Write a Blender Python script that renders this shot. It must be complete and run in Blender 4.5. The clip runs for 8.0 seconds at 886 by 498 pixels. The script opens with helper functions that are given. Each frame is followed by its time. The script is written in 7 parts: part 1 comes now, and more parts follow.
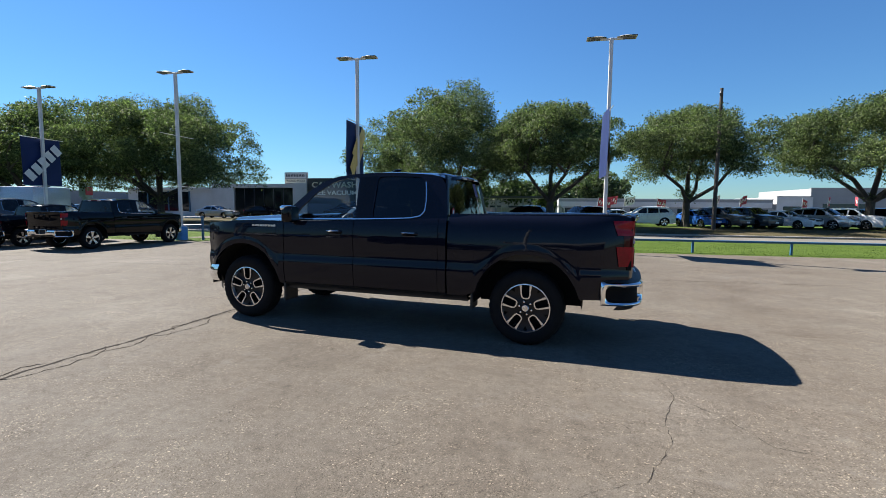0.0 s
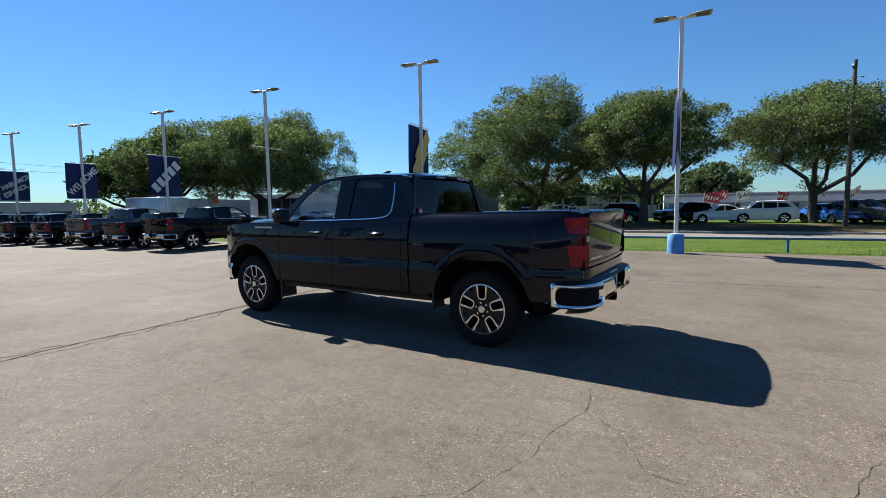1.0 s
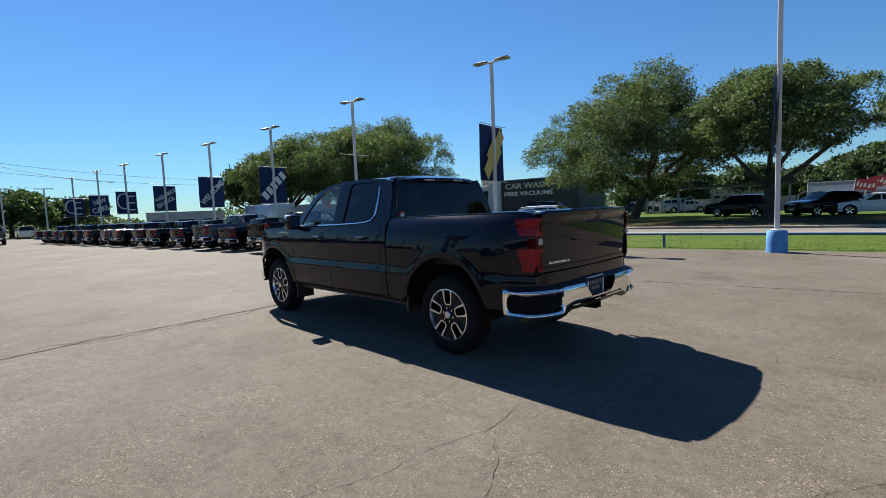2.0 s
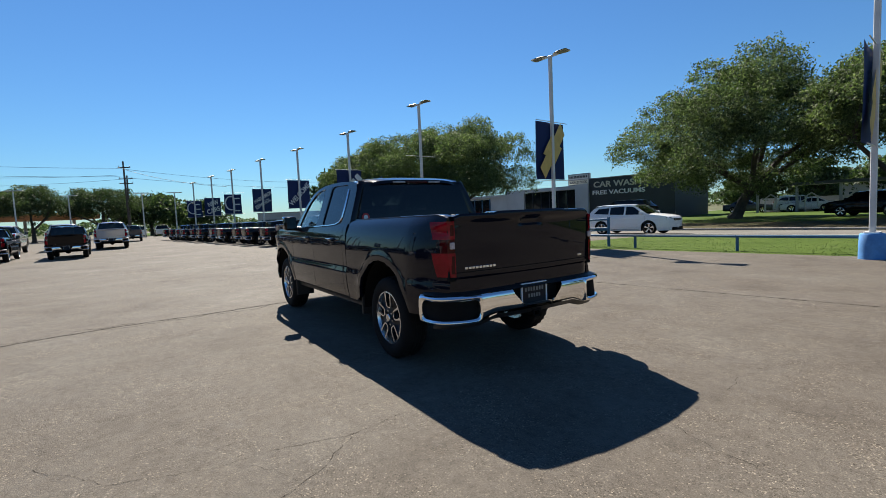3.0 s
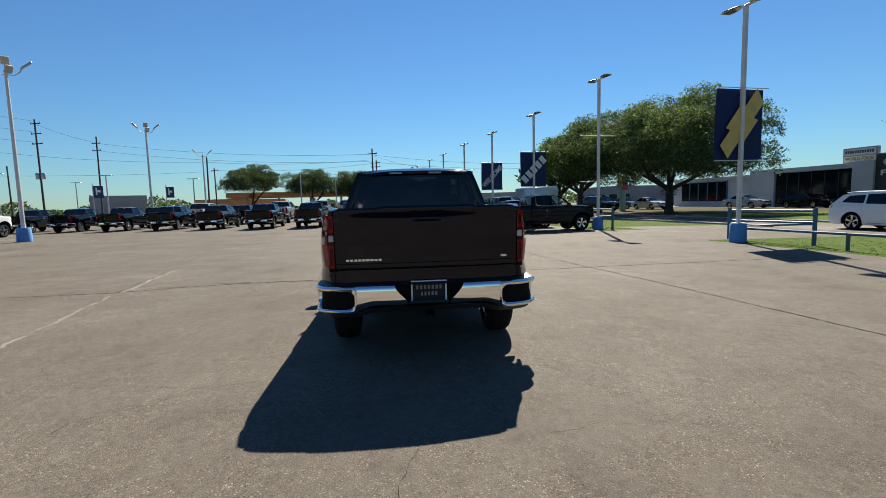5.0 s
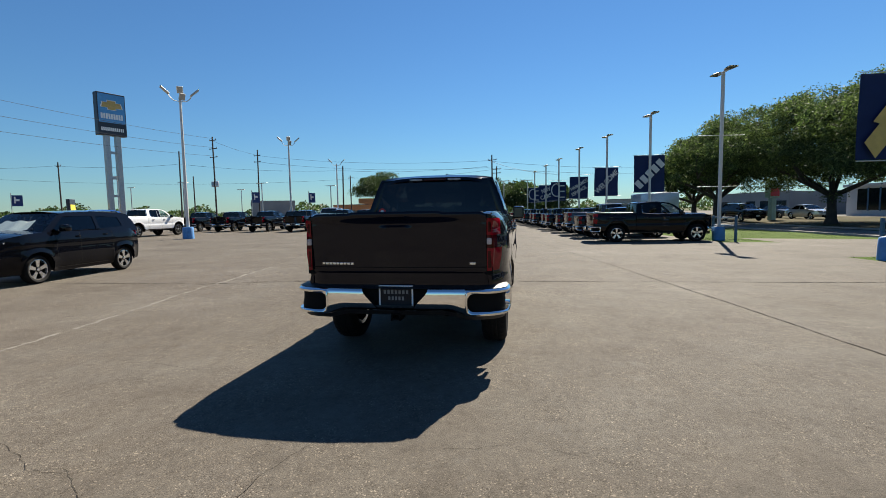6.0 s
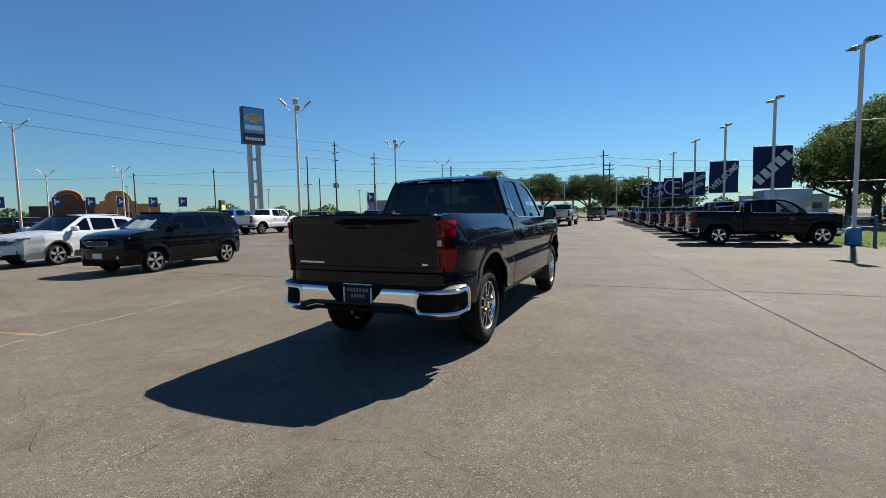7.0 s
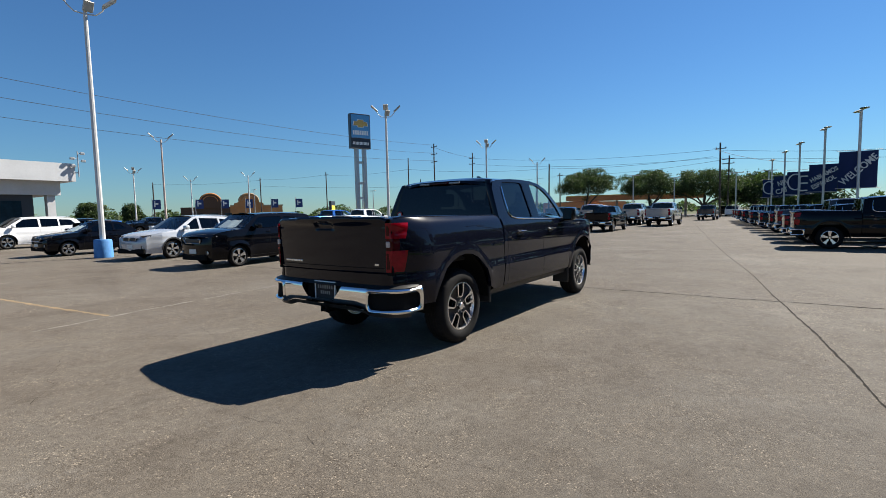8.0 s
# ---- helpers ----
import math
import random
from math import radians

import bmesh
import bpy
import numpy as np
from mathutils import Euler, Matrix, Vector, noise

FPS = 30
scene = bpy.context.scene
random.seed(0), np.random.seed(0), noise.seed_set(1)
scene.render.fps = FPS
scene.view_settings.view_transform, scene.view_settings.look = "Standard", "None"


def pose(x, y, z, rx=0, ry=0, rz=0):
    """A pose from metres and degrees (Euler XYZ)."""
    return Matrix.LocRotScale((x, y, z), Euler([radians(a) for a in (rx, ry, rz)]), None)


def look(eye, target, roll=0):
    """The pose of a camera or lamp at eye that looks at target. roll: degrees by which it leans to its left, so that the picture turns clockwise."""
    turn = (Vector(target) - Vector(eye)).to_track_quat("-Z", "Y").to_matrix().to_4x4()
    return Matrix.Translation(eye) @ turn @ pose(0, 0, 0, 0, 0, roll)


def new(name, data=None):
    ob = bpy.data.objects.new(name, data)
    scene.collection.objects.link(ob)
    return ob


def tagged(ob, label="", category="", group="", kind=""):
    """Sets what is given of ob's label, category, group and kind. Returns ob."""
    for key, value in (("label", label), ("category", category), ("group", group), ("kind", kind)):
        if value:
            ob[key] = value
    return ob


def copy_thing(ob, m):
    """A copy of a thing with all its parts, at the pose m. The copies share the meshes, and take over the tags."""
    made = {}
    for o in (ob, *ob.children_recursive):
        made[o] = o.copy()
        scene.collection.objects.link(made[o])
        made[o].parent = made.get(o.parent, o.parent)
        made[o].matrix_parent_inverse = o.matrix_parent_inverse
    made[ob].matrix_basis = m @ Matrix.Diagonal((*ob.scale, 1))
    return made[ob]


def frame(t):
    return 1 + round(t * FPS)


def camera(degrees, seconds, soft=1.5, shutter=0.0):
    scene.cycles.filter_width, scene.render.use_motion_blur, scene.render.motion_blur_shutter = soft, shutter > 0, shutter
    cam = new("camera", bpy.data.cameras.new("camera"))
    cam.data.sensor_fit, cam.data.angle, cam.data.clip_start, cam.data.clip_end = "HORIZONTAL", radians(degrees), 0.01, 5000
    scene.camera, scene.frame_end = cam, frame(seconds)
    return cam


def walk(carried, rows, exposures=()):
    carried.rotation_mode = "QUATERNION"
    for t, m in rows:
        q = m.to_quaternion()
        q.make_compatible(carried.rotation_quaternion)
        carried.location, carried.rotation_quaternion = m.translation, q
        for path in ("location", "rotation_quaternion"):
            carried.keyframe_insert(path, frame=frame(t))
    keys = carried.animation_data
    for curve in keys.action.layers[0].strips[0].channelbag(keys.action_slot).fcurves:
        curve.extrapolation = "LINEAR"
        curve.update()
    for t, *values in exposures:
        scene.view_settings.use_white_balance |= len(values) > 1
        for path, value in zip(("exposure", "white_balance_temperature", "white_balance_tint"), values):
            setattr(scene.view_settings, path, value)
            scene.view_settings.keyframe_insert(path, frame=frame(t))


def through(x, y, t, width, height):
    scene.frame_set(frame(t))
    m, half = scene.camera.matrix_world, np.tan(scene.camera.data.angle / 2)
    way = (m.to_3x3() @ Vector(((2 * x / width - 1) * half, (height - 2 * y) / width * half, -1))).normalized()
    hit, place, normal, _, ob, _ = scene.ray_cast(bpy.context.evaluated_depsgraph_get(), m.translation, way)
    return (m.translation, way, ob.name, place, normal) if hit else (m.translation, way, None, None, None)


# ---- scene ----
cam = camera(86.6, 8.0, soft=0.7, shutter=0.0)
PATH = [
    (0, (-0.099, 0.083, 1.511), (-0.751, 1.965, 1.333), 0.5),
    (0.5, (0.656, 0.368, 1.505), (-0.19, 2.172, 1.325), -0.1),
    (1, (1.335, 0.774, 1.492), (0.288, 2.469, 1.318), -0.8),
    (1.5, (1.968, 1.211, 1.482), (0.723, 2.768, 1.327), -1.5),
    (1.7, (2.182, 1.439, 1.502), (0.862, 2.933, 1.337), -2.0),
    (2.8, (3.197, 2.803, 1.44), (1.57, 3.957, 1.299), -2.4),
    (3, (3.399, 3.058, 1.453), (1.727, 4.146, 1.303), -2.6),
    (3.5, (3.768, 3.715, 1.452), (1.997, 4.631, 1.292), -2.4),
    (4, (4.101, 4.387, 1.482), (2.239, 5.095, 1.304), -2.1),
    (4.5, (4.311, 5.097, 1.481), (2.373, 5.553, 1.288), -1.7),
    (4.7, (4.396, 5.39, 1.487), (2.437, 5.742, 1.288), -1.6),
    (5.8, (4.397, 6.967, 1.442), (2.417, 6.735, 1.275), -1.1),
    (6, (4.352, 7.244, 1.457), (2.387, 6.909, 1.295), -1.0),
    (6.5, (4.235, 7.982, 1.475), (2.325, 7.409, 1.317), -0.9),
    (7, (4.028, 8.66, 1.465), (2.2, 7.864, 1.306), -1.1),
    (7.5, (3.792, 9.353, 1.461), (2.066, 8.356, 1.303), -1.2),
    (8, (3.446, 9.985, 1.469), (1.836, 8.808, 1.316), -1.3),
]
EXPOSURE = [(0.0, 1.58, 6500, 10), (1.5, 1.43, 6550, 10), (3.5, 1.29, 6800, 9), (5.5, 1.27, 7000, 8), (6.5, 1.23, 6800, 8), (8.0, 1.20, 6650, 9)]
walk(cam, [(t, look(eye, target, roll)) for t, eye, target, roll in PATH], EXPOSURE)

# ---- daylight: clear sky, sun ahead of the pickup at 44 degrees ----
SUN_AZ, SUN_EL = radians(162.6), radians(44.6)
world = bpy.data.worlds.new("clear_sky")
scene.world = world
world.use_nodes = True
wn = world.node_tree.nodes
sky = wn.new("ShaderNodeTexSky")
sky.sky_type, sky.sun_disc = "NISHITA", False
sky.sun_elevation, sky.sun_rotation = SUN_EL, math.pi / 2 - SUN_AZ
sky.air_density, sky.dust_density, sky.ozone_density = 1.25, 0.0, 5.0
wn["Background"].inputs["Strength"].default_value = 0.0352
blue = wn.new("ShaderNodeMix")
blue.data_type, blue.blend_type = "RGBA", "MULTIPLY"
blue.inputs[0].default_value, blue.inputs[7].default_value = 1.0, (0.57, 0.92, 1.26, 1)
world.node_tree.links.new(sky.outputs["Color"], blue.inputs[6])
world.node_tree.links.new(blue.outputs[2], wn["Background"].inputs["Color"])
sun = new("sun", bpy.data.lights.new("sun", "SUN"))
sun.data.energy, sun.data.angle, sun.data.color = 5.4, radians(0.5), (1.0, 0.945, 0.86)
to_sun = Vector((math.cos(SUN_AZ) * math.cos(SUN_EL), math.sin(SUN_AZ) * math.cos(SUN_EL), math.sin(SUN_EL)))
sun.matrix_world = look(to_sun * 60, (0, 0, 0))

# ---- materials ----
def nodes_of(name):
    m = bpy.data.materials.new(name)
    m.use_nodes = True
    return m, m.node_tree.nodes, m.node_tree.links, m.node_tree.nodes["Principled BSDF"]


def ramp(n, stops):
    r = n.new("ShaderNodeValToRGB")
    e = r.color_ramp.elements
    e[0].position, e[0].color = stops[0][0], (*stops[0][1], 1)
    e[1].position, e[1].color = stops[-1][0], (*stops[-1][1], 1)
    for p, c in stops[1:-1]:
        q = e.new(p)
        q.color = (*c, 1)
    return r


def mixed(n, l, a, b, fac, mode="MIX"):
    x = n.new("ShaderNodeMix")
    x.data_type, x.blend_type = "RGBA", mode
    for value, socket in ((fac, x.inputs[0]), (a, x.inputs[6]), (b, x.inputs[7])):
        if isinstance(value, bpy.types.NodeSocket):
            l.new(value, socket)
        else:
            socket.default_value = value if isinstance(value, float) else (*value, 1)
    return x.outputs[2]


def texture(n, l, scale, detail=4, rough=0.6, kind="ShaderNodeTexNoise", coord="Object"):
    c, t = n.new("ShaderNodeTexCoord"), n.new(kind)
    t.inputs["Scale"].default_value = scale
    if kind == "ShaderNodeTexNoise":
        t.inputs["Detail"].default_value, t.inputs["Roughness"].default_value = detail, rough
    l.new(c.outputs[coord], t.inputs["Vector"])
    return t


def surface(name, colour, rough=0.5, metal=0.0, coat=0.0, vary=0.12, scale=3.0, fine=40.0, bump=0.0, depth=0.01, spec=0.5):
    """Plain stuff with two scales of tone, uneven gloss and fine relief."""
    m, n, l, b = nodes_of(name)
    big, small = texture(n, l, scale), texture(n, l, fine, 6, 0.7)
    dark = tuple(c * (1 - vary) for c in colour)
    light = tuple(min(1, c * (1 + vary)) for c in colour)
    r = ramp(n, [(0.3, dark), (0.7, light)])
    l.new(big.outputs["Fac"], r.inputs[0])
    r2 = ramp(n, [(0.3, (1 - vary * 0.7,) * 3), (0.7, (1, 1, 1))])
    l.new(small.outputs["Fac"], r2.inputs[0])
    l.new(mixed(n, l, r.outputs[0], r2.outputs[0], 1.0, "MULTIPLY"), b.inputs["Base Color"])
    mr = n.new("ShaderNodeMapRange")
    mr.inputs[3].default_value, mr.inputs[4].default_value = max(0.02, rough * 0.85), min(1, rough * 1.15)
    l.new(big.outputs["Fac"], mr.inputs[0])
    l.new(mr.outputs[0], b.inputs["Roughness"])
    b.inputs["Metallic"].default_value = metal
    b.inputs["Coat Weight"].default_value, b.inputs["Coat Roughness"].default_value = coat, 0.03
    b.inputs["Specular IOR Level"].default_value = spec
    if bump:
        bp = n.new("ShaderNodeBump")
        bp.inputs["Strength"].default_value, bp.inputs["Distance"].default_value = bump, depth
        l.new(small.outputs["Fac"], bp.inputs["Height"])
        l.new(bp.outputs[0], b.inputs["Normal"])
    return m


def paint(name, colour, flake=0.0, coat=0.7, coat_ior=1.5):
    """Car paint: dark base with fine metal flake under clear coat, a film of dust."""
    m, n, l, b = nodes_of(name)
    f = texture(n, l, 900, 2, 0.5)
    dust = texture(n, l, 2.2, 5, 0.6)
    r = ramp(n, [(0.35, tuple(c * 0.8 for c in colour)), (0.75, tuple(min(1, c * 1.35) for c in colour))])
    l.new(f.outputs["Fac"], r.inputs[0])
    d = ramp(n, [(0.45, (0, 0, 0)), (0.9, (0.005, 0.005, 0.005))])
    l.new(dust.outputs["Fac"], d.inputs[0])
    l.new(mixed(n, l, r.outputs[0], (0.20, 0.18, 0.15), d.outputs[0]), b.inputs["Base Color"])
    b.inputs["Metallic"].default_value, b.inputs["Roughness"].default_value = flake, 0.20
    b.inputs["Specular IOR Level"].default_value = 0.014
    b.inputs["Coat Weight"].default_value, b.inputs["Coat Roughness"].default_value = coat, 0.02
    b.inputs["Coat IOR"].default_value = coat_ior
    return m


def glass(name, tint, gloss=0.05):
    """Thin pane: tinted see-through sheet with a mirror film that grows at grazing angles."""
    m, n, l, b = nodes_of(name)
    n.remove(b)
    t, g, mx, lw = n.new("ShaderNodeBsdfTransparent"), n.new("ShaderNodeBsdfGlossy"), n.new("ShaderNodeMixShader"), n.new("ShaderNodeLayerWeight")
    t.inputs["Color"].default_value = (*tint, 1)
    g.inputs["Roughness"].default_value, g.inputs["Color"].default_value = 0.015, (0.95, 0.97, 1, 1)
    lw.inputs["Blend"].default_value = 0.5
    p, a = n.new("ShaderNodeMath"), n.new("ShaderNodeMath")
    p.operation, p.inputs[1].default_value = "POWER", 5.0
    a.operation, a.inputs[1].default_value, a.inputs[2].default_value = "MULTIPLY_ADD", 0.85, gloss
    l.new(lw.outputs["Facing"], p.inputs[0])
    l.new(p.outputs[0], a.inputs[0])
    l.new(a.outputs[0], mx.inputs[0])
    l.new(t.outputs[0], mx.inputs[1])
    l.new(g.outputs[0], mx.inputs[2])
    l.new(mx.outputs[0], n["Material Output"].inputs["Surface"])
    return m


def concrete_mat():
    """Old exposed-aggregate concrete: fine pebbles of many tones in tan paste, broad stains, worn tracks."""
    m, n, l, b = nodes_of("worn_concrete")
    patch, mid, agg = texture(n, l, 0.36, 7, 0.70), texture(n, l, 1.7, 7, 0.75), texture(n, l, 95, 4, 0.7)
    clump = texture(n, l, 13, 9, 0.82)
    peb, grit = texture(n, l, 120, 2, 0.5, "ShaderNodeTexVoronoi"), texture(n, l, 330, 2, 0.5, "ShaderNodeTexVoronoi")
    base = ramp(n, [(0.30, (0.076, 0.064, 0.052)), (0.46, (0.114, 0.099, 0.082)), (0.56, (0.122, 0.108, 0.091)), (0.70, (0.160, 0.145, 0.124))])
    l.new(patch.outputs["Fac"], base.inputs[0])
    rm = ramp(n, [(0.26, (0.66, 0.64, 0.62)), (0.46, (0.95, 0.95, 0.95)), (0.6, (1.03, 1.03, 1.02)), (0.78, (1.24, 1.22, 1.18))])
    l.new(mid.outputs["Fac"], rm.inputs[0])
    c = mixed(n, l, base.outputs[0], rm.outputs[0], 0.8, "MULTIPLY")
    rc = ramp(n, [(0.34, (0.66, 0.64, 0.63)), (0.5, (1.0, 1.0, 1.0)), (0.66, (1.22, 1.20, 1.17))])
    l.new(clump.outputs["Fac"], rc.inputs[0])
    c = mixed(n, l, c, rc.outputs[0], 0.8, "MULTIPLY")
    # the paste is worn off in patches, so that more or fewer stones show
    bare = texture(n, l, 1.1, 9, 0.76)
    worn = ramp(n, [(0.38, (0.04,) * 3), (0.5, (0.45,) * 3), (0.62, (1.0,) * 3)])
    l.new(bare.outputs["Fac"], worn.inputs[0])
    for cells, stops in ((peb, [(0.0, (0.34, 0.30, 0.28)), (0.12, (0.72, 0.69, 0.66)), (0.30, (0.98, 0.98, 0.98)), (0.80, (1.04, 1.03, 1.02)), (0.92, (1.3, 1.27, 1.22)), (1.0, (3.0, 2.9, 2.75))]),
                                 (grit, [(0.0, (0.68, 0.67, 0.66)), (0.3, (0.96, 0.96, 0.96)), (0.85, (1.04, 1.04, 1.03)), (1.0, (1.6, 1.57, 1.54))])):
        sep = n.new("ShaderNodeSeparateColor")
        l.new(cells.outputs["Color"], sep.inputs[0])
        r = ramp(n, stops)
        l.new(sep.outputs[0], r.inputs[0])
        c = mixed(n, l, c, r.outputs[0], worn.outputs[0], "MULTIPLY")
    ra = ramp(n, [(0.36, (0.52, 0.50, 0.48)), (0.5, (1.0, 1.0, 1.0)), (0.64, (1.30, 1.28, 1.25))])
    l.new(agg.outputs["Fac"], ra.inputs[0])
    c = mixed(n, l, c, ra.outputs[0], 0.6, "MULTIPLY")
    # brown blotches, drips and pale worn patches
    st = texture(n, l, 0.75, 5, 0.62)
    sr = ramp(n, [(0.60, (0, 0, 0)), (0.78, (0.38, 0.38, 0.38))])
    l.new(st.outputs["Fac"], sr.inputs[0])
    c = mixed(n, l, c, (0.050, 0.038, 0.030), sr.outputs[0])
    # scraped pale patches and a few rusty spots
    pale = texture(n, l, 1.9, 9, 0.80)
    pr = ramp(n, [(0.56, (0, 0, 0)), (0.68, (0.5, 0.5, 0.5))])
    l.new(pale.outputs["Fac"], pr.inputs[0])
    c = mixed(n, l, c, (0.165, 0.151, 0.133), pr.outputs[0])
    rust = texture(n, l, 4.5, 6, 0.7)
    rs = ramp(n, [(0.69, (0, 0, 0)), (0.80, (0.55, 0.55, 0.55))])
    l.new(rust.outputs["Fac"], rs.inputs[0])
    c = mixed(n, l, c, (0.125, 0.070, 0.048), rs.outputs[0])
    l.new(c, b.inputs["Base Color"])
    b.inputs["Specular IOR Level"].default_value = 0.12
    b.inputs["Diffuse Roughness"].default_value = 0.35
    rr = ramp(n, [(0.3, (0.62,) * 3), (0.6, (0.90,) * 3)])
    l.new(agg.outputs["Fac"], rr.inputs[0])
    l.new(rr.outputs[0], b.inputs["Roughness"])
    ad = n.new("ShaderNodeMath")
    ad.operation = "MULTIPLY_ADD"
    ad.inputs[1].default_value = -0.2
    l.new(peb.outputs["Distance"], ad.inputs[0])
    l.new(agg.outputs["Fac"], ad.inputs[2])
    bp = n.new("ShaderNodeBump")
    bp.inputs["Strength"].default_value, bp.inputs["Distance"].default_value = 0.8, 0.006
    l.new(ad.outputs[0], bp.inputs["Height"])
    l.new(bp.outputs[0], b.inputs["Normal"])
    return m


def leaf_mat(name, dark, light, through=0.42):
    m, n, l, b = nodes_of(name)
    g = n.new("ShaderNodeNewGeometry")
    r = ramp(n, [(0.0, dark), (0.7, tuple((a + c) / 2 for a, c in zip(dark, light))), (1.0, tuple(c * 1.25 for c in light))])
    l.new(g.outputs["Random Per Island"], r.inputs[0])
    big = texture(n, l, 0.5, 3)
    r2 = ramp(n, [(0.3, (0.65, 0.7, 0.65)), (0.7, (1.15, 1.1, 1.0))])
    l.new(big.outputs["Fac"], r2.inputs[0])
    c = mixed(n, l, r.outputs[0], r2.outputs[0], 1.0, "MULTIPLY")
    l.new(c, b.inputs["Base Color"])
    b.inputs["Roughness"].default_value, b.inputs["Specular IOR Level"].default_value = 0.62, 0.20
    tr, mx = n.new("ShaderNodeBsdfTranslucent"), n.new("ShaderNodeMixShader")
    l.new(mixed(n, l, c, (1.0, 1.22, 0.72), 1.0, "MULTIPLY"), tr.inputs["Color"])
    mx.inputs[0].default_value = through
    l.new(b.outputs[0], mx.inputs[1])
    l.new(tr.outputs[0], mx.inputs[2])
    l.new(mx.outputs[0], n["Material Output"].inputs["Surface"])
    return m


def ground_mat(name, a, b_, c, scale, fine, bump=0.5):
    m, n, l, b = nodes_of(name)
    t1, t2 = texture(n, l, scale, 5, 0.65), texture(n, l, fine, 6, 0.75)
    r = ramp(n, [(0.3, a), (0.52, b_), (0.72, c)])
    l.new(t1.outputs["Fac"], r.inputs[0])
    r2 = ramp(n, [(0.3, (0.55,) * 3), (0.65, (1.2,) * 3)])
    l.new(t2.outputs["Fac"], r2.inputs[0])
    l.new(mixed(n, l, r.outputs[0], r2.outputs[0], 0.85, "MULTIPLY"), b.inputs["Base Color"])
    b.inputs["Roughness"].default_value, b.inputs["Specular IOR Level"].default_value = 0.95, 0.06
    bp = n.new("ShaderNodeBump")
    bp.inputs["Strength"].default_value, bp.inputs["Distance"].default_value = bump, 0.03
    l.new(t2.outputs["Fac"], bp.inputs["Height"])
    l.new(bp.outputs[0], b.inputs["Normal"])
    return m


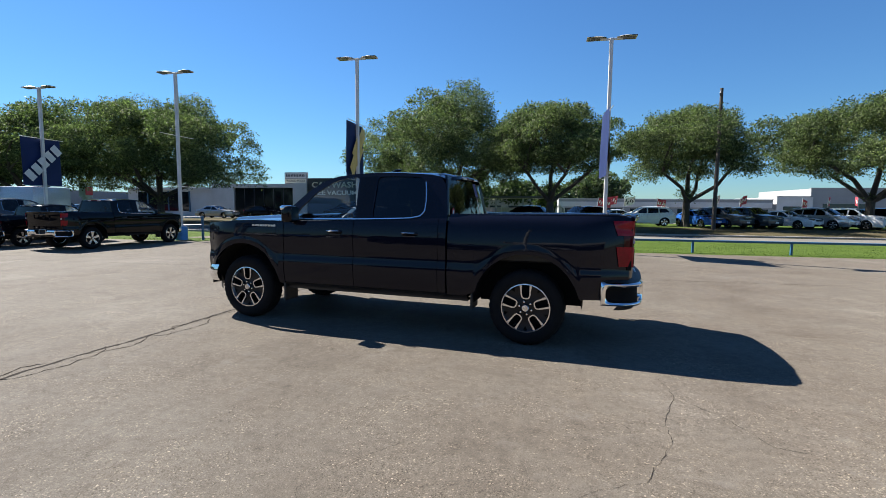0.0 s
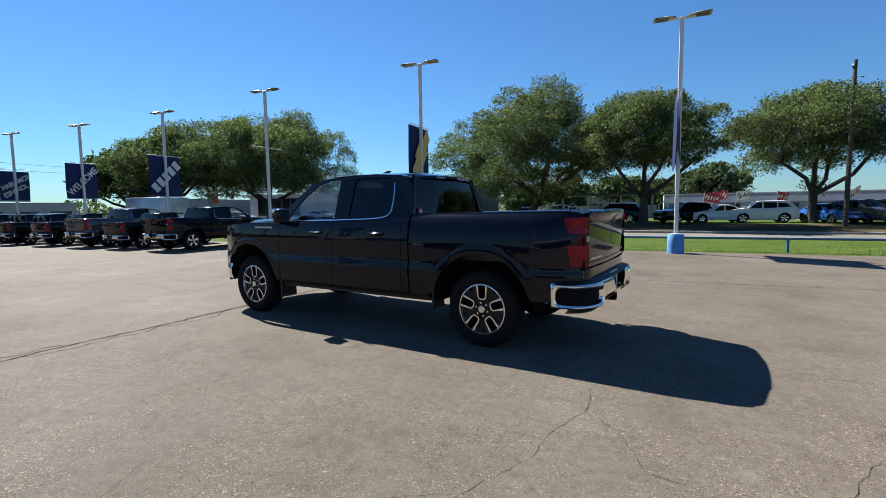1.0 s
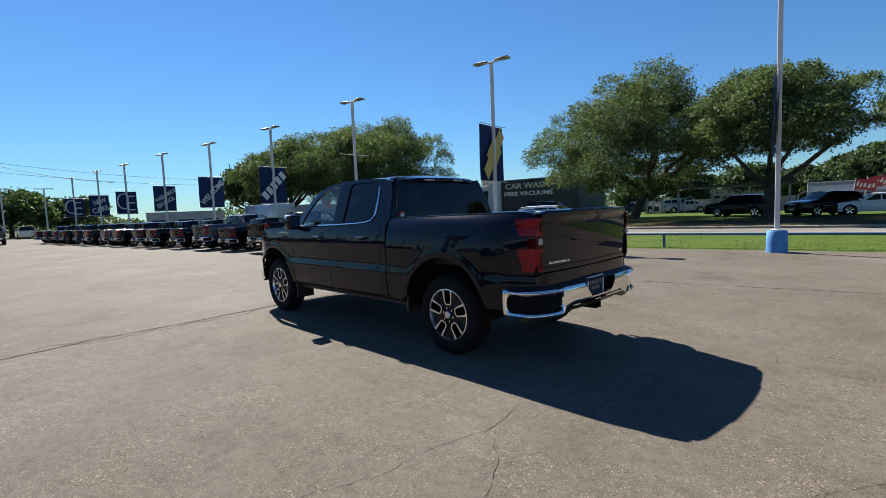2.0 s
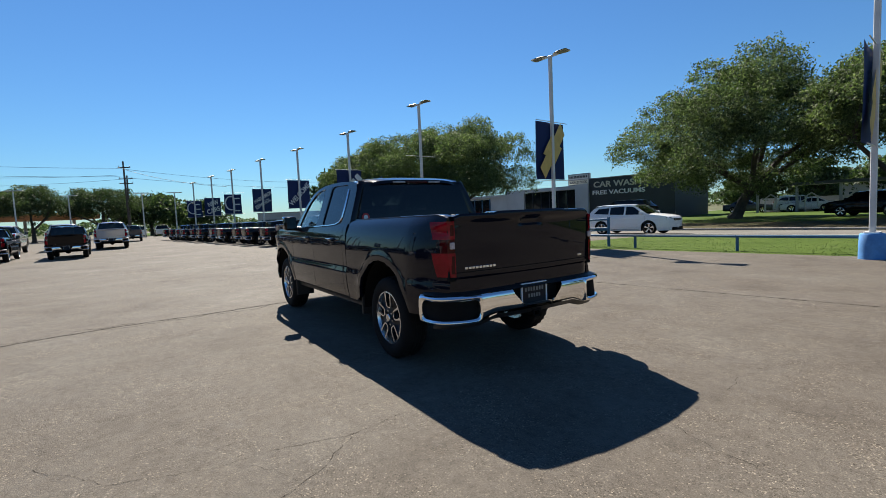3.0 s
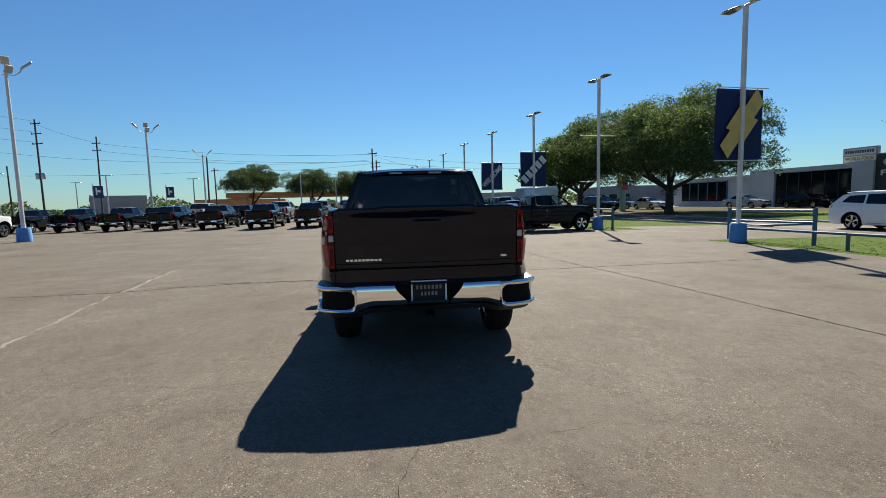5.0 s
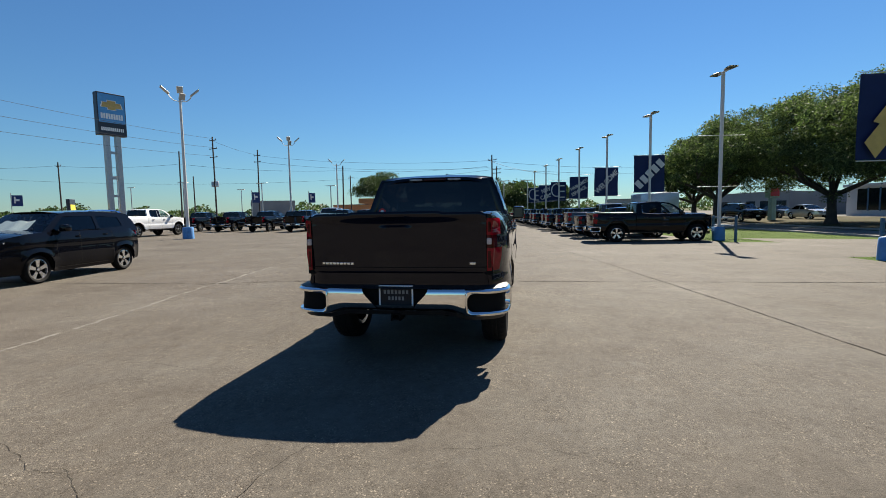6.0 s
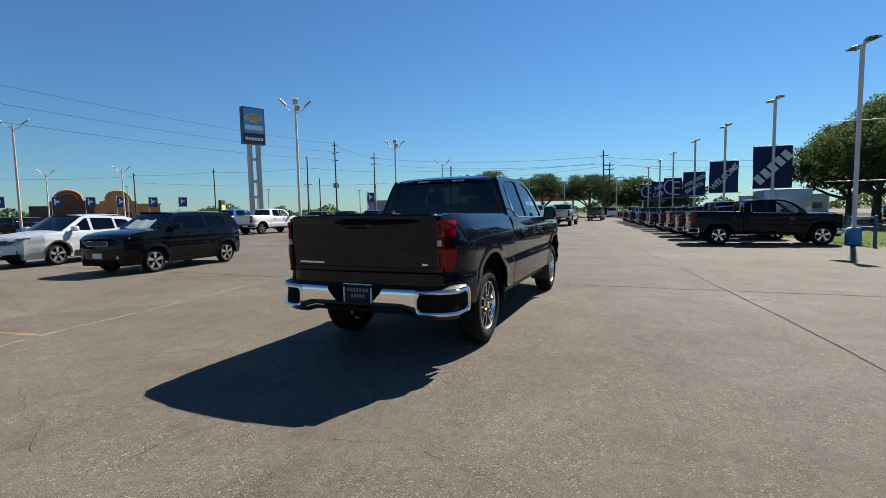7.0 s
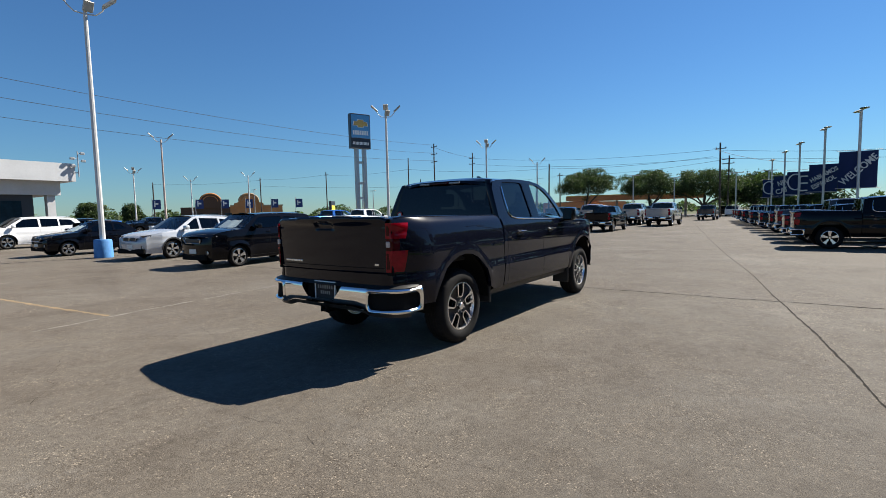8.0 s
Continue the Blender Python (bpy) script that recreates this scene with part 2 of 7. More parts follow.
M = {
    "concrete": concrete_mat(),
    "grass": ground_mat("mown_grass", (0.042, 0.070, 0.012), (0.054, 0.087, 0.015), (0.070, 0.102, 0.022), 0.6, 14),
    "earth": ground_mat("dry_earth_and_thatch", (0.036, 0.040, 0.016), (0.060, 0.052, 0.028), (0.10, 0.08, 0.05), 0.35, 9),
    "asphalt": ground_mat("street_concrete", (0.12, 0.115, 0.108), (0.155, 0.147, 0.135), (0.185, 0.177, 0.163), 0.25, 22, 0.3),
    "far": ground_mat("far_ground", (0.06, 0.075, 0.035), (0.09, 0.095, 0.055), (0.13, 0.12, 0.085), 0.05, 0.8, 0.2),
    "kerb": surface("kerb_concrete", (0.28, 0.26, 0.23), 0.85, vary=0.2, scale=1.5, fine=30, bump=0.4),
    "crack": surface("crack_dirt", (0.022, 0.018, 0.015), 0.95, vary=0.5, scale=6, fine=60, bump=0.5, spec=0.05),
    "joint": surface("joint_sealant", (0.030, 0.026, 0.023), 0.9, vary=0.5, scale=2, fine=40, bump=0.3, spec=0.05),
    "scuff": surface("faded_white_line", (0.165, 0.150, 0.128), 0.85, vary=0.35, scale=2.5, fine=22),
    "yellow": surface("faded_yellow_line", (0.22, 0.155, 0.080), 0.85, vary=0.3, scale=3, fine=22),
    "navy": paint("dark_ash_paint", (0.0036, 0.0044, 0.0100), 0.0, 1.0, 1.32),
    "black": paint("black_paint", (0.0022, 0.0025, 0.0044), 0.0, 1.0, 1.29),
    "silver": paint("silver_paint", (0.42, 0.43, 0.45), 0.6),
    "pearl": paint("pearl_silver_paint", (0.40, 0.42, 0.45), 0.25),
    "white": paint("white_paint", (0.62, 0.63, 0.64), 0.0),
    "grey": paint("grey_paint", (0.060, 0.066, 0.075), 0.3),
    "red": paint("red_paint", (0.28, 0.02, 0.02), 0.2),
    "blue": paint("blue_paint", (0.03, 0.12, 0.4), 0.3),
    "chrome": surface("chrome", (0.78, 0.78, 0.78), 0.06, metal=1.0, vary=0.03, fine=60),
    "machined": surface("machined_alloy", (0.68, 0.68, 0.69), 0.24, metal=1.0, vary=0.08, fine=300),
    "darkalloy": surface("dark_alloy", (0.016, 0.0165, 0.019), 0.35, metal=0.6, vary=0.2, fine=80),
    "rubber": surface("tyre_rubber", (0.008, 0.008, 0.0085), 0.85, vary=0.3, scale=8, fine=120, bump=0.4, depth=0.003, spec=0.18),
    "plastic": surface("black_plastic", (0.012, 0.012, 0.013), 0.5, vary=0.2, fine=200, bump=0.15, depth=0.002),
    "under": surface("dark_underbody", (0.006, 0.006, 0.006), 0.9, vary=0.3, spec=0.15),
    "tail_red": surface("red_lens", (0.23, 0.0025, 0.010), 0.08, coat=0.5, spec=0.0, vary=0.35, scale=9, fine=90),
    "tail_dim": surface("dark_red_lens", (0.050, 0.001, 0.003), 0.10, coat=0.4, spec=0.0, vary=0.35, scale=9, fine=90),
    "lamp_dark": surface("smoked_lamp_lens", (0.06, 0.062, 0.068), 0.06, coat=1.0, vary=0.6, scale=14, fine=80),
    "lamp_pink": surface("clear_lamp_lens", (0.42, 0.36, 0.36), 0.1, coat=0.6, vary=0.4, scale=14, fine=80),
    "lamp_clear": surface("clear_lens", (0.42, 0.42, 0.42), 0.08, coat=1.0, vary=0.25, fine=80),
    "seat": surface("dark_cloth_seat", (0.02, 0.02, 0.022), 0.8, vary=0.2, fine=120, bump=0.2),
    "trim": surface("grey_interior_trim", (0.10, 0.10, 0.105), 0.6, vary=0.15),
    "glass": glass("clear_tinted_glass", (0.78, 0.84, 0.82)),
    "dark_glass": glass("privacy_glass", (0.018, 0.019, 0.022), 0.032),
    "plate": surface("plate_dark_insert", (0.006, 0.007, 0.011), 0.45, vary=0.2, spec=0.2),
    "plate_print": surface("grey_plate_print", (0.16, 0.17, 0.18), 0.5, vary=0.1),
    "white_plate": surface("white_plate", (0.62, 0.62, 0.6), 0.5, vary=0.1),
    "letters": surface("pale_grey_letters", (0.55, 0.56, 0.58), 0.5, vary=0.05),
    "pole": surface("white_painted_steel", (0.54, 0.54, 0.53), 0.5, vary=0.12, scale=1.2, fine=25, bump=0.1),
    "rustpole": surface("grey_rusty_steel", (0.44, 0.36, 0.32), 0.65, vary=0.3, scale=1.0, fine=12, bump=0.2),
    "lamphead": surface("cast_lamp_housing", (0.42, 0.41, 0.38), 0.5, metal=0.3, vary=0.15),
    "lampface": surface("lamp_glass_face", (0.12, 0.12, 0.125), 0.25, vary=0.2),
    "bluebase": surface("blue_painted_concrete", (0.06, 0.22, 0.50), 0.75, vary=0.22, scale=3, fine=20, bump=0.4),
    "bluerail": surface("blue_painted_steel", (0.02, 0.095, 0.18), 0.5, vary=0.22, scale=1.5, fine=18, bump=0.15),
    "banner": surface("navy_vinyl_banner", (0.012, 0.024, 0.085), 0.6, vary=0.12, scale=1.5, fine=90, spec=0.15),
    "gold": surface("gold_print", (0.56, 0.38, 0.12), 0.6, vary=0.15),
    "wood": surface("weathered_pole_wood", (0.055, 0.045, 0.038), 0.9, vary=0.3, scale=2, fine=20, bump=0.4),
    "bark": surface("oak_bark", (0.05, 0.042, 0.034), 0.95, vary=0.4, scale=2.5, fine=16, bump=0.9, depth=0.04),
    "leaf": leaf_mat("oak_leaves", (0.032, 0.048, 0.022), (0.165, 0.205, 0.095), 0.36),
    "leaf_far": leaf_mat("far_oak_leaves", (0.026, 0.042, 0.020), (0.095, 0.128, 0.058), 0.3),
    "blade": leaf_mat("grass_blades", (0.034, 0.058, 0.009), (0.052, 0.084, 0.015), 0.1),
    "wire": surface("black_cable", (0.015, 0.015, 0.016), 0.6),
    "stucco": surface("white_stucco", (0.50, 0.51, 0.52), 0.9, vary=0.1, scale=0.5, fine=8, bump=0.2),
    "slate": surface("dark_metal_cladding", (0.035, 0.04, 0.045), 0.6, vary=0.15, scale=0.4, fine=6),
    "tan": surface("tan_stucco", (0.42, 0.28, 0.17), 0.9, vary=0.15, scale=0.3, fine=6),
    "orange": surface("terracotta_stucco", (0.52, 0.22, 0.085), 0.9, vary=0.15, scale=0.3, fine=6),
    "beige": surface("beige_block", (0.45, 0.42, 0.37), 0.9, vary=0.12, scale=0.3, fine=6),
    "greywall": surface("grey_block_wall", (0.26, 0.27, 0.28), 0.9, vary=0.12, scale=0.3, fine=6),
    "roofing": surface("brown_shingles", (0.14, 0.10, 0.085), 0.9, vary=0.25, scale=1, fine=10),
    "tealpale": surface("pale_teal_sign_paint", (0.30, 0.48, 0.46), 0.6, vary=0.1),
    "cream": surface("cream_letters", (0.62, 0.58, 0.45), 0.6, vary=0.06),
    "darkbrown": surface("dark_brown_stucco", (0.11, 0.055, 0.035), 0.85, vary=0.2),
    "flagblue": surface("flag_blue_cloth", (0.012, 0.04, 0.16), 0.6, vary=0.12),
    "signblue": surface("blue_sign_face", (0.08, 0.31, 0.60), 0.35, vary=0.08),
    "signdark": surface("dark_sign_face", (0.02, 0.025, 0.04), 0.4, vary=0.1),
    "signwhite": surface("white_sign_face", (0.8, 0.8, 0.78), 0.5, vary=0.06),
    "signred": surface("red_sign_face", (0.6, 0.03, 0.03), 0.5, vary=0.1),
    "yellowsign": surface("yellow_sign_face", (0.7, 0.55, 0.06), 0.5, vary=0.1),
    "steel": surface("galvanised_steel", (0.42, 0.43, 0.44), 0.45, metal=0.6, vary=0.12),
    "flagred": surface("red_flag_cloth", (0.50, 0.06, 0.09), 0.8, vary=0.2),
    "showroom_glass": surface("dark_showroom_glass", (0.006, 0.010, 0.013), 0.06, vary=0.3, spec=0.22),
    "window_blue": surface("blue_window_glass", (0.012, 0.03, 0.042), 0.08, vary=0.3),
}

# ---- mesh tools ----
def finish(bm, mat, smooth=True):
    bmesh.ops.recalc_face_normals(bm, faces=bm.faces[:])
    me = bpy.data.meshes.new("mesh")
    bm.to_mesh(me)
    bm.free()
    for f in me.polygons:
        f.use_smooth = smooth
    if isinstance(mat, (list, tuple)):
        for m in mat:
            me.materials.append(M[m])
    else:
        me.materials.append(M[mat])
    return me


def crease(me, degrees=32):
    """Sharp edges where faces meet at more than that angle."""
    me.set_sharp_from_angle(angle=radians(degrees))
    return me


def part(name, bm, mat, parent, label="", smooth=True):
    ob = new(name, crease(finish(bm, mat, smooth)))
    ob.parent = parent
    if label:
        ob["label"] = label
    return ob


def thing(name, label, category, m, group="", kind=""):
    ob = new(name)
    ob.matrix_basis = m
    return tagged(ob, label, category, group, kind)


def single(name, bm, mat, label, category, m=None, group="", kind="", smooth=True):
    ob = new(name, crease(finish(bm, mat, smooth)))
    if m is not None:
        ob.matrix_basis = m
    return tagged(ob, label, category, group, kind)


def sheet(bm, fn, nu, nv, closed=False, mat=0):
    """A grid of quads over fn(u, v), u and v from 0 to 1."""
    vs = [[bm.verts.new(fn(i / nu, j / nv)) for j in range(nv + 1)] for i in range(nu + (0 if closed else 1))]
    rows = len(vs)
    for i in range(nu):
        a, b = vs[i], vs[(i + 1) % rows]
        for j in range(nv):
            q = [a[j], b[j], b[j + 1], a[j + 1]]
            if len({v.co.to_tuple(6) for v in q}) > 2:
                f = bm.faces.new(q)
                f.material_index = mat
    return vs


def box(bm, lo, hi, bevel=0.0, m=None, seg=1):
    r = bmesh.ops.create_cube(bm, size=1)
    vs = r["verts"]
    for v in vs:
        v.co = Vector([l + (c + 0.5) * (h - l) for c, l, h in zip(v.co, lo, hi)])
    if bevel:
        es = list({e for v in vs for e in v.link_edges})
        g = bmesh.ops.bevel(bm, geom=es, offset=bevel, segments=seg, affect="EDGES", profile=0.5)
        vs = list({v for f in g["faces"] for v in f.verts} | {v for v in vs if v.is_valid})
    if m is not None:
        for v in vs:
            v.co = m @ v.co
    return vs


def tube(bm, pts, radii, seg=8, cap=True):
    """Round bar through the points."""
    pts = [Vector(p) for p in pts]
    rings, side = [], None
    for i, p in enumerate(pts):
        d = (pts[min(i + 1, len(pts) - 1)] - pts[max(i - 1, 0)]).normalized()
        if side is None:
            side = d.orthogonal().normalized()
        side = (side - d * side.dot(d)).normalized()
        up = d.cross(side)
        r = radii[i] if isinstance(radii, (list, tuple)) else radii
        rings.append([bm.verts.new(p + (side * math.cos(a) + up * math.sin(a)) * r) for a in (2 * math.pi * k / seg for k in range(seg))])
    for a, b in zip(rings, rings[1:]):
        for k in range(seg):
            bm.faces.new((a[k], a[(k + 1) % seg], b[(k + 1) % seg], b[k]))
    if cap:
        bm.faces.new(rings[0][::-1])
        bm.faces.new(rings[-1])
    return rings


def lathe(bm, profile, seg, axis="y", mod=None):
    """Turn (radius, offset) pairs round an axis through the origin."""
    vs = []
    for k in range(seg):
        a = 2 * math.pi * k / seg
        ring = []
        for i, (r, o) in enumerate(profile):
            rr = r + (mod(i, k) if mod else 0)
            c, s = rr * math.cos(a), rr * math.sin(a)
            ring.append(bm.verts.new((c, o, s) if axis == "y" else (c, s, o)))
        vs.append(ring)
    for k in range(seg):
        a, b = vs[k], vs[(k + 1) % seg]
        for i in range(len(profile) - 1):
            bm.faces.new((a[i], b[i], b[i + 1], a[i + 1]))
    return vs


def plate(bm, outline, holes, fn, thick):
    """A flat outline with holes in (x, z), set on the curved surface y = fn(x, z), with thickness inward."""
    edges = []
    for loop in (outline, *holes):
        vs = [bm.verts.new((x, 0, z)) for x, z in loop]
        edges += [bm.edges.new((vs[i], vs[(i + 1) % len(vs)])) for i in range(len(vs))]
    bmesh.ops.triangle_fill(bm, use_beauty=True, use_dissolve=False, edges=edges)
    for v in bm.verts:
        v.co.y = fn(v.co.x, v.co.z)
    if thick:
        g = bmesh.ops.extrude_face_region(bm, geom=bm.faces[:])
        for v in g["geom"]:
            if isinstance(v, bmesh.types.BMVert):
                v.co.y -= math.copysign(thick, v.co.y)


def rounded(pts, r=0.05, n=4):
    """The outline with its corners cut round."""
    out = []
    for i, p in enumerate(pts):
        p, a, b = Vector(p), Vector(pts[i - 1]), Vector(pts[(i + 1) % len(pts)])
        ra, rb = min(r, (a - p).length * 0.45), min(r, (b - p).length * 0.45)
        s, e = p + (a - p).normalized() * ra, p + (b - p).normalized() * rb
        for k in range(n + 1):
            t = k / n
            out.append(tuple((1 - t) ** 2 * s + 2 * t * (1 - t) * p + t * t * e))
    return out


def lettering(text, size, mat, parent, m, name="lettering", depth=0.004, width=0.0):
    """Words cut from the built-in font, as a mesh."""
    cu = bpy.data.curves.new("words", "FONT")
    cu.body, cu.size, cu.extrude, cu.align_x, cu.align_y = text, size, depth, "CENTER", "CENTER"
    cu.offset = size * 0.02
    o = new("words", cu)
    me = bpy.data.meshes.new_from_object(o.evaluated_get(bpy.context.evaluated_depsgraph_get()))
    bpy.data.objects.remove(o)
    if width and me.vertices:
        xs = [v.co.x for v in me.vertices]
        k = width / (max(xs) - min(xs))
        for v in me.vertices:
            v.co.x *= k
    me.materials.clear()
    me.materials.append(M[mat])
    ob = new(name, me)
    ob.parent = parent
    ob.matrix_basis = m
    return ob


def bars(bm, x0, x1, z, h, count, y, gap=0.3, thick=0.006, seed=3):
    """A row of plain upright bars in place of letters, on the plane y."""
    w = (x1 - x0) / count
    for k in range(count):
        box(bm, (x0 + k * w, y - thick / 2, z), (x0 + k * w + w * (1 - gap), y + thick / 2, z + h), 0)


ROAD_ANGLE = radians(7.7)
RC, RS = math.cos(ROAD_ANGLE), math.sin(ROAD_ANGLE)


def road(u, s, z=0.0):
    """A place by its distance along the street and across it from the blue rail."""
    return (u * RC - s * RS, 17.9 + u * RS + s * RC, z)


def fall(s):
    """Height of the ground across the street: lot, verge, carriageway, bank."""
    pts = [(-1e4, 0), (0.2, 0), (8.9, -0.19), (9.3, -0.22), (14.4, -0.22), (14.8, -0.14), (20, 0.0), (34, 0.0), (48, 0.0), (1e4, 0)]
    for (a, p), (b, q) in zip(pts, pts[1:]):
        if a <= s <= b:
            return p + (q - p) * (s - a) / (b - a)
    return 0.0

# ---- ground ----
def build_ground():
    us = [-2500, -700, -250, -120, -70, -50, -40, -30, -27, -22, -19.4, -19.0, -16.8, -16.2, -10.9, -10.3, -4, 2, 8, 14, 20, 30, 45, 80, 200, 700, 2500]
    ss = [-2500, -700, -200, -110, -60, -30, -12, -4, -0.55, 0.2, 1.5, 1.7, 4, 8.9, 9.3, 14.4, 14.8, 17, 20, 24, 30, 34, 48, 70, 120, 300, 900, 2500]
    bm = bmesh.new()
    vs = [[bm.verts.new(road(u, s, fall(s))) for s in ss] for u in us]
    for i in range(len(us) - 1):
        for j in range(len(ss) - 1):
            f = bm.faces.new((vs[i][j], vs[i + 1][j], vs[i + 1][j + 1], vs[i][j + 1]))
            u, s = (us[i] + us[i + 1]) / 2, (ss[j] + ss[j + 1]) / 2
            drive = -16.4 < u < -10.6 or (-19.2 < u < -10.6 and s > 1.6)
            k = 0
            if s < -0.55:
                k = 0 if s > -110 and abs(u) < 120 else 4
            elif s < 9.3:
                k = 0 if drive else 1
            elif s < 14.4:
                k = 3
            elif s < 20:
                k = 1 if -27 < u < -16 else 2
            elif s < 24:
                k = 1 if -27 < u < -4 else 2
            elif s < 34:
                k = 1 if u > -27 else 2
            elif s < 70:
                k = 1 if -27 < u < 2 else 3
            else:
                k = 4
            f.material_index = k
    me = finish(bm, ["concrete", "grass", "earth", "asphalt", "far"])
    ob = new("ground", me)
    tagged(ob, "worn tan concrete car lot with grass verges and a street beyond", "ground", kind="structure")


build_ground()


def ribbon(name, pts, width, mat, label, category, jitter=0.0, z=0.003, step=0.055, seed=1):
    """A narrow strip along the ground, with an uneven line and width; it lies a hair above the slab."""
    rnd = random.Random(seed)
    line = []
    for (x0, y0), (x1, y1) in zip(pts, pts[1:]):
        n = max(1, int(math.hypot(x1 - x0, y1 - y0) / step))
        for k in range(n):
            line.append((x0 + (x1 - x0) * k / n, y0 + (y1 - y0) * k / n))
    line.append(pts[-1])
    bm = bmesh.new()
    prev, off = None, 0.0
    for i, (x, y) in enumerate(line):
        ax, ay = line[max(i - 1, 0)]
        bx, by = line[min(i + 1, len(line) - 1)]
        d = Vector((bx - ax, by - ay, 0)).normalized()
        nrm = Vector((-d.y, d.x, 0))
        off = off * 0.8 + rnd.choice((-1, 1)) * rnd.uniform(0.2, 1.0) * jitter
        w = width * rnd.uniform(0.2, 1.0) if jitter else width
        c = Vector((x, y, z)) + nrm * off
        a, b = bm.verts.new(c - nrm * w / 2), bm.verts.new(c + nrm * w / 2)
        if prev:
            bm.faces.new((prev[0], a, b, prev[1]))
        prev = (a, b)
    return single(name, bm, mat, label, category, kind="structure")

# ---- vehicles: x forward, y to the left, z up; the rear axle stands over the origin ----
def smooth01(a, b, x):
    t = min(1, max(0, (x - a) / (b - a)))
    return t * t * (3 - 2 * t)


def lerp_table(table, x):
    for (a, p), (b, q) in zip(table, table[1:]):
        if x <= b:
            t = max(0, (x - a) / (b - a))
            return p + (q - p) * t
    return table[-1][1]


def arch_xs(x0, x1, hubs, ra, n=10, k=14):
    """Columns for a side panel: even outside the wheel openings, round within them."""
    xs, cur = [], x0
    for h in sorted(hubs):
        if h + ra <= x0 or h - ra >= x1:
            continue
        if h - ra > cur:
            m = max(2, int(n * (h - ra - cur)))
            xs += [cur + (h - ra - cur) * i / m for i in range(m)] + [h - ra - 0.0005]
        xs += [h - ra * math.cos(math.pi * i / k) for i in range(k + 1) if x0 < h - ra * math.cos(math.pi * i / k) < x1]
        cur = h + ra + 0.0005
    if cur < x1:
        m = max(2, int(n * (x1 - cur)))
        xs += [cur + (x1 - cur) * i / m for i in range(m + 1)]
    return xs


def side_panel(side, x0, x1, zlow, ztop, yfn, hubs=(), ra=0.5, hub_z=0.42, rows=14, flange=0.035, n=10):
    """A body panel whose lower edge follows the wheel openings, with turned-in edges."""
    xs = arch_xs(x0, x1, hubs, ra, n)
    bm = bmesh.new()
    grid = []
    for x in xs:
        low = zlow(x)
        for h in hubs:
            if abs(x - h) < ra + 0.0002:
                low = max(low, hub_z + math.sqrt(max(0, ra * ra - (x - h) ** 2)))
        top = ztop(x)
        grid.append([bm.verts.new((x, side * yfn(x, low + (top - low) * j / rows), low + (top - low) * j / rows)) for j in range(rows + 1)])
    for a, b in zip(grid, grid[1:]):
        for j in range(rows):
            bm.faces.new((a[j], b[j], b[j + 1], a[j + 1]))
    edge = [e for e in bm.edges if e.is_boundary]
    g = bmesh.ops.extrude_edge_only(bm, edges=edge)
    for v in g["geom"]:
        if isinstance(v, bmesh.types.BMVert):
            v.co.y -= side * flange
    return bm


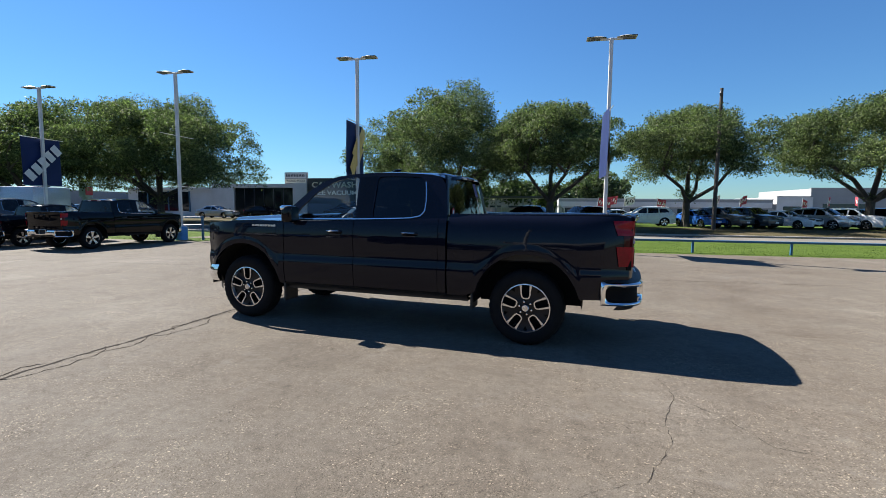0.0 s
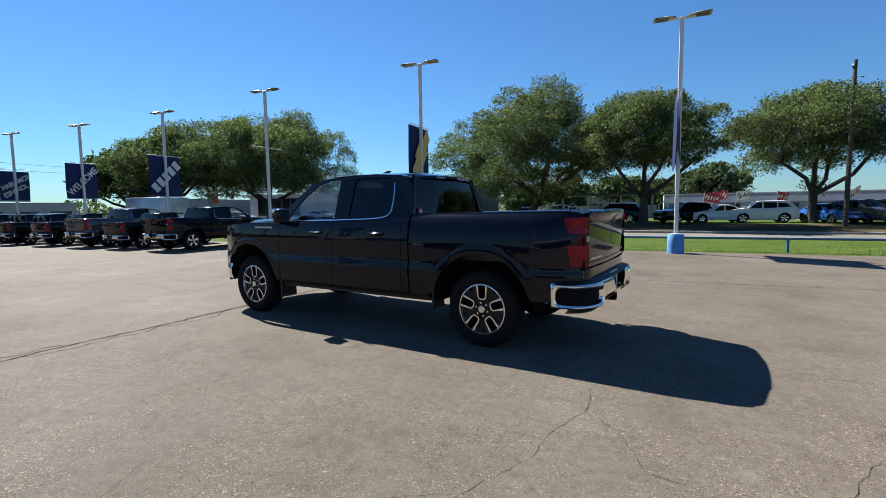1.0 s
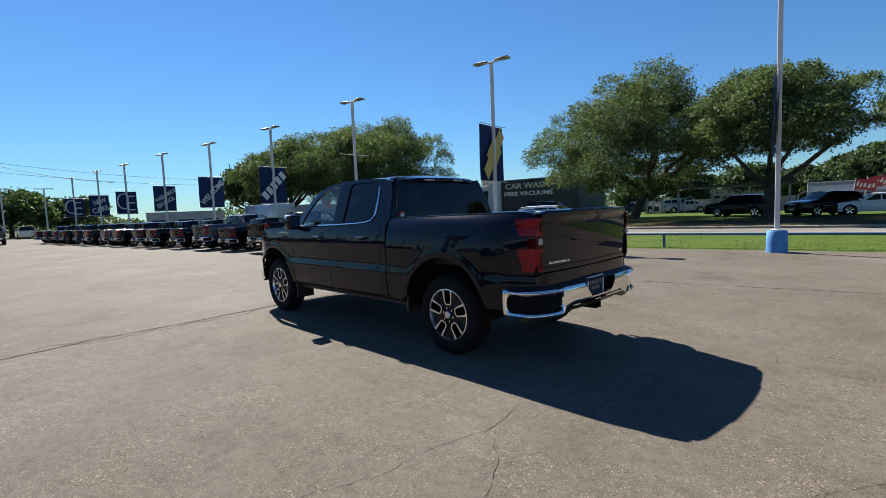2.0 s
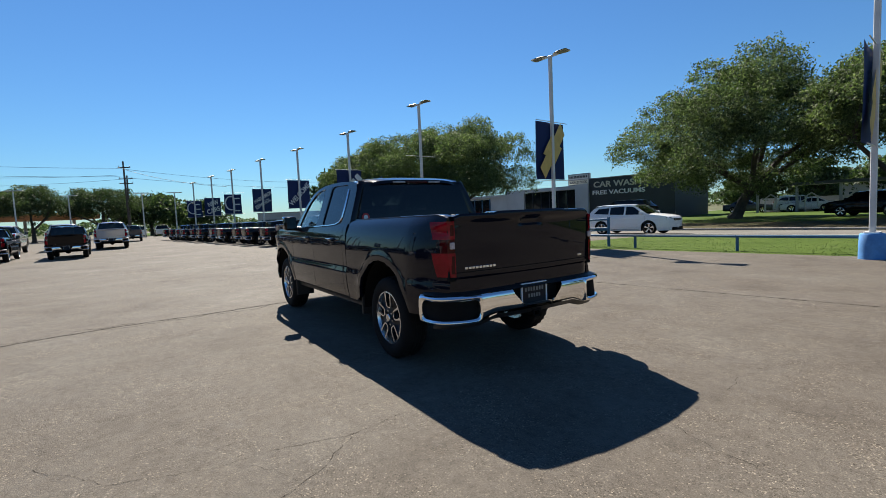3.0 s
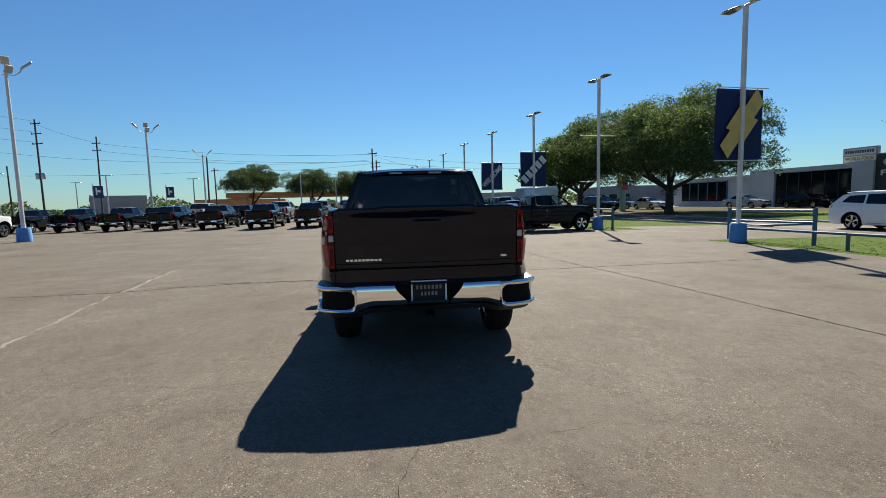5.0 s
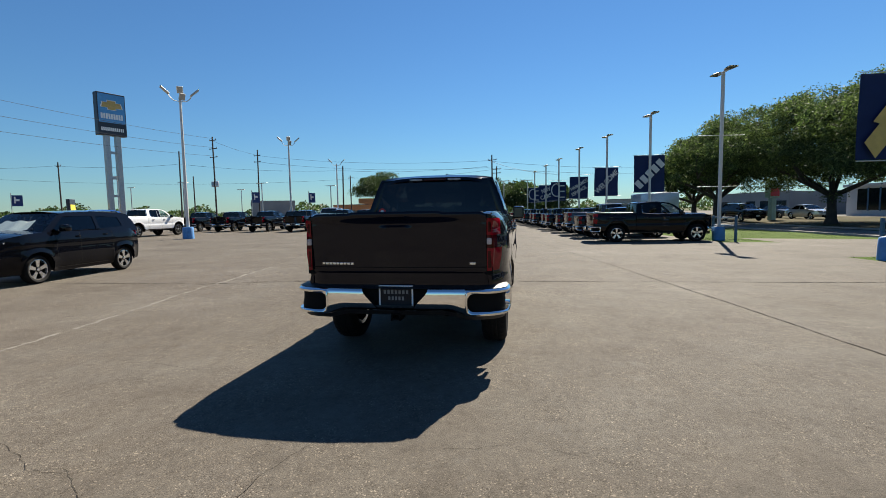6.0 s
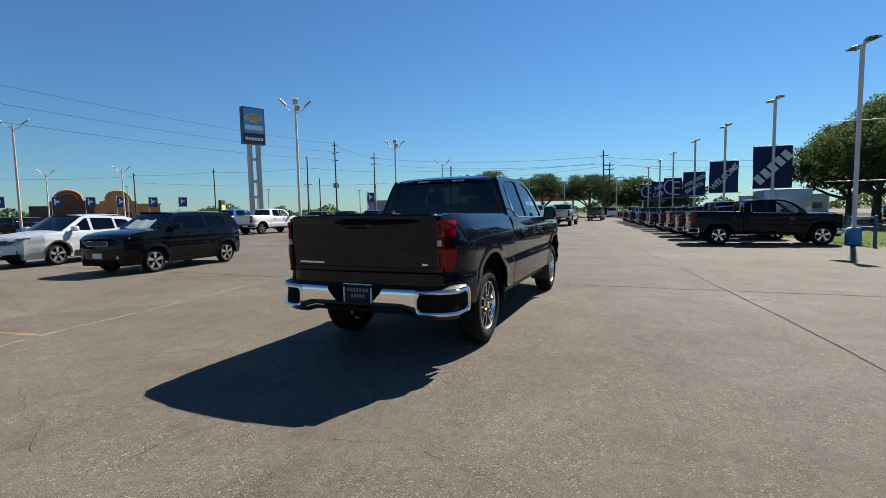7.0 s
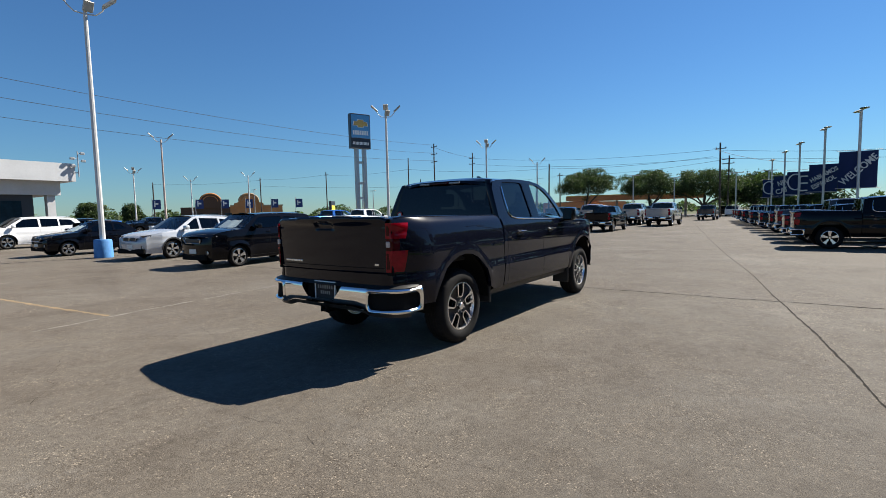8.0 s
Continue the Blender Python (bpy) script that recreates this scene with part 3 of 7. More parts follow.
def make_wheel(parent, m, radius=0.42, width=0.27, rim=0.270, style="split", detail=True, name="wheel"):
    """Tyre and rim; the wheel's outer face looks towards +y of m."""
    w = new(name)
    w.parent, w.matrix_basis = parent, m
    h = width / 2
    seg = 72 if detail else 36
    bm = bmesh.new()
    prof = [(rim - 0.012, h - 0.035), (rim + 0.012, h - 0.012), (rim + 0.05, h), (radius - 0.055, h - 0.006), (radius - 0.022, h - 0.022), (radius - 0.004, h - 0.05),
            (radius, h - 0.085), (radius - 0.009, h - 0.095), (radius, h - 0.105), (radius, 0.012), (radius - 0.009, 0.0), (radius, -0.012), (radius, -h + 0.105), (radius - 0.009, -h + 0.095), (radius, -h + 0.085),
            (radius - 0.004, -h + 0.05), (radius - 0.022, -h + 0.022), (radius - 0.055, -h + 0.006), (rim + 0.02, -h), (rim - 0.012, -h + 0.03)]
    lathe(bm, prof, seg, "y", (lambda i, k: -0.011 if (i in (4, 5, 6, 14, 15, 16) and k % 2) or (i in (8, 9, 11, 12) and k % 4 == 1) else 0) if detail else None)
    part("tyre", bm, "rubber", w)
    bm = bmesh.new()
    lathe(bm, [(rim, h - 0.02), (rim - 0.012, h - 0.018), (rim - 0.02, h - 0.04), (rim - 0.035, h - 0.1), (rim - 0.04, -h + 0.03), (rim, -h + 0.02)], 48)
    part("rim", bm, "machined" if style != "dark" else "darkalloy", w)
    bm = bmesh.new()
    lathe(bm, [(0.0, h - 0.115), (rim - 0.035, h - 0.115), (rim - 0.035, h - 0.125), (0.0, h - 0.13)], 36)
    part("brake_disc", bm, "under", w)
    bm, bm2 = bmesh.new(), bmesh.new()
    spokes = 5 if style in ("split", "five") else 6
    for s in range(spokes):
        a0 = math.pi / 2 + 2 * math.pi * s / spokes
        pol = lambda r, a, y: (r * math.cos(a0 + a), y, r * math.sin(a0 + a))
        if style == "split":
            # dark spoke beneath, bright machined edge shaped like a narrow horseshoe
            for sg in (-1, 1):
                sheet(bm2, lambda u, v: pol(0.07 + (rim - 0.085) * u, sg * (0.62 - 0.26 * u + (v - 0.5) * (0.62 - 0.30 * u)), h - 0.05 - 0.012 * math.sin(math.pi * u)), 6, 3)
            path = [(rim - 0.016, 0.215), (0.20, 0.25), (0.150, 0.31), (0.120, 0.31), (0.108, 0.17), (0.104, 0.0), (0.108, -0.17), (0.120, -0.31), (0.150, -0.31), (0.20, -0.25), (rim - 0.016, -0.215)]
            wide = [0.026, 0.018, 0.015, 0.014, 0.014, 0.014, 0.014, 0.014, 0.015, 0.018, 0.026]
        else:
            sheet(bm2, lambda u, v: pol(0.03 + (rim - 0.05) * u, (v - 0.5) * (0.9 - 0.4 * u), h - 0.05), 4, 2)
            path = [(0.06, 0), (0.14, 0), (rim - 0.015, 0)]
            wide = [0.07, 0.075, 0.115]
        pts = [Vector(pol(r, a, h - 0.022 - 0.012 * (1 - r / rim))) for r, a in path]
        prev = None
        for i, p in enumerate(pts):
            d = (pts[min(i + 1, len(pts) - 1)] - pts[max(i - 1, 0)]).normalized()
            q = d.cross(Vector((0, 1, 0))).normalized() * wide[i] / 2
            cur = [bm.verts.new(p - q), bm.verts.new(p + q), bm.verts.new(p + q * 0.8 - Vector((0, 0.035, 0))), bm.verts.new(p - q * 0.8 - Vector((0, 0.035, 0)))]
            if prev:
                for k in range(4):
                    bm.faces.new((prev[k], cur[k], cur[(k + 1) % 4], prev[(k + 1) % 4]))
            prev = cur
    part("rim_face", bm, "machined" if style != "dark" else "darkalloy", w)
    part("rim_backing", bm2, "darkalloy", w, smooth=False)
    bm = bmesh.new()
    lathe(bm, [(0.0, h - 0.012), (0.034, h - 0.013), (0.040, h - 0.02), (0.040, h - 0.06)], 24)
    part("hub_cap", bm, "machined", w)
    if detail:
        bm = bmesh.new()
        lathe(bm, [(0.0399, h - 0.055), (0.092, h - 0.058), (0.105, h - 0.08)], 24)
        part("hub", bm, "darkalloy", w)
        for s in range(6):
            bm = bmesh.new()
            lathe(bm, [(0.0, h - 0.026), (0.010, h - 0.028), (0.012, h - 0.06)], 8)
            n = part("lug_nut", bm, "chrome", w)
            a = 2 * math.pi * s / 6 + 0.3
            n.location = (0.07 * math.cos(a), 0, 0.07 * math.sin(a))
    return w


def wheel_pose(x, y, z, turn=0):
    return pose(x, y, z, 0, 0, (0 if y > 0 else 180) + turn)


# ---- pickup ----
BELT = [(1.0, 1.365), (1.25, 1.352), (1.5, 1.335), (2.1, 1.318), (2.8, 1.305), (3.2, 1.30)]


def truck_y(x, z):
    """Half width of the pickup's side by place along it and height; the rear corners are rounded in plan."""
    if x < 0.9:
        y = lerp_table([(0.3, 0.965), (0.48, 0.990), (0.62, 1.016), (0.79, 1.030), (0.87, 1.010), (0.95, 1.016), (1.03, 1.020), (1.10, 1.017), (1.18, 1.008), (1.25, 0.995), (1.30, 0.979), (1.335, 0.966), (1.36, 0.951), (1.385, 0.928), (1.41, 0.898)], z)
    else:
        y = lerp_table([(0.3, 0.965), (0.48, 0.990), (0.62, 1.016), (0.79, 1.030), (0.87, 1.006), (0.96, 1.013), (1.05, 1.018), (1.13, 1.017), (1.20, 1.011), (1.27, 1.000), (1.32, 0.986), (1.36, 0.965), (1.39, 0.940), (1.41, 0.915), (1.45, 0.88)], z)
    for h, wide in ((0.0, 0.008), (3.745, 0.008)):
        d = math.hypot(x - h, z - 0.42)
        y += wide * smooth01(0.665, 0.635, d)
    y -= 0.12 * smooth01(3.95, 4.5, x) ** 1.6
    y -= lerp_table([(0.9, 0.140), (1.28, 0.110), (1.41, 0.035)], z) * (max(0.0, -0.50 - x) / 0.52) ** 2.2
    return y


def cab_y(x, z):
    t = max(0, (z - 1.30) / 0.56)
    return 0.958 - 0.212 * t ** 1.12 - 0.05 * smooth01(2.5, 3.2, x) * (1 - 0.3 * t)


def make_truck(name, label, m, body="navy", detail=True, group=""):
    T = thing(name, label, "pickup truck", m, group)
    paintwork = body
    sill = lambda x: 0.50 if 0.6 < x < 3.2 else (0.545 if x < 0.6 else 0.50 + 0.05 * smooth01(4.2, 4.6, x))
    rail = lambda x: 1.405 + 0.012 * smooth01(0.9, -1.0, x) - 0.022 * smooth01(-0.90, -1.04, x) ** 2
    hubs = (0.0, 3.745)
    for sd in (1, -1):
        part("bed_side", side_panel(sd, -1.04, 0.885, sill, rail, truck_y, hubs[:1], 0.575, rows=18, n=12), paintwork, T)
        bm = bmesh.new()
        sheet(bm, lambda u, v: (-1.04 + 1.92 * u, sd * (truck_y(-1.04 + 1.92 * u, rail(-1.04 + 1.92 * u)) - 0.11 * v), rail(-1.04 + 1.92 * u) + 0.012 * math.sin(math.pi * min(1, v * 1.1))), 28, 5)
        tube(bm, [(-1.0 + 0.09 * k, sd * (truck_y(-1.0 + 0.09 * k, rail(-1.0 + 0.09 * k)) - 0.006), rail(-1.0 + 0.09 * k) + 0.002) for k in range(21)], 0.009, 8)
        part("bed_rail_cap", bm, paintwork, T)
        part("front_fender", side_panel(sd, 3.10, 4.40, sill, lambda x: 1.30 - 0.055 * smooth01(3.6, 4.5, x), truck_y, hubs[1:], 0.575, rows=18, n=12), paintwork, T)
        belt = lambda x: lerp_table(BELT, x)
        fd = part("front_door", side_panel(sd, 2.092, 3.09, lambda x: 0.515, belt, truck_y, rows=20, n=9), paintwork, T)
        rd = part("rear_door", side_panel(sd, 1.005, 2.084, lambda x: 0.515 + 0.0 * x, belt, truck_y, rows=20, n=9), paintwork, T)
        part("cab_corner", side_panel(sd, 0.905, 0.999, lambda x: 0.515, lambda x: 1.362, truck_y, rows=20, n=20), paintwork, T)
        bm = bmesh.new()
        sheet(bm, lambda u, v: (0.66 + 2.52 * u, sd * (0.985 - 0.06 * v - 0.02 * math.sin(v * 3.1)), 0.51 - 0.085 * v), 8, 4)
        sheet(bm, lambda u, v: (0.66 + 2.52 * u, sd * (0.925 - 0.25 * v), 0.425), 8, 1)
        part("rocker", bm, "plastic", T)
        # cab side above the belt, with two openings for the side windows
        outline = [(0.905, 1.35), (0.915, 1.45), (0.945, 1.62), (0.98, 1.74), (1.04, 1.815), (1.16, 1.845), (1.55, 1.872), (1.9, 1.876), (2.2, 1.866), (2.44, 1.836),
                   (2.66, 1.765), (2.86, 1.643), (3.04, 1.500), (3.18, 1.36), (3.20, 1.30), (2.8, 1.305), (2.1, 1.318), (1.5, 1.335), (1.25, 1.35), (1.0, 1.36)]
        w_rear = rounded([(1.21, 1.42), (1.30, 1.38), (1.55, 1.365), (1.865, 1.354), (1.865, 1.828), (1.7, 1.832), (1.31, 1.822), (1.235, 1.77)], 0.05)
        w_front = rounded([(2.095, 1.350), (3.02, 1.337), (2.92, 1.465), (2.72, 1.640), (2.52, 1.755), (2.36, 1.806), (2.125, 1.826)], 0.045)
        bm = bmesh.new()
        plate(bm, outline, [w_rear, w_front], lambda x, z: sd * cab_y(x, z), 0.035)
        part("cab_side", bm, paintwork, T, smooth=False)
        for nm, loop, mt, owner in (("rear_window", w_rear, "dark_glass", rd), ("front_window", w_front, "glass", fd)):
            bm = bmesh.new()
            plate(bm, loop, [], lambda x, z: sd * (cab_y(x, z) - 0.014), 0)
            part(nm, bm, mt, owner, "dark tinted glass" if mt == "dark_glass" else "")
        bm = bmesh.new()
        plate(bm, [(1.885, 1.33), (2.075, 1.326), (2.105, 1.828), (1.885, 1.836)], [], lambda x, z: sd * (cab_y(x, z) + 0.004), 0.01)
        part("window_pillar_cover", bm, "black", T, smooth=False)
        # bright strip under the side windows, turning up behind the rear one
        bm = bmesh.new()
        pts = [(3.12, 1.318), (2.6, 1.327), (2.1, 1.335), (1.6, 1.348), (1.36, 1.36), (1.24, 1.385), (1.195, 1.44), (1.19, 1.55), (1.205, 1.68), (1.225, 1.76)]
        tube(bm, [(x, sd * (cab_y(x, z) + 0.006), z) for x, z in pts], 0.011, 6)
        part("belt_strip", bm, "chrome", T, "bright chrome strip")
        for x in (1.245, 2.245):
            bm = bmesh.new()
            y = truck_y(x, 1.16)
            sheet(bm, lambda u, v: (x - 0.005 + 0.21 * u, sd * (y + 0.012 + 0.034 * math.sin(math.pi * u) ** 0.5 - 0.028 * abs(v - 0.5) * 2), 1.155 + 0.042 * v), 10, 5)
            hd = part("door_handle", bm, "black" if detail else "plastic", rd if x < 2 else fd, "gloss black door handle")
            if detail:
                bm = bmesh.new()
                box(bm, (x + 0.03, sd * y - 0.012 * sd, 1.138), (x + 0.17, sd * y + 0.004 * sd, 1.20), 0.004)
                part("handle_cup", bm, "plastic", rd if x < 2 else fd)
                bm = bmesh.new()
                tube(bm, [(x + 0.02, sd * (y + 0.048), 1.19), (x + 0.18, sd * (y + 0.048), 1.19)], 0.005, 6)
                part("handle_strip", bm, "chrome", rd if x < 2 else fd)
        # mirror
        mr = new("mirror")
        mr.parent = T
        bm = bmesh.new()
        box(bm, (2.87, min(sd * 0.985, sd * 1.165), 1.285), (3.02, max(sd * 0.985, sd * 1.165), 1.485), 0.035, seg=3)
        part("mirror_housing", bm, "black", mr)
        bm = bmesh.new()
        box(bm, (2.863, min(sd * 1.005, sd * 1.14), 1.31), (2.869, max(sd * 1.005, sd * 1.14), 1.465), 0)
        part("mirror_glass", bm, "window_blue", mr)
        bm = bmesh.new()
        tube(bm, [(2.95, sd * 0.90, 1.30), (2.95, sd * 1.05, 1.31)], [0.035, 0.03], 8)
        part("mirror_arm", bm, "plastic", mr)
        if detail:
            bm = bmesh.new()
            box(bm, (2.95, min(sd * 0.995, sd * 1.168), 1.43), (3.026, max(sd * 0.995, sd * 1.168), 1.489), 0.02, seg=2)
            part("mirror_cap", bm, "chrome", mr)
            for k in range(9):
                x = 3.22 + 0.042 * k
                yy = sd * (truck_y(x, 1.235) + 0.002)
                bm = bmesh.new()
                box(bm, (x, yy - 0.003, 1.222), (x + 0.030, yy + 0.003, 1.246), 0)
                part("badge_bar", bm, "machined", T)
        # wheel housings
        for h in hubs:
            bm = bmesh.new()
            sheet(bm, lambda u, v: (h + 0.585 * math.cos(math.pi * u), sd * (0.95 - 0.33 * v), 0.42 + 0.585 * math.sin(math.pi * u)), 16, 1)
            sheet(bm, lambda u, v: (h - 0.585 + 1.17 * u, sd * 0.62, 0.40 + 0.61 * v), 2, 2)
            part("wheel_housing", bm, "under", T)
        bm = bmesh.new()
        box(bm, (3.10, min(sd * 0.72, sd * 0.99), 0.26), (3.125, max(sd * 0.72, sd * 0.99), 0.52), 0.008)
        part("mud_flap", bm, "plastic", T)
        bm = bmesh.new()
        box(bm, (0.595, min(sd * 0.72, sd * 0.97), 0.34), (0.62, max(sd * 0.72, sd * 0.97), 0.56), 0.008)
        part("mud_flap", bm, "plastic", T)
        for h in hubs:
            make_wheel(T, wheel_pose(h, sd * 0.835, 0.418), style="split" if detail else "five", detail=detail)
        # tail lamp
        tl = new("tail_lamp")
        tl.parent = T
        xb = -1.058
        def lamp_piece(nm, z0, z1, fwd0, fwd1, mt, inset=0.0, lab=""):
            bm2 = bmesh.new()
            def fn(u, v):
                z = z0 + (z1 - z0) * v
                fw = fwd0 + (fwd1 - fwd0) * v
                if u < 0.5:
                    t = u * 2
                    return (xb - 0.026 + 0.026 * t ** 2 + inset, sd * (0.828 + (truck_y(xb + 0.02, z) + 0.014 - 0.828) * t ** 0.9), z)
                t = u * 2 - 1
                x = xb + 0.02 + fw * t
                return (x, sd * (truck_y(x, z) + 0.012 - inset), z)
            sheet(bm2, fn, 16, 8)
            part(nm, bm2, mt, tl, lab)
        lamp_piece("upper_lens", 1.215, 1.365, 0.12, 0.17, "tail_red", lab="glossy red lens")
        lamp_piece("reverse_lens", 1.10, 1.215, 0.055, 0.06, "tail_dim", 0.006)
        lamp_piece("lower_lens", 0.895, 1.10, 0.10, 0.13, "tail_red", lab="glossy red lens")
        bm = bmesh.new()
        box(bm, (xb - 0.028, min(sd * 0.828, sd * 0.872), 1.132), (xb - 0.004, max(sd * 0.828, sd * 0.872), 1.190), 0.006)
        part("white_lens", bm, "lamp_pink", tl, "clear reversing lens")
        # a darker strip inside each lens, along its inner edge
        for z0, z1 in ((0.925, 1.075), (1.245, 1.335)) if detail else ():
            bm = bmesh.new()
            sheet(bm, lambda u, v: (xb - 0.028 + 0.012 * u ** 2, sd * (0.838 + 0.030 * u), z0 + (z1 - z0) * v), 4, 3)
            part("inner_lens", bm, "tail_dim", tl)
        bm = bmesh.new()
        box(bm, (xb, min(sd * 0.818, sd * 0.88), 0.86), (xb + 0.04, max(sd * 0.818, sd * 0.88), 1.335), 0)
        part("lamp_housing", bm, "under", tl)
        # head lamp
        bm = bmesh.new()
        sheet(bm, lambda u, v: (4.645 - 0.27 * ((0.60 + 0.352 * u ** 0.85) / 0.885) ** 3 - 0.02 * v, sd * (0.60 + 0.352 * u ** 0.85), 1.02 + 0.17 * v), 10, 4)
        part("head_lamp", bm, "lamp_pink", T, "clear head lamp lens")
    # roof, hood, glass fore and aft
    bm = bmesh.new()
    zr = lambda x: lerp_table([(0.97, 1.852), (1.04, 1.880), (1.25, 1.904), (1.8, 1.918), (2.1, 1.912), (2.3, 1.893), (2.48, 1.855)], x)
    sheet(bm, lambda u, v: (0.97 + 1.51 * u, (v * 2 - 1) * (cab_y(1.6, zr(0.97 + 1.51 * u) - 0.03) + 0.006), zr(0.97 + 1.51 * u) - 0.058 * abs(v * 2 - 1) ** 3), 16, 16)
    part("roof", bm, paintwork, T)
    bm = bmesh.new()
    def hood(u, v):
        s = v * 2 - 1
        x = 3.10 + 1.53 * u
        z = 1.365 - 0.075 * u - 0.10 * smooth01(0.75, 1.0, u) - 0.06 * abs(s) ** 3 + 0.03 * (smooth01(0.35, 0.45, abs(s)) - smooth01(0.62, 0.75, abs(s)))
        return (x - 0.26 * u ** 3 * s * s, s * (0.925 - 0.075 * u), z)
    sheet(bm, hood, 20, 28)
    part("hood", bm, paintwork, T)
    bm = bmesh.new()
    sheet(bm, lambda u, v: (3.20 - 0.72 * u + 0.10 * (1 - (v * 2 - 1) ** 2) * (1 - u * 0.6), (v * 2 - 1) * (0.885 - 0.165 * u), 1.345 + 0.512 * u), 10, 14)
    part("windscreen", bm, "glass", T)
    bm = bmesh.new()
    rw = lambda u, v, e=0: (0.915 + 0.072 * u ** 1.2 - 0.035 * (1 - (v * 2 - 1) ** 2) - e, (v * 2 - 1) * (0.845 - 0.155 * u), 1.345 + 0.485 * u)
    sheet(bm, lambda u, v: rw(u, v), 8, 16)
    back = part("back_window", bm, "dark_glass", T, "dark tinted back window")
    for sd in (1, -1):
        bm = bmesh.new()
        edge_x = lambda z: lerp_table([(1.33, 0.905), (1.45, 0.915), (1.62, 0.945), (1.76, 0.975), (1.84, 1.01)], z)
        def pillar(u, v):
            z = 1.335 + 0.505 * u
            p, q = Vector(rw(min(1, max(0, (z - 1.345) / 0.485)), 0.5 + 0.497 * sd)), Vector((edge_x(z), sd * (cab_y(1.0, z) + 0.001), z))
            p.z = z
            return p.lerp(q, v) - Vector((0.012 * math.sin(math.pi * v), 0, 0))
        sheet(bm, pillar, 10, 5)
        part("rear_pillar", bm, paintwork, T)
    bm = bmesh.new()
    def spoiler(u, v):
        s = v * 2 - 1
        return (1.10 - 0.165 * u - 0.03 * (1 - s * s) + 0.10 * u * abs(s) ** 7, s * (0.735 - 0.03 * u), 1.882 - 0.034 * u - (0.03 + 0.025 * u) * abs(s) ** 4 - (0.03 if u > 0.9 else 0))
    sheet(bm, spoiler, 8, 14)
    part("roof_spoiler", bm, paintwork, T)
    bm = bmesh.new()
    box(bm, (0.898, -0.15, 1.812), (0.93, 0.15, 1.838), 0.006)
    hb = part("high_brake_lamp", bm, "tail_dim", T)
    for sd in (1, -1):
        bm = bmesh.new()
        box(bm, (0.900, min(sd * 0.17, sd * 0.34), 1.812), (0.93, max(sd * 0.17, sd * 0.34), 1.836), 0.006)
        part("cargo_lamp", bm, "lamp_pink", T)
    # cab back wall, bed, chassis
    bm = bmesh.new()
    box(bm, (0.905, -0.93, 0.52), (0.995, 0.93, 1.352), 0.012)
    part("cab_back", bm, paintwork, T, smooth=False)
    # ribbed liner of the bed: one moulded sheet, with the front wall and the wheel tubs
    prof = [(-0.80, 1.36), (-0.795, 0.90)]
    for k in range(9):
        y = -0.72 + 0.17 * k
        prof += [(y, 0.90), (y + 0.01, 0.915), (y + 0.07, 0.915), (y + 0.08, 0.90)]
    prof += [(0.795, 0.90), (0.80, 1.36)]
    bm = bmesh.new()
    rows = [[bm.verts.new((x, y, z)) for y, z in prof] for x in (-1.0, -0.1, 0.86)]
    for a, b in zip(rows, rows[1:]):
        for j in range(len(prof) - 1):
            bm.faces.new((a[j], b[j], b[j + 1], a[j + 1]))
    part("bed_liner", bm, "plastic", T, smooth=False)
    bm = bmesh.new()
    box(bm, (0.862, -0.80, 0.88), (0.885, 0.80, 1.40), 0)
    part("bed_front_wall", bm, "plastic", T, smooth=False)
    if detail:
        for sd in (1, -1):
            bm = bmesh.new()
            box(bm, (-0.45, min(sd * 0.58, sd * 0.79), 0.90), (0.45, max(sd * 0.58, sd * 0.79), 1.12), 0.03)
            part("wheel_tub", bm, "plastic", T, smooth=False)
    bm = bmesh.new()
    for sd in (1, -1):
        box(bm, (-1.0, min(sd * 0.42, sd * 0.52), 0.46), (4.4, max(sd * 0.42, sd * 0.52), 0.62), 0.01)
    box(bm, (0.7, -0.9, 0.44), (3.2, 0.9, 0.52), 0)
    for h in hubs:
        tube(bm, [(h, -0.75, 0.42), (h, 0.75, 0.42)], 0.06, 8)
    lathe_c = bmesh.ops.create_icosphere(bm, subdivisions=2, radius=0.15)
    for v in lathe_c["verts"]:
        v.co.z += 0.42
    box(bm, (-0.95, -0.55, 0.50), (-0.35, 0.55, 0.72), 0.05)
    box(bm, (3.2, -0.6, 0.36), (4.4, 0.6, 0.8), 0.05)
    box(bm, (-1.03, -0.86, 0.60), (-0.93, 0.86, 0.875), 0)
    part("chassis", bm, "under", T)
    # tailgate
    bm = bmesh.new()
    def gate(u, v):
        q = u * 2 - 1
        y = q * 0.822
        z = 0.86 + 0.565 * v
        # the panel leans out a little, with a lip along the top that bows rearward
        x = -1.058 - 0.020 * v + 0.016 * max(0, 1 - v / 0.07) ** 2
        x = x + (lerp_table([(0.80, -1.074), (0.86, -1.072), (0.93, -1.078), (0.975, -1.082), (1.0, -1.068)], v) - x) * smooth01(0.78, 0.83, v)
        x -= (0.038 + 0.044 * smooth01(0.80, 0.95, v)) * (1 - abs(q) ** 2.3)
        # hand grip hollow under the top edge
        x += 0.016 * smooth01(0.082, 0.070, abs(u - 0.5)) * smooth01(0.77, 0.80, v) * smooth01(0.93, 0.90, v)
        z += 0.012 * smooth01(0.52, 0.49, abs(q)) * smooth01(0.90, 0.96, v)
        z -= 0.022 * smooth01(0.90, 1.01, abs(q)) ** 2 * smooth01(0.7, 1.0, v)
        return (x, y, z)
    sheet(bm, gate, 60, 56)
    edge = [e for e in bm.edges if e.is_boundary]
    g = bmesh.ops.extrude_edge_only(bm, edges=edge)
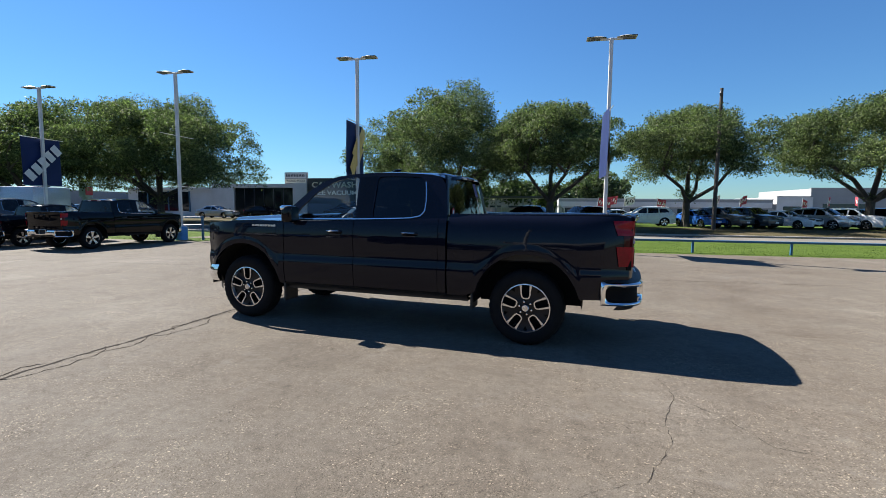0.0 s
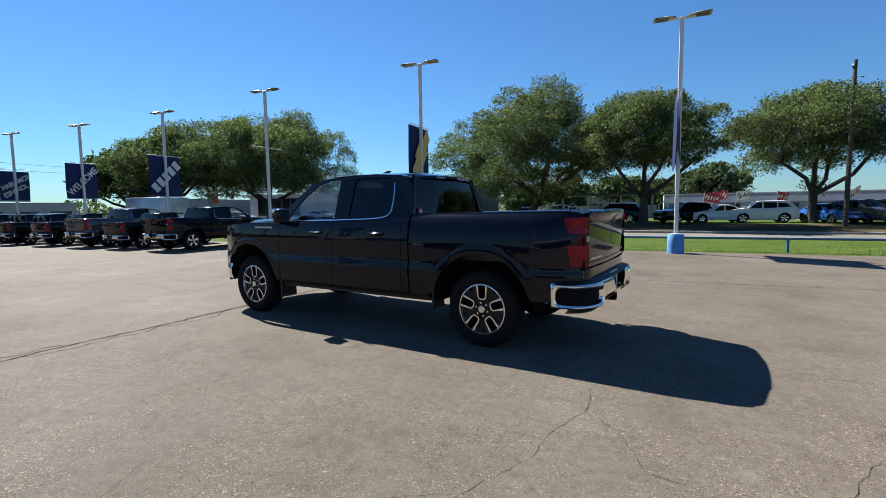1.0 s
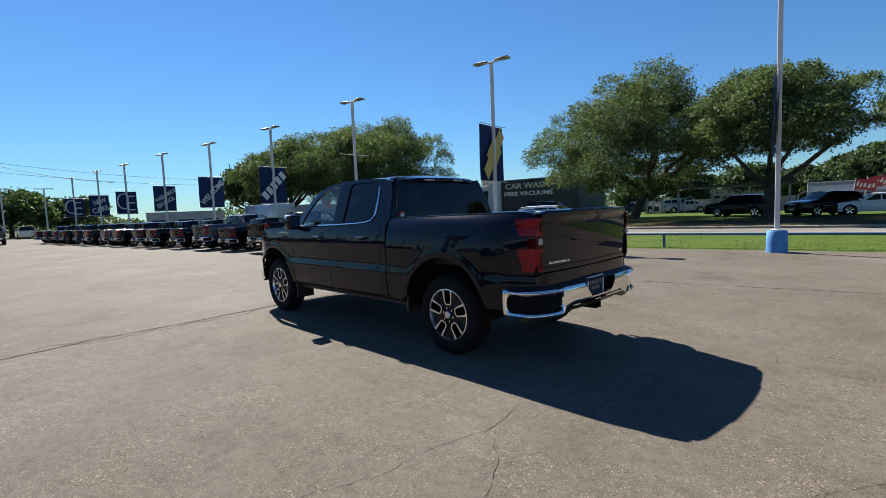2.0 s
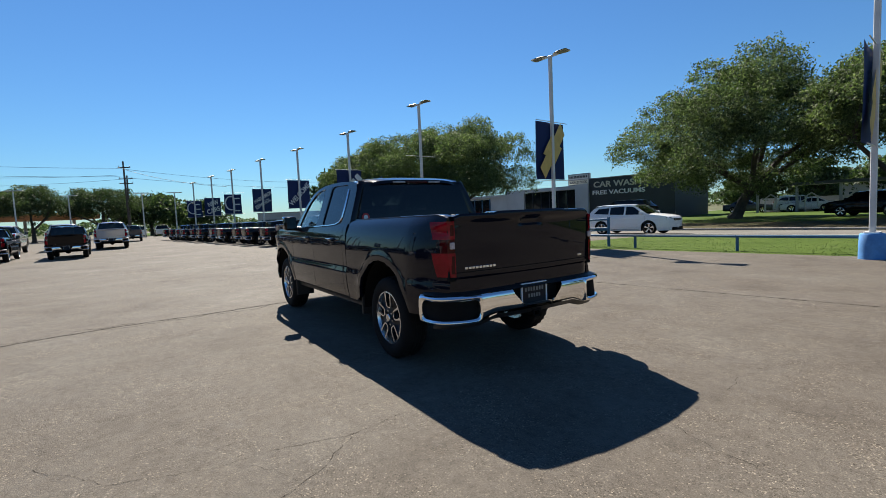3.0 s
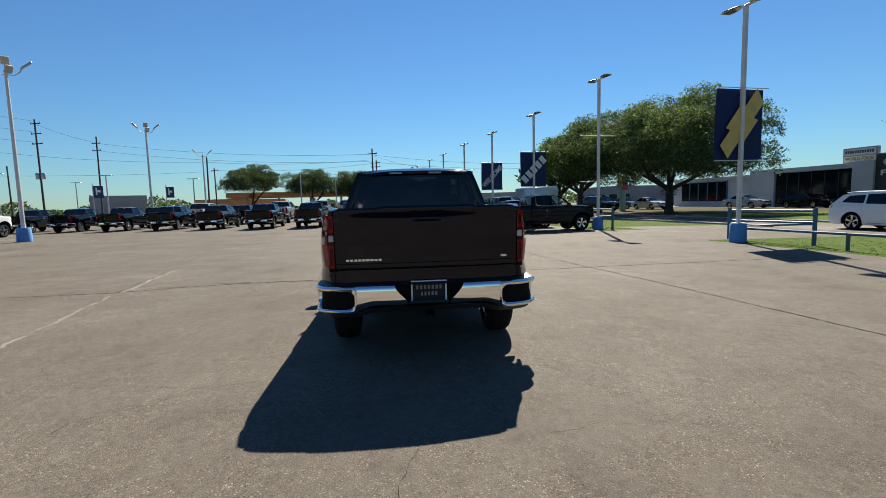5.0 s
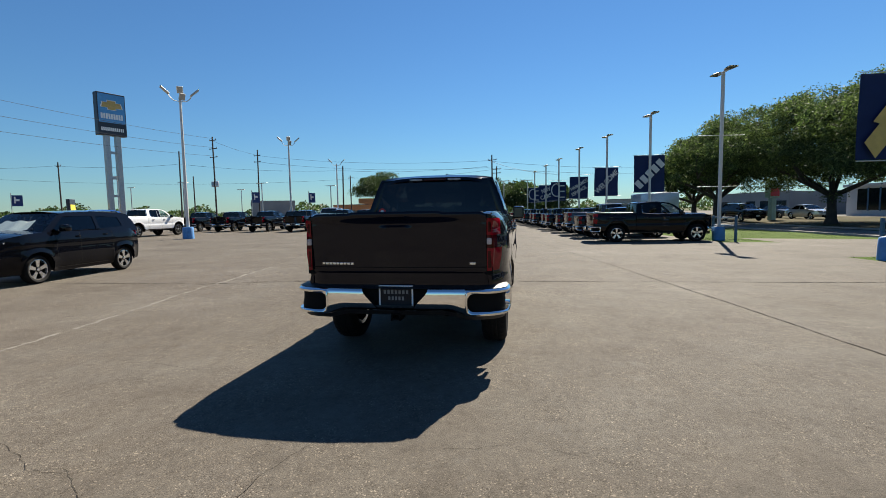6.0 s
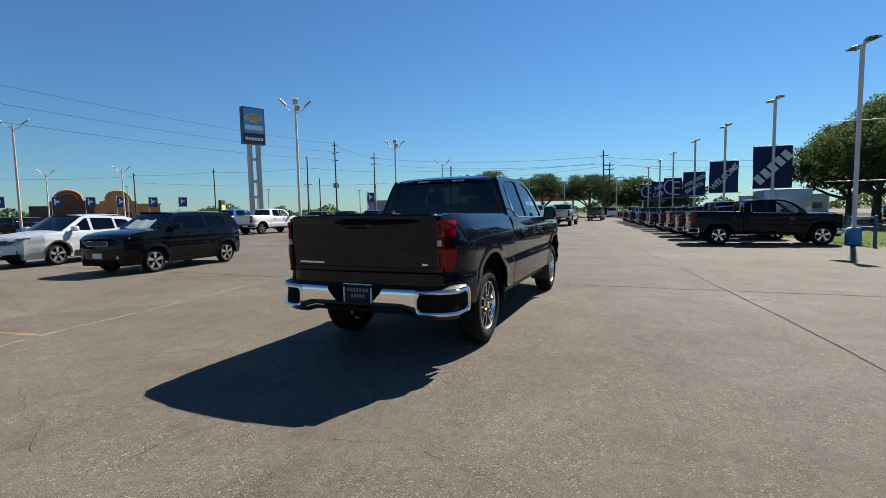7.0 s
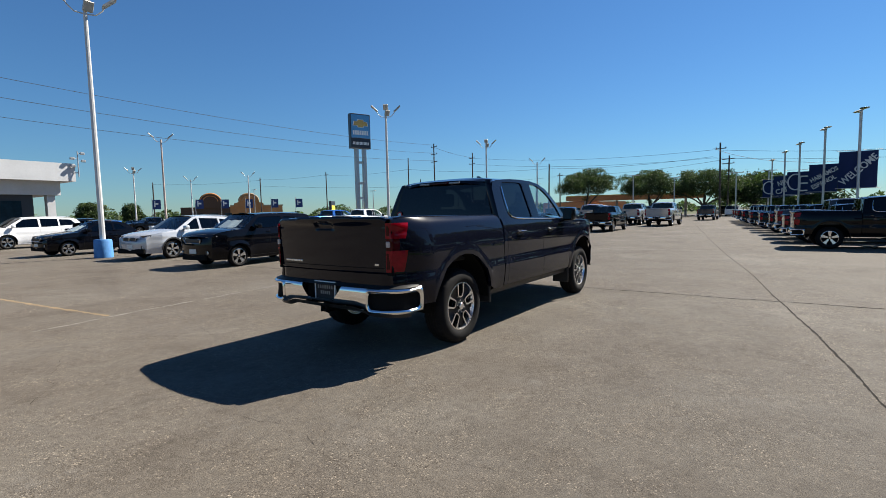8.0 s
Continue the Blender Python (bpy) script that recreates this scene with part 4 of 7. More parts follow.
    for v in g["geom"]:
        if isinstance(v, bmesh.types.BMVert):
            v.co.x = -0.985
    tg = part("tailgate", bm, paintwork, T)
    bm = bmesh.new()
    box(bm, (-1.04, -0.79, 1.412), (-0.985, 0.79, 1.424), 0.004)
    part("tailgate_cap", bm, "plastic", tg)
    bm = bmesh.new()
    sheet(bm, lambda u, v: (gate(u, 0.118)[0] - 0.0015, gate(u, 0.118)[1], 0.924 + 0.007 * v), 24, 1)
    part("lower_seam", bm, "under", tg)
    bm = bmesh.new()
    sheet(bm, lambda u, v: (-1.066 - 0.036 * (1 - abs(u * 2 - 1) ** 2.3) + 0.05 * smooth01(0.86, 1.0, abs(u * 2 - 1)), (u * 2 - 1) * 0.875, 0.755 + 0.118 * v), 32, 3)
    part("rear_valance", bm, paintwork, T)
    if detail:
        for k in range(9):
            y = 0.728 - 0.036 * k
            bm = bmesh.new()
            xg = gate(0.5 + y / 1.644, 0.18)[0]
            box(bm, (xg - 0.007, y - 0.028, 0.950), (xg + 0.002, y, 0.972), 0.002)
            part("badge_bar", bm, "machined", tg)
        bm = bmesh.new()
        xg = gate(0.065, 0.18)[0]
        box(bm, (xg - 0.007, -0.727, 0.950), (xg + 0.003, -0.672, 0.972), 0.002)
        part("trim_badge", bm, "machined", tg)
    # rear bumper: chrome face wrapped round the corners, black pockets and plate recess
    B = new("rear_bumper")
    B.parent = T
    def bend(a):
        """Plan of the bumper: a from -1 (one side) to 1 (the other)."""
        s = abs(a)
        if s < 0.62:
            x, y = -1.205 + 0.036 * (s / 0.62) ** 2, s / 0.62 * 0.70
        elif s < 0.86:
            t = (s - 0.62) / 0.24 * math.pi / 2
            x, y = -1.169 + 0.225 * (1 - math.cos(t)), 0.70 + 0.305 * math.sin(t)
        else:
            t = (s - 0.86) / 0.14
            x, y = -0.944 + 0.17 * t, 1.005 + 0.012 * t
        return x, math.copysign(y, a)
    def face_pt(a, t, depth=0.0):
        x, y = bend(a)
        low = 0.548 - 0.046 * smooth01(0.42, 0.60, abs(a))
        z = low + (0.742 - low) * t
        # crowned face, rolled top edge, lower quarter turned under
        bulge = 0.008 * math.sin(math.pi * t) - 0.034 * max(0.0, 1 - t / 0.24) * smooth01(0.60, 0.54, abs(a)) - 0.014 * smooth01(0.90, 1.0, t)
        w = min(1.0, max(0.0, (abs(a) - 0.62) / 0.24))
        return Vector((x - (1 - w) * (bulge - depth), y + math.copysign(w, a) * (bulge - depth), z))
    inner = lambda t: 0.155 + 0.115 * smooth01(0.0, 1.0, t)
    AP, AE, TB, TT = 0.565, 0.962, 0.15, 0.83
    for sd in (1, -1):
        bm = bmesh.new()
        # face between the plate recess and the step pocket
        sheet(bm, lambda u, v: face_pt(sd * (inner(v) + (AP - inner(v)) * u), v), 16, 14)
        sheet(bm, lambda u, v: face_pt(sd * inner(v), v, 0.095 * u), 3, 14)
        # frame round the pocket: an outer rectangle drawn in to a hole with round corners, then turned inward
        rim = [(AP + (1 - AP) * k / 24, 0.0) for k in range(24)] + [(1.0, k / 10) for k in range(10)] + [(1 - (1 - AP) * k / 24, 1.0) for k in range(24)] + [(AP, 1 - k / 10) for k in range(10)]
        ca, ct, ha, ht, ra, rt = (AP + 0.022 + AE) / 2, (TB + TT) / 2, (AE - AP - 0.022) / 2, (TT - TB) / 2, 0.045, 0.24
        def hole(p):
            da, dt = (p[0] - (1 + AP) / 2) / ((1 - AP) / 2) * ha, (p[1] - 0.5) / 0.5 * ht
            ea, et = max(0.0, abs(da) - (ha - ra)) / ra, max(0.0, abs(dt) - (ht - rt)) / rt
            k = math.hypot(ea, et)
            if ea > 0 and et > 0 and k > 1:
                da, dt = math.copysign(ha - ra + ea / k * ra, da), math.copysign(ht - rt + et / k * rt, dt)
            return ca + da, ct + dt
        def frame_pt(u, v):
            p = rim[int(round(u * len(rim))) % len(rim)]
            q = hole(p)
            if v < 0.7:
                k = v / 0.6
                return face_pt(sd * (p[0] + (q[0] - p[0]) * min(1, k)), p[1] + (q[1] - p[1]) * min(1, k), -0.016 * math.sin(math.pi * min(1, k)))
            return face_pt(sd * q[0], q[1], 0.05)
        sheet(bm, frame_pt, len(rim), 10, closed=True)
        # ends turned in
        sheet(bm, lambda u, v: face_pt(sd * (AP + (1 - AP) * u), 1.0, 0.045 * v), 24, 2)
        sheet(bm, lambda u, v: face_pt(sd, v, 0.05 * u), 2, 10)
        part("bumper_wing", bm, "chrome", B, "chrome bumper wing")
        bm = bmesh.new()
        sheet(bm, lambda u, v: face_pt(sd * (AP + 0.01 + (0.985 - AP) * u), 0.06 + 0.84 * v, 0.046 - 0.016 * math.sin(math.pi * u) * smooth01(0.55, 0.2, v)), 24, 8)
        part("corner_step_insert", bm, "under", B, "black corner step")
    bm = bmesh.new()
    sheet(bm, lambda u, v: face_pt(-inner(0.0) + 2 * inner(0.0) * u, -0.02 + 0.27 * v, 0.004), 20, 5)
    sheet(bm, lambda u, v: face_pt(-inner(0.0) + 2 * inner(0.0) * u, 0.25, 0.004 + 0.07 * v), 20, 1)
    part("bumper_lip", bm, "chrome", B, "chrome lower lip")
    bm = bmesh.new()
    sheet(bm, lambda u, v: face_pt((u * 2 - 1) * (inner(v) + 0.004), 0.1 + 0.9 * v, 0.092), 24, 8)
    part("plate_recess", bm, "under", B)
    bm = bmesh.new()
    sheet(bm, lambda u, v: (bend(u * 1.9 - 0.95)[0] * (1 - 0.13 * v) + 0.008, bend(u * 1.9 - 0.95)[1] * (1 - 0.08 * v), 0.744 + 0.022 * math.sin(v * 2.2)), 60, 4)
    part("step_pad", bm, "plastic", B)
    bm = bmesh.new()
    sheet(bm, lambda u, v: (bend(u * 1.7 - 0.85)[0] * (1 - 0.04 * v) + 0.02, bend(u * 1.7 - 0.85)[1] * 0.97, 0.545 - 0.04 * smooth01(0.42, 0.6, abs(u * 1.7 - 0.85)) - 0.05 * v), 40, 2)
    part("lower_valance", bm, "plastic", B)
    pl = new("number_plate")
    pl.parent = T
    bm = bmesh.new()
    box(bm, (-1.138, -0.148, 0.588), (-1.126, 0.148, 0.755), 0.002)
    part("plate_panel", bm, "plate", pl)
    bm = bmesh.new()
    for lo, hi in (((-1.146, -0.16, 0.748), (-1.126, 0.16, 0.766)), ((-1.146, -0.16, 0.576), (-1.126, 0.16, 0.592)), ((-1.146, -0.16, 0.592), (-1.126, -0.147, 0.748)), ((-1.146, 0.147, 0.592), (-1.126, 0.16, 0.748))):
        box(bm, lo, hi, 0.002)
    part("plate_frame", bm, "signwhite", pl)
    for row, (z0, z1, n, hw) in enumerate(((0.684, 0.728, 7, 0.122), (0.626, 0.668, 5, 0.080))):
        for k in range(n if detail else 0):
            w = 2 * hw / n
            bm = bmesh.new()
            box(bm, (-1.1405, -hw + (k + 0.2) * w, z0 + 0.004), (-1.1375, -hw + (k + 0.8) * w, z1 - 0.004), 0)
            part("plate_bar", bm, "plate_print", pl)
    bm = bmesh.new()
    for lo, hi in (((-1.17, -0.045, 0.45), (-1.0, 0.045, 0.465)), ((-1.17, -0.045, 0.505), (-1.0, 0.045, 0.52)), ((-1.17, -0.045, 0.445), (-1.0, -0.03, 0.505)), ((-1.17, 0.03, 0.445), (-1.0, 0.045, 0.505))):
        box(bm, lo, hi, 0)
    part("tow_receiver", bm, "under", T, smooth=False)
    # front end
    bm = bmesh.new()
    sheet(bm, lambda u, v: (4.62 - 0.27 * abs(u * 2 - 1) ** 3 + 0.03 * math.sin(v * 3.1), (u * 2 - 1) * 0.885, 0.72 + 0.50 * v), 20, 8)
    part("grille", bm, "plastic", T)
    bm = bmesh.new()
    for k in range(4):
        tube(bm, [(4.655 - 0.16 * abs(s) ** 3, s * 0.70, 0.82 + 0.09 * k) for s in (-1, -0.6, 0, 0.6, 1)], 0.014, 6)
    part("grille_bar", bm, "chrome", T)
    bm = bmesh.new()
    def fb(u, v):
        a = u * 2 - 1
        if abs(a) < 0.75:
            s = abs(a) / 0.75
            x, y = 4.68 - 0.24 * s ** 3, 0.90 * s
        else:
            s = (abs(a) - 0.75) / 0.25
            x, y = 4.44 - 0.16 * s - 0.07 * s * s, 0.90 + 0.095 * math.sin(s * math.pi / 2)
        return (x - 0.03 * (v * 2 - 1) ** 2, math.copysign(y - 0.012 * (v * 2 - 1) ** 2, a), 0.46 + 0.22 * v)
    sheet(bm, fb, 40, 6)
    part("front_bumper", bm, "chrome", T, "chrome front bumper")
    bm = bmesh.new()
    sheet(bm, lambda u, v: (4.60 - 0.42 * abs(u * 2 - 1) ** 3.2, (u * 2 - 1) * 0.92, 0.34 + 0.17 * v), 24, 2)
    part("air_dam", bm, "plastic", T)
    # inside of the cab
    for y in (0.42, -0.42):
        bm = bmesh.new()
        box(bm, (1.75, y - 0.27, 0.78), (2.30, y + 0.27, 0.96), 0.06, seg=2)
        box(bm, (1.66, y - 0.26, 0.92), (1.83, y + 0.26, 1.50), 0.06, m=pose(0, 0, 0), seg=2)
        box(bm, (1.63, y - 0.13, 1.53), (1.72, y + 0.13, 1.72), 0.04, seg=2)
        part("front_seat", bm, "seat", T)
    bm = bmesh.new()
    box(bm, (1.08, -0.78, 0.78), (1.62, 0.78, 0.98), 0.05, seg=2)
    box(bm, (1.04, -0.78, 0.95), (1.19, 0.78, 1.44), 0.05, seg=2)
    for y in (-0.45, 0.45):
        box(bm, (1.07, y - 0.12, 1.43), (1.15, y + 0.12, 1.56), 0.03)
    part("rear_bench", bm, "seat", T)
    bm = bmesh.new()
    sheet(bm, lambda u, v: (2.72 + 0.5 * v, (u * 2 - 1) * 0.86, 1.20 + 0.11 * math.sin(v * 2.4) - 0.12 * max(0, 0.2 - v) / 0.2), 10, 8)
    box(bm, (2.70, -0.86, 0.72), (2.78, 0.86, 1.20), 0.02)
    box(bm, (2.62, -0.16, 1.02), (2.73, 0.20, 1.29), 0.02)
    part("dashboard", bm, "trim", T)
    if detail:
        bm = bmesh.new()
        tilt = pose(2.55, 0.42, 1.22, 0, 65, 0)
        ring = [tilt @ Vector((0.185 * math.cos(a), 0.185 * math.sin(a), 0)) for a in (2 * math.pi * k / 24 for k in range(25))]
        tube(bm, ring, 0.016, 8, cap=False)
        for a in (0.2, math.pi - 0.2, math.pi * 1.5):
            tube(bm, [tilt @ Vector((0, 0, 0)), tilt @ Vector((0.18 * math.sin(a), 0.18 * math.cos(a), 0))], 0.02, 6)
        tube(bm, [tilt @ Vector((0, 0, 0.03)), tilt @ Vector((0, 0, -0.25))], 0.05, 10)
        part("steering_wheel", bm, "trim", T)
        bm = bmesh.new()
        box(bm, (2.44, -0.12, 1.70), (2.47, 0.12, 1.765), 0.012)
        part("inside_mirror", bm, "plastic", T)
    bm = bmesh.new()
    box(bm, (1.05, -0.85, 0.60), (3.1, 0.85, 0.66), 0)
    part("cab_floor", bm, "under", T, smooth=False)
    if detail:
        bm = bmesh.new()
        tube(bm, [(2.02, 0, 1.905), (1.95, 0, 1.955), (1.90, 0, 1.96)], [0.05, 0.02, 0.008], 8)
        part("roof_antenna", bm, "black", T)
        bm = bmesh.new()
        r = bmesh.ops.create_circle(bm, cap_ends=True, radius=0.05, segments=24)
        for v in r["verts"]:
            v.co = Vector((rw(0.14, 0.96)[0] - 0.01, 0.73 + v.co.x, 1.43 + v.co.y))
        st = part("round_sticker", bm, "signred", back, "round red and white sticker")
        bm = bmesh.new()
        r = bmesh.ops.create_circle(bm, cap_ends=True, radius=0.028, segments=20)
        for v in r["verts"]:
            v.co = Vector((rw(0.14, 0.96)[0] - 0.013, 0.73 + v.co.x, 1.43 + v.co.y))
        part("sticker_centre", bm, "signwhite", back)
    # the body rides a little above the axles
    for o in T.children:
        if not o.name.startswith("wheel") or o.name.startswith("wheel_housing"):
            o.location.z += 0.02
    # the roof stands a little taller above the belt
    for ob in T.children_recursive:
        if ob.type == "MESH":
            for v in ob.data.vertices:
                if v.co.z > 1.42 and v.co.x > 0.86:
                    v.co.z += 0.062 * (v.co.z - 1.42)
    return T


# ---- other cars ----
def make_car(name, label, category, m, spec, body, group=""):
    """A hatchback, wagon or saloon: spec gives its lines in metres from the rear axle."""
    T = thing(name, label, category, m, group)
    s = spec
    wb, hw, rr, x0, x1 = s["base"], s["half"], s["wheel"], s["tail"], s["nose"]
    ra = rr + 0.065
    belt = lambda x: lerp_table(s["belt"], x)
    deck = s["deck"]
    topz = lambda x: lerp_table(deck, x)
    def yf(x, z):
        t = (z - 0.25) / (s["belt"][0][1] - 0.25)
        y = hw * lerp_table([(0.0, 0.93), (0.22, 0.985), (0.45, 1.0), (0.62, 0.985), (0.72, 0.995), (0.9, 0.965), (1.0, 0.93), (1.3, 0.86)], t)
        y -= 0.16 * hw * smooth01(x1 - 0.75, x1, x) ** 2 + 0.10 * hw * smooth01(x0 + 0.55, x0, x) ** 2
        for h in (0, wb):
            d = math.hypot(x - h, z - rr)
            y += 0.02 * math.exp(-(((d - ra) / 0.08) ** 2))
        return y
    low = lambda x: 0.24 + 0.05 * smooth01(x0 + 0.5, x0, x)
    for sd in (1, -1):
        part("body_side", side_panel(sd, x0, x1, low, topz, yf, (0, wb), ra, rr, rows=14, n=7), body, T)
        bm = bmesh.new()
        sheet(bm, lambda u, v: (0.4 + (wb - 0.8) * u, sd * (hw * 0.955 - 0.06 * v), 0.32 - 0.10 * v), 8, 3)
        if s.get("clad"):
            sheet(bm, lambda u, v: (ra + 0.02 + (wb - 2 * ra - 0.04) * u, sd * (yf(wb / 2, 0.25 + 0.19 * v) + 0.006), 0.25 + 0.19 * v), 8, 3)
        part("sill", bm, "plastic", T)
        gl = s["glass"]
        def gy(x, z):
            t = max(0, (z - gl[0][1]) / (s["roof"] - gl[0][1]))
            return sd * (hw * 0.93 - hw * 0.22 * t ** 1.1 - 0.06 * smooth01(x1 - 1.6, x1 - 0.9, x) * (1 - t))
        bm = bmesh.new()
        plate(bm, gl, [rounded(w, 0.04, 3) for w in s["windows"]], gy, 0.03)
        part("window_frame", bm, body, T, smooth=False)
        for w in s["windows"]:
            bm = bmesh.new()
            plate(bm, rounded(w, 0.04, 3), [], lambda x, z: gy(x, z) - sd * 0.012, 0)
            part("side_window", bm, "dark_glass", T)
        for x in s["doors"]:
            bm = bmesh.new()
            zc = belt(x) - 0.12
            sheet(bm, lambda u, v: (x + 0.17 * u, sd * (yf(x, zc) + 0.02 * math.sin(math.pi * u)), zc + 0.03 * v), 6, 2)
            part("door_handle", bm, s.get("handle", body), T)
        for x in s["seams"]:
            bm = bmesh.new()
            sheet(bm, lambda u, v: (x + 0.008 * u, sd * (yf(x, 0.34 + (belt(x) - 0.36) * v) + 0.002), 0.34 + (belt(x) - 0.36) * v), 1, 12)
            part("door_seam", bm, "under", T)
        mr = new("mirror")
        mr.parent = T
        mx = s["mirror"]
        bm = bmesh.new()
        box(bm, (mx - 0.08, min(sd * (hw - 0.02), sd * (hw + 0.17)), belt(mx) + 0.03), (mx + 0.10, max(sd * (hw - 0.02), sd * (hw + 0.17)), belt(mx) + 0.19), 0.04, seg=2)
        part("mirror_housing", bm, s.get("mirror_mat", body), mr)
        bm = bmesh.new()
        tube(bm, [(mx, sd * hw * 0.88, belt(mx) + 0.04), (mx, sd * (hw + 0.03), belt(mx) + 0.07)], 0.03, 6)
        part("mirror_arm", bm, "plastic", mr)
        for h in (0, wb):
            bm = bmesh.new()
            sheet(bm, lambda u, v: (h + (ra + 0.01) * math.cos(math.pi * u), sd * (hw * 0.96 - 0.3 * v), rr + (ra + 0.01) * math.sin(math.pi * u)), 14, 1)
            sheet(bm, lambda u, v: (h - ra + 2 * ra * u, sd * (hw * 0.96 - 0.3), rr * 0.9 + (ra + 0.05) * v), 2, 2)
            part("wheel_housing", bm, "under", T)
            make_wheel(T, wheel_pose(h, sd * (hw - 0.135), rr), rr, 0.22, rr * 0.71, s.get("rim", "five"), False)
        # lamps at the corners
        hz = s["lamp_z"]
        bm = bmesh.new()
        sheet(bm, lambda u, v: (x1 + 0.012 - 0.45 * max(0, u - 0.3) ** 1.5 - 0.05 * (1 - u) * 0, sd * (hw * (0.50 + 0.36 * min(1, u * 1.3)) + 0.004), hz + 0.14 * v + 0.05 * u), 10, 4)
        part("head_lamp", bm, s.get("lamp", "lamp_dark"), T)
        bm = bmesh.new()
        tz = s["tail_z"]
        sheet(bm, lambda u, v: (x0 - 0.006 + 0.30 * max(0, u - 0.35), sd * (hw * (0.62 + 0.27 * min(1, u * 1.6)) + 0.006), tz + s["tail_h"] * v), 8, 4)
        part("tail_lamp", bm, "tail_red", T)
    # ends, bonnet and roof
    bm = bmesh.new()
    zt = topz(x1)
    sheet(bm, lambda u, v: (x1 - 0.002 + 0.12 * (1 - abs(u * 2 - 1) ** 2.4) * (1 - 0.75 * max(0, (v - 0.72) / 0.28) ** 2 - 0.5 * max(0, (0.22 - v) / 0.22) ** 2), (u * 2 - 1) * yf(x1, 0.25 + (zt - 0.25) * v), 0.25 + (zt - 0.25) * v), 16, 10)
    part("front_fascia", bm, body, T)
    for sd in ((1, -1) if s.get("clad") else (0,)):
        bm = bmesh.new()
        yc, w = (sd * 0.19, 0.16) if sd else (0, hw * 0.42)
        box(bm, (x1 + 0.04, yc - w, hz - 0.03), (x1 + 0.112, yc + w, hz + 0.10), 0.03, seg=2)
        gr = part("grille", bm, "plastic", T)
        bm = bmesh.new()
        tube(bm, [(x1 + 0.114, yc + w * c, hz + 0.035 + 0.062 * d) for c, d in ((-0.85, 1), (0.85, 1), (1, 0.5), (0.9, -1), (-0.9, -1), (-1, 0.5), (-0.85, 1))], 0.008, 5, cap=False)
        part("grille_frame", bm, "chrome", gr)
    bm = bmesh.new()
    wide = 0.80 if s.get("clad") else 0.62
    box(bm, (x1 + 0.03, -hw * wide, 0.25), (x1 + 0.117, hw * wide, 0.42), 0.02)
    part("air_intake", bm, "under", T)
    if s.get("clad") or s.get("shade"):
        for sd in (1, -1):
            bm = bmesh.new()
            sheet(bm, lambda u, v: (x1 + 0.075 - 0.10 * u, sd * hw * (0.60 + 0.22 * u), 0.40 + 0.13 * v), 4, 2)
            fog = part("fog_lamp_pocket", bm, "plastic", T)
            bm = bmesh.new()
            lathe(bm, [(0.0, 0.012), (0.035, 0.008), (0.045, 0.0)], 12, "z")
            f = part("fog_lamp", bm, "lamp_clear", fog)
            f.matrix_basis = pose(x1 + 0.055, sd * hw * 0.68, 0.47, 0, 90, 0)
    bm = bmesh.new()
    box(bm, (x1 + 0.112, -0.16, 0.44), (x1 + 0.124, 0.16, 0.57), 0)
    part("front_plate", bm, "white_plate", T)
    bm = bmesh.new()
    zb = topz(x0)
    sheet(bm, lambda u, v: (x0 + 0.002 - 0.07 * (1 - (u * 2 - 1) ** 2), (u * 2 - 1) * yf(x0, 0.3 + (zb - 0.3) * v), 0.3 + (zb - 0.3) * v), 14, 8)
    part("rear_fascia", bm, body, T)
    bm = bmesh.new()
    xa = s["screen"][0][0]
    sheet(bm, lambda u, v: (xa + (x1 - xa) * u + 0.10 * u * (1 - (v * 2 - 1) ** 2), (v * 2 - 1) * yf(xa + (x1 - xa) * u, topz(xa + (x1 - xa) * u)), topz(xa + (x1 - xa) * u) + 0.05 * (1 - (v * 2 - 1) ** 2) * (1 - 0.5 * u)), 12, 12)
    part("bonnet", bm, body, T)
    xr0 = s["back"][0][0]
    if xr0 > x0 + 0.25:
        bm = bmesh.new()
        sheet(bm, lambda u, v: (x0 + (xr0 - x0) * u, (v * 2 - 1) * yf(x0 + (xr0 - x0) * u, topz(x0 + (xr0 - x0) * u)), topz(x0 + (xr0 - x0) * u) + 0.03 * (1 - (v * 2 - 1) ** 2)), 8, 10)
        part("boot_lid", bm, body, T)
    bm = bmesh.new()
    rl = s["roofline"]
    sheet(bm, lambda u, v: (rl[0][0] + (rl[-1][0] - rl[0][0]) * u, (v * 2 - 1) * hw * 0.725, lerp_table(rl, rl[0][0] + (rl[-1][0] - rl[0][0]) * u) + 0.045 * (1 - abs(v * 2 - 1) ** 3)), 12, 12)
    part("roof", bm, s.get("roof_mat", body), T)
    for nm, (a, b), mt in (("windscreen", s["screen"], "glass"), ("back_window", s["back"], "dark_glass")):
        bm = bmesh.new()
        sg = 1 if nm == "windscreen" else -1
        sheet(bm, lambda u, v: (a[0] + (b[0] - a[0]) * u + sg * 0.07 * (1 - (v * 2 - 1) ** 2), (v * 2 - 1) * hw * (0.86 - 0.14 * u), a[1] + (b[1] - a[1]) * u), 8, 10)
        part(nm, bm, mt, T)
    bm = bmesh.new()
    box(bm, (x0 + 0.15, -hw * 0.8, 0.24), (x1 - 0.15, hw * 0.8, 0.42), 0.03)
    part("underbody", bm, "under", T)
    bm = bmesh.new()
    cx = (s["screen"][0][0] + s["back"][0][0]) / 2
    for xs in (cx - 0.65, cx + 0.15):
        for y in (-0.36, 0.36):
            box(bm, (xs, y - 0.22, 0.6), (xs + 0.15, y + 0.22, s["roof"] - 0.30), 0.05)
    part("seats", bm, "seat", T)
    bm = bmesh.new()
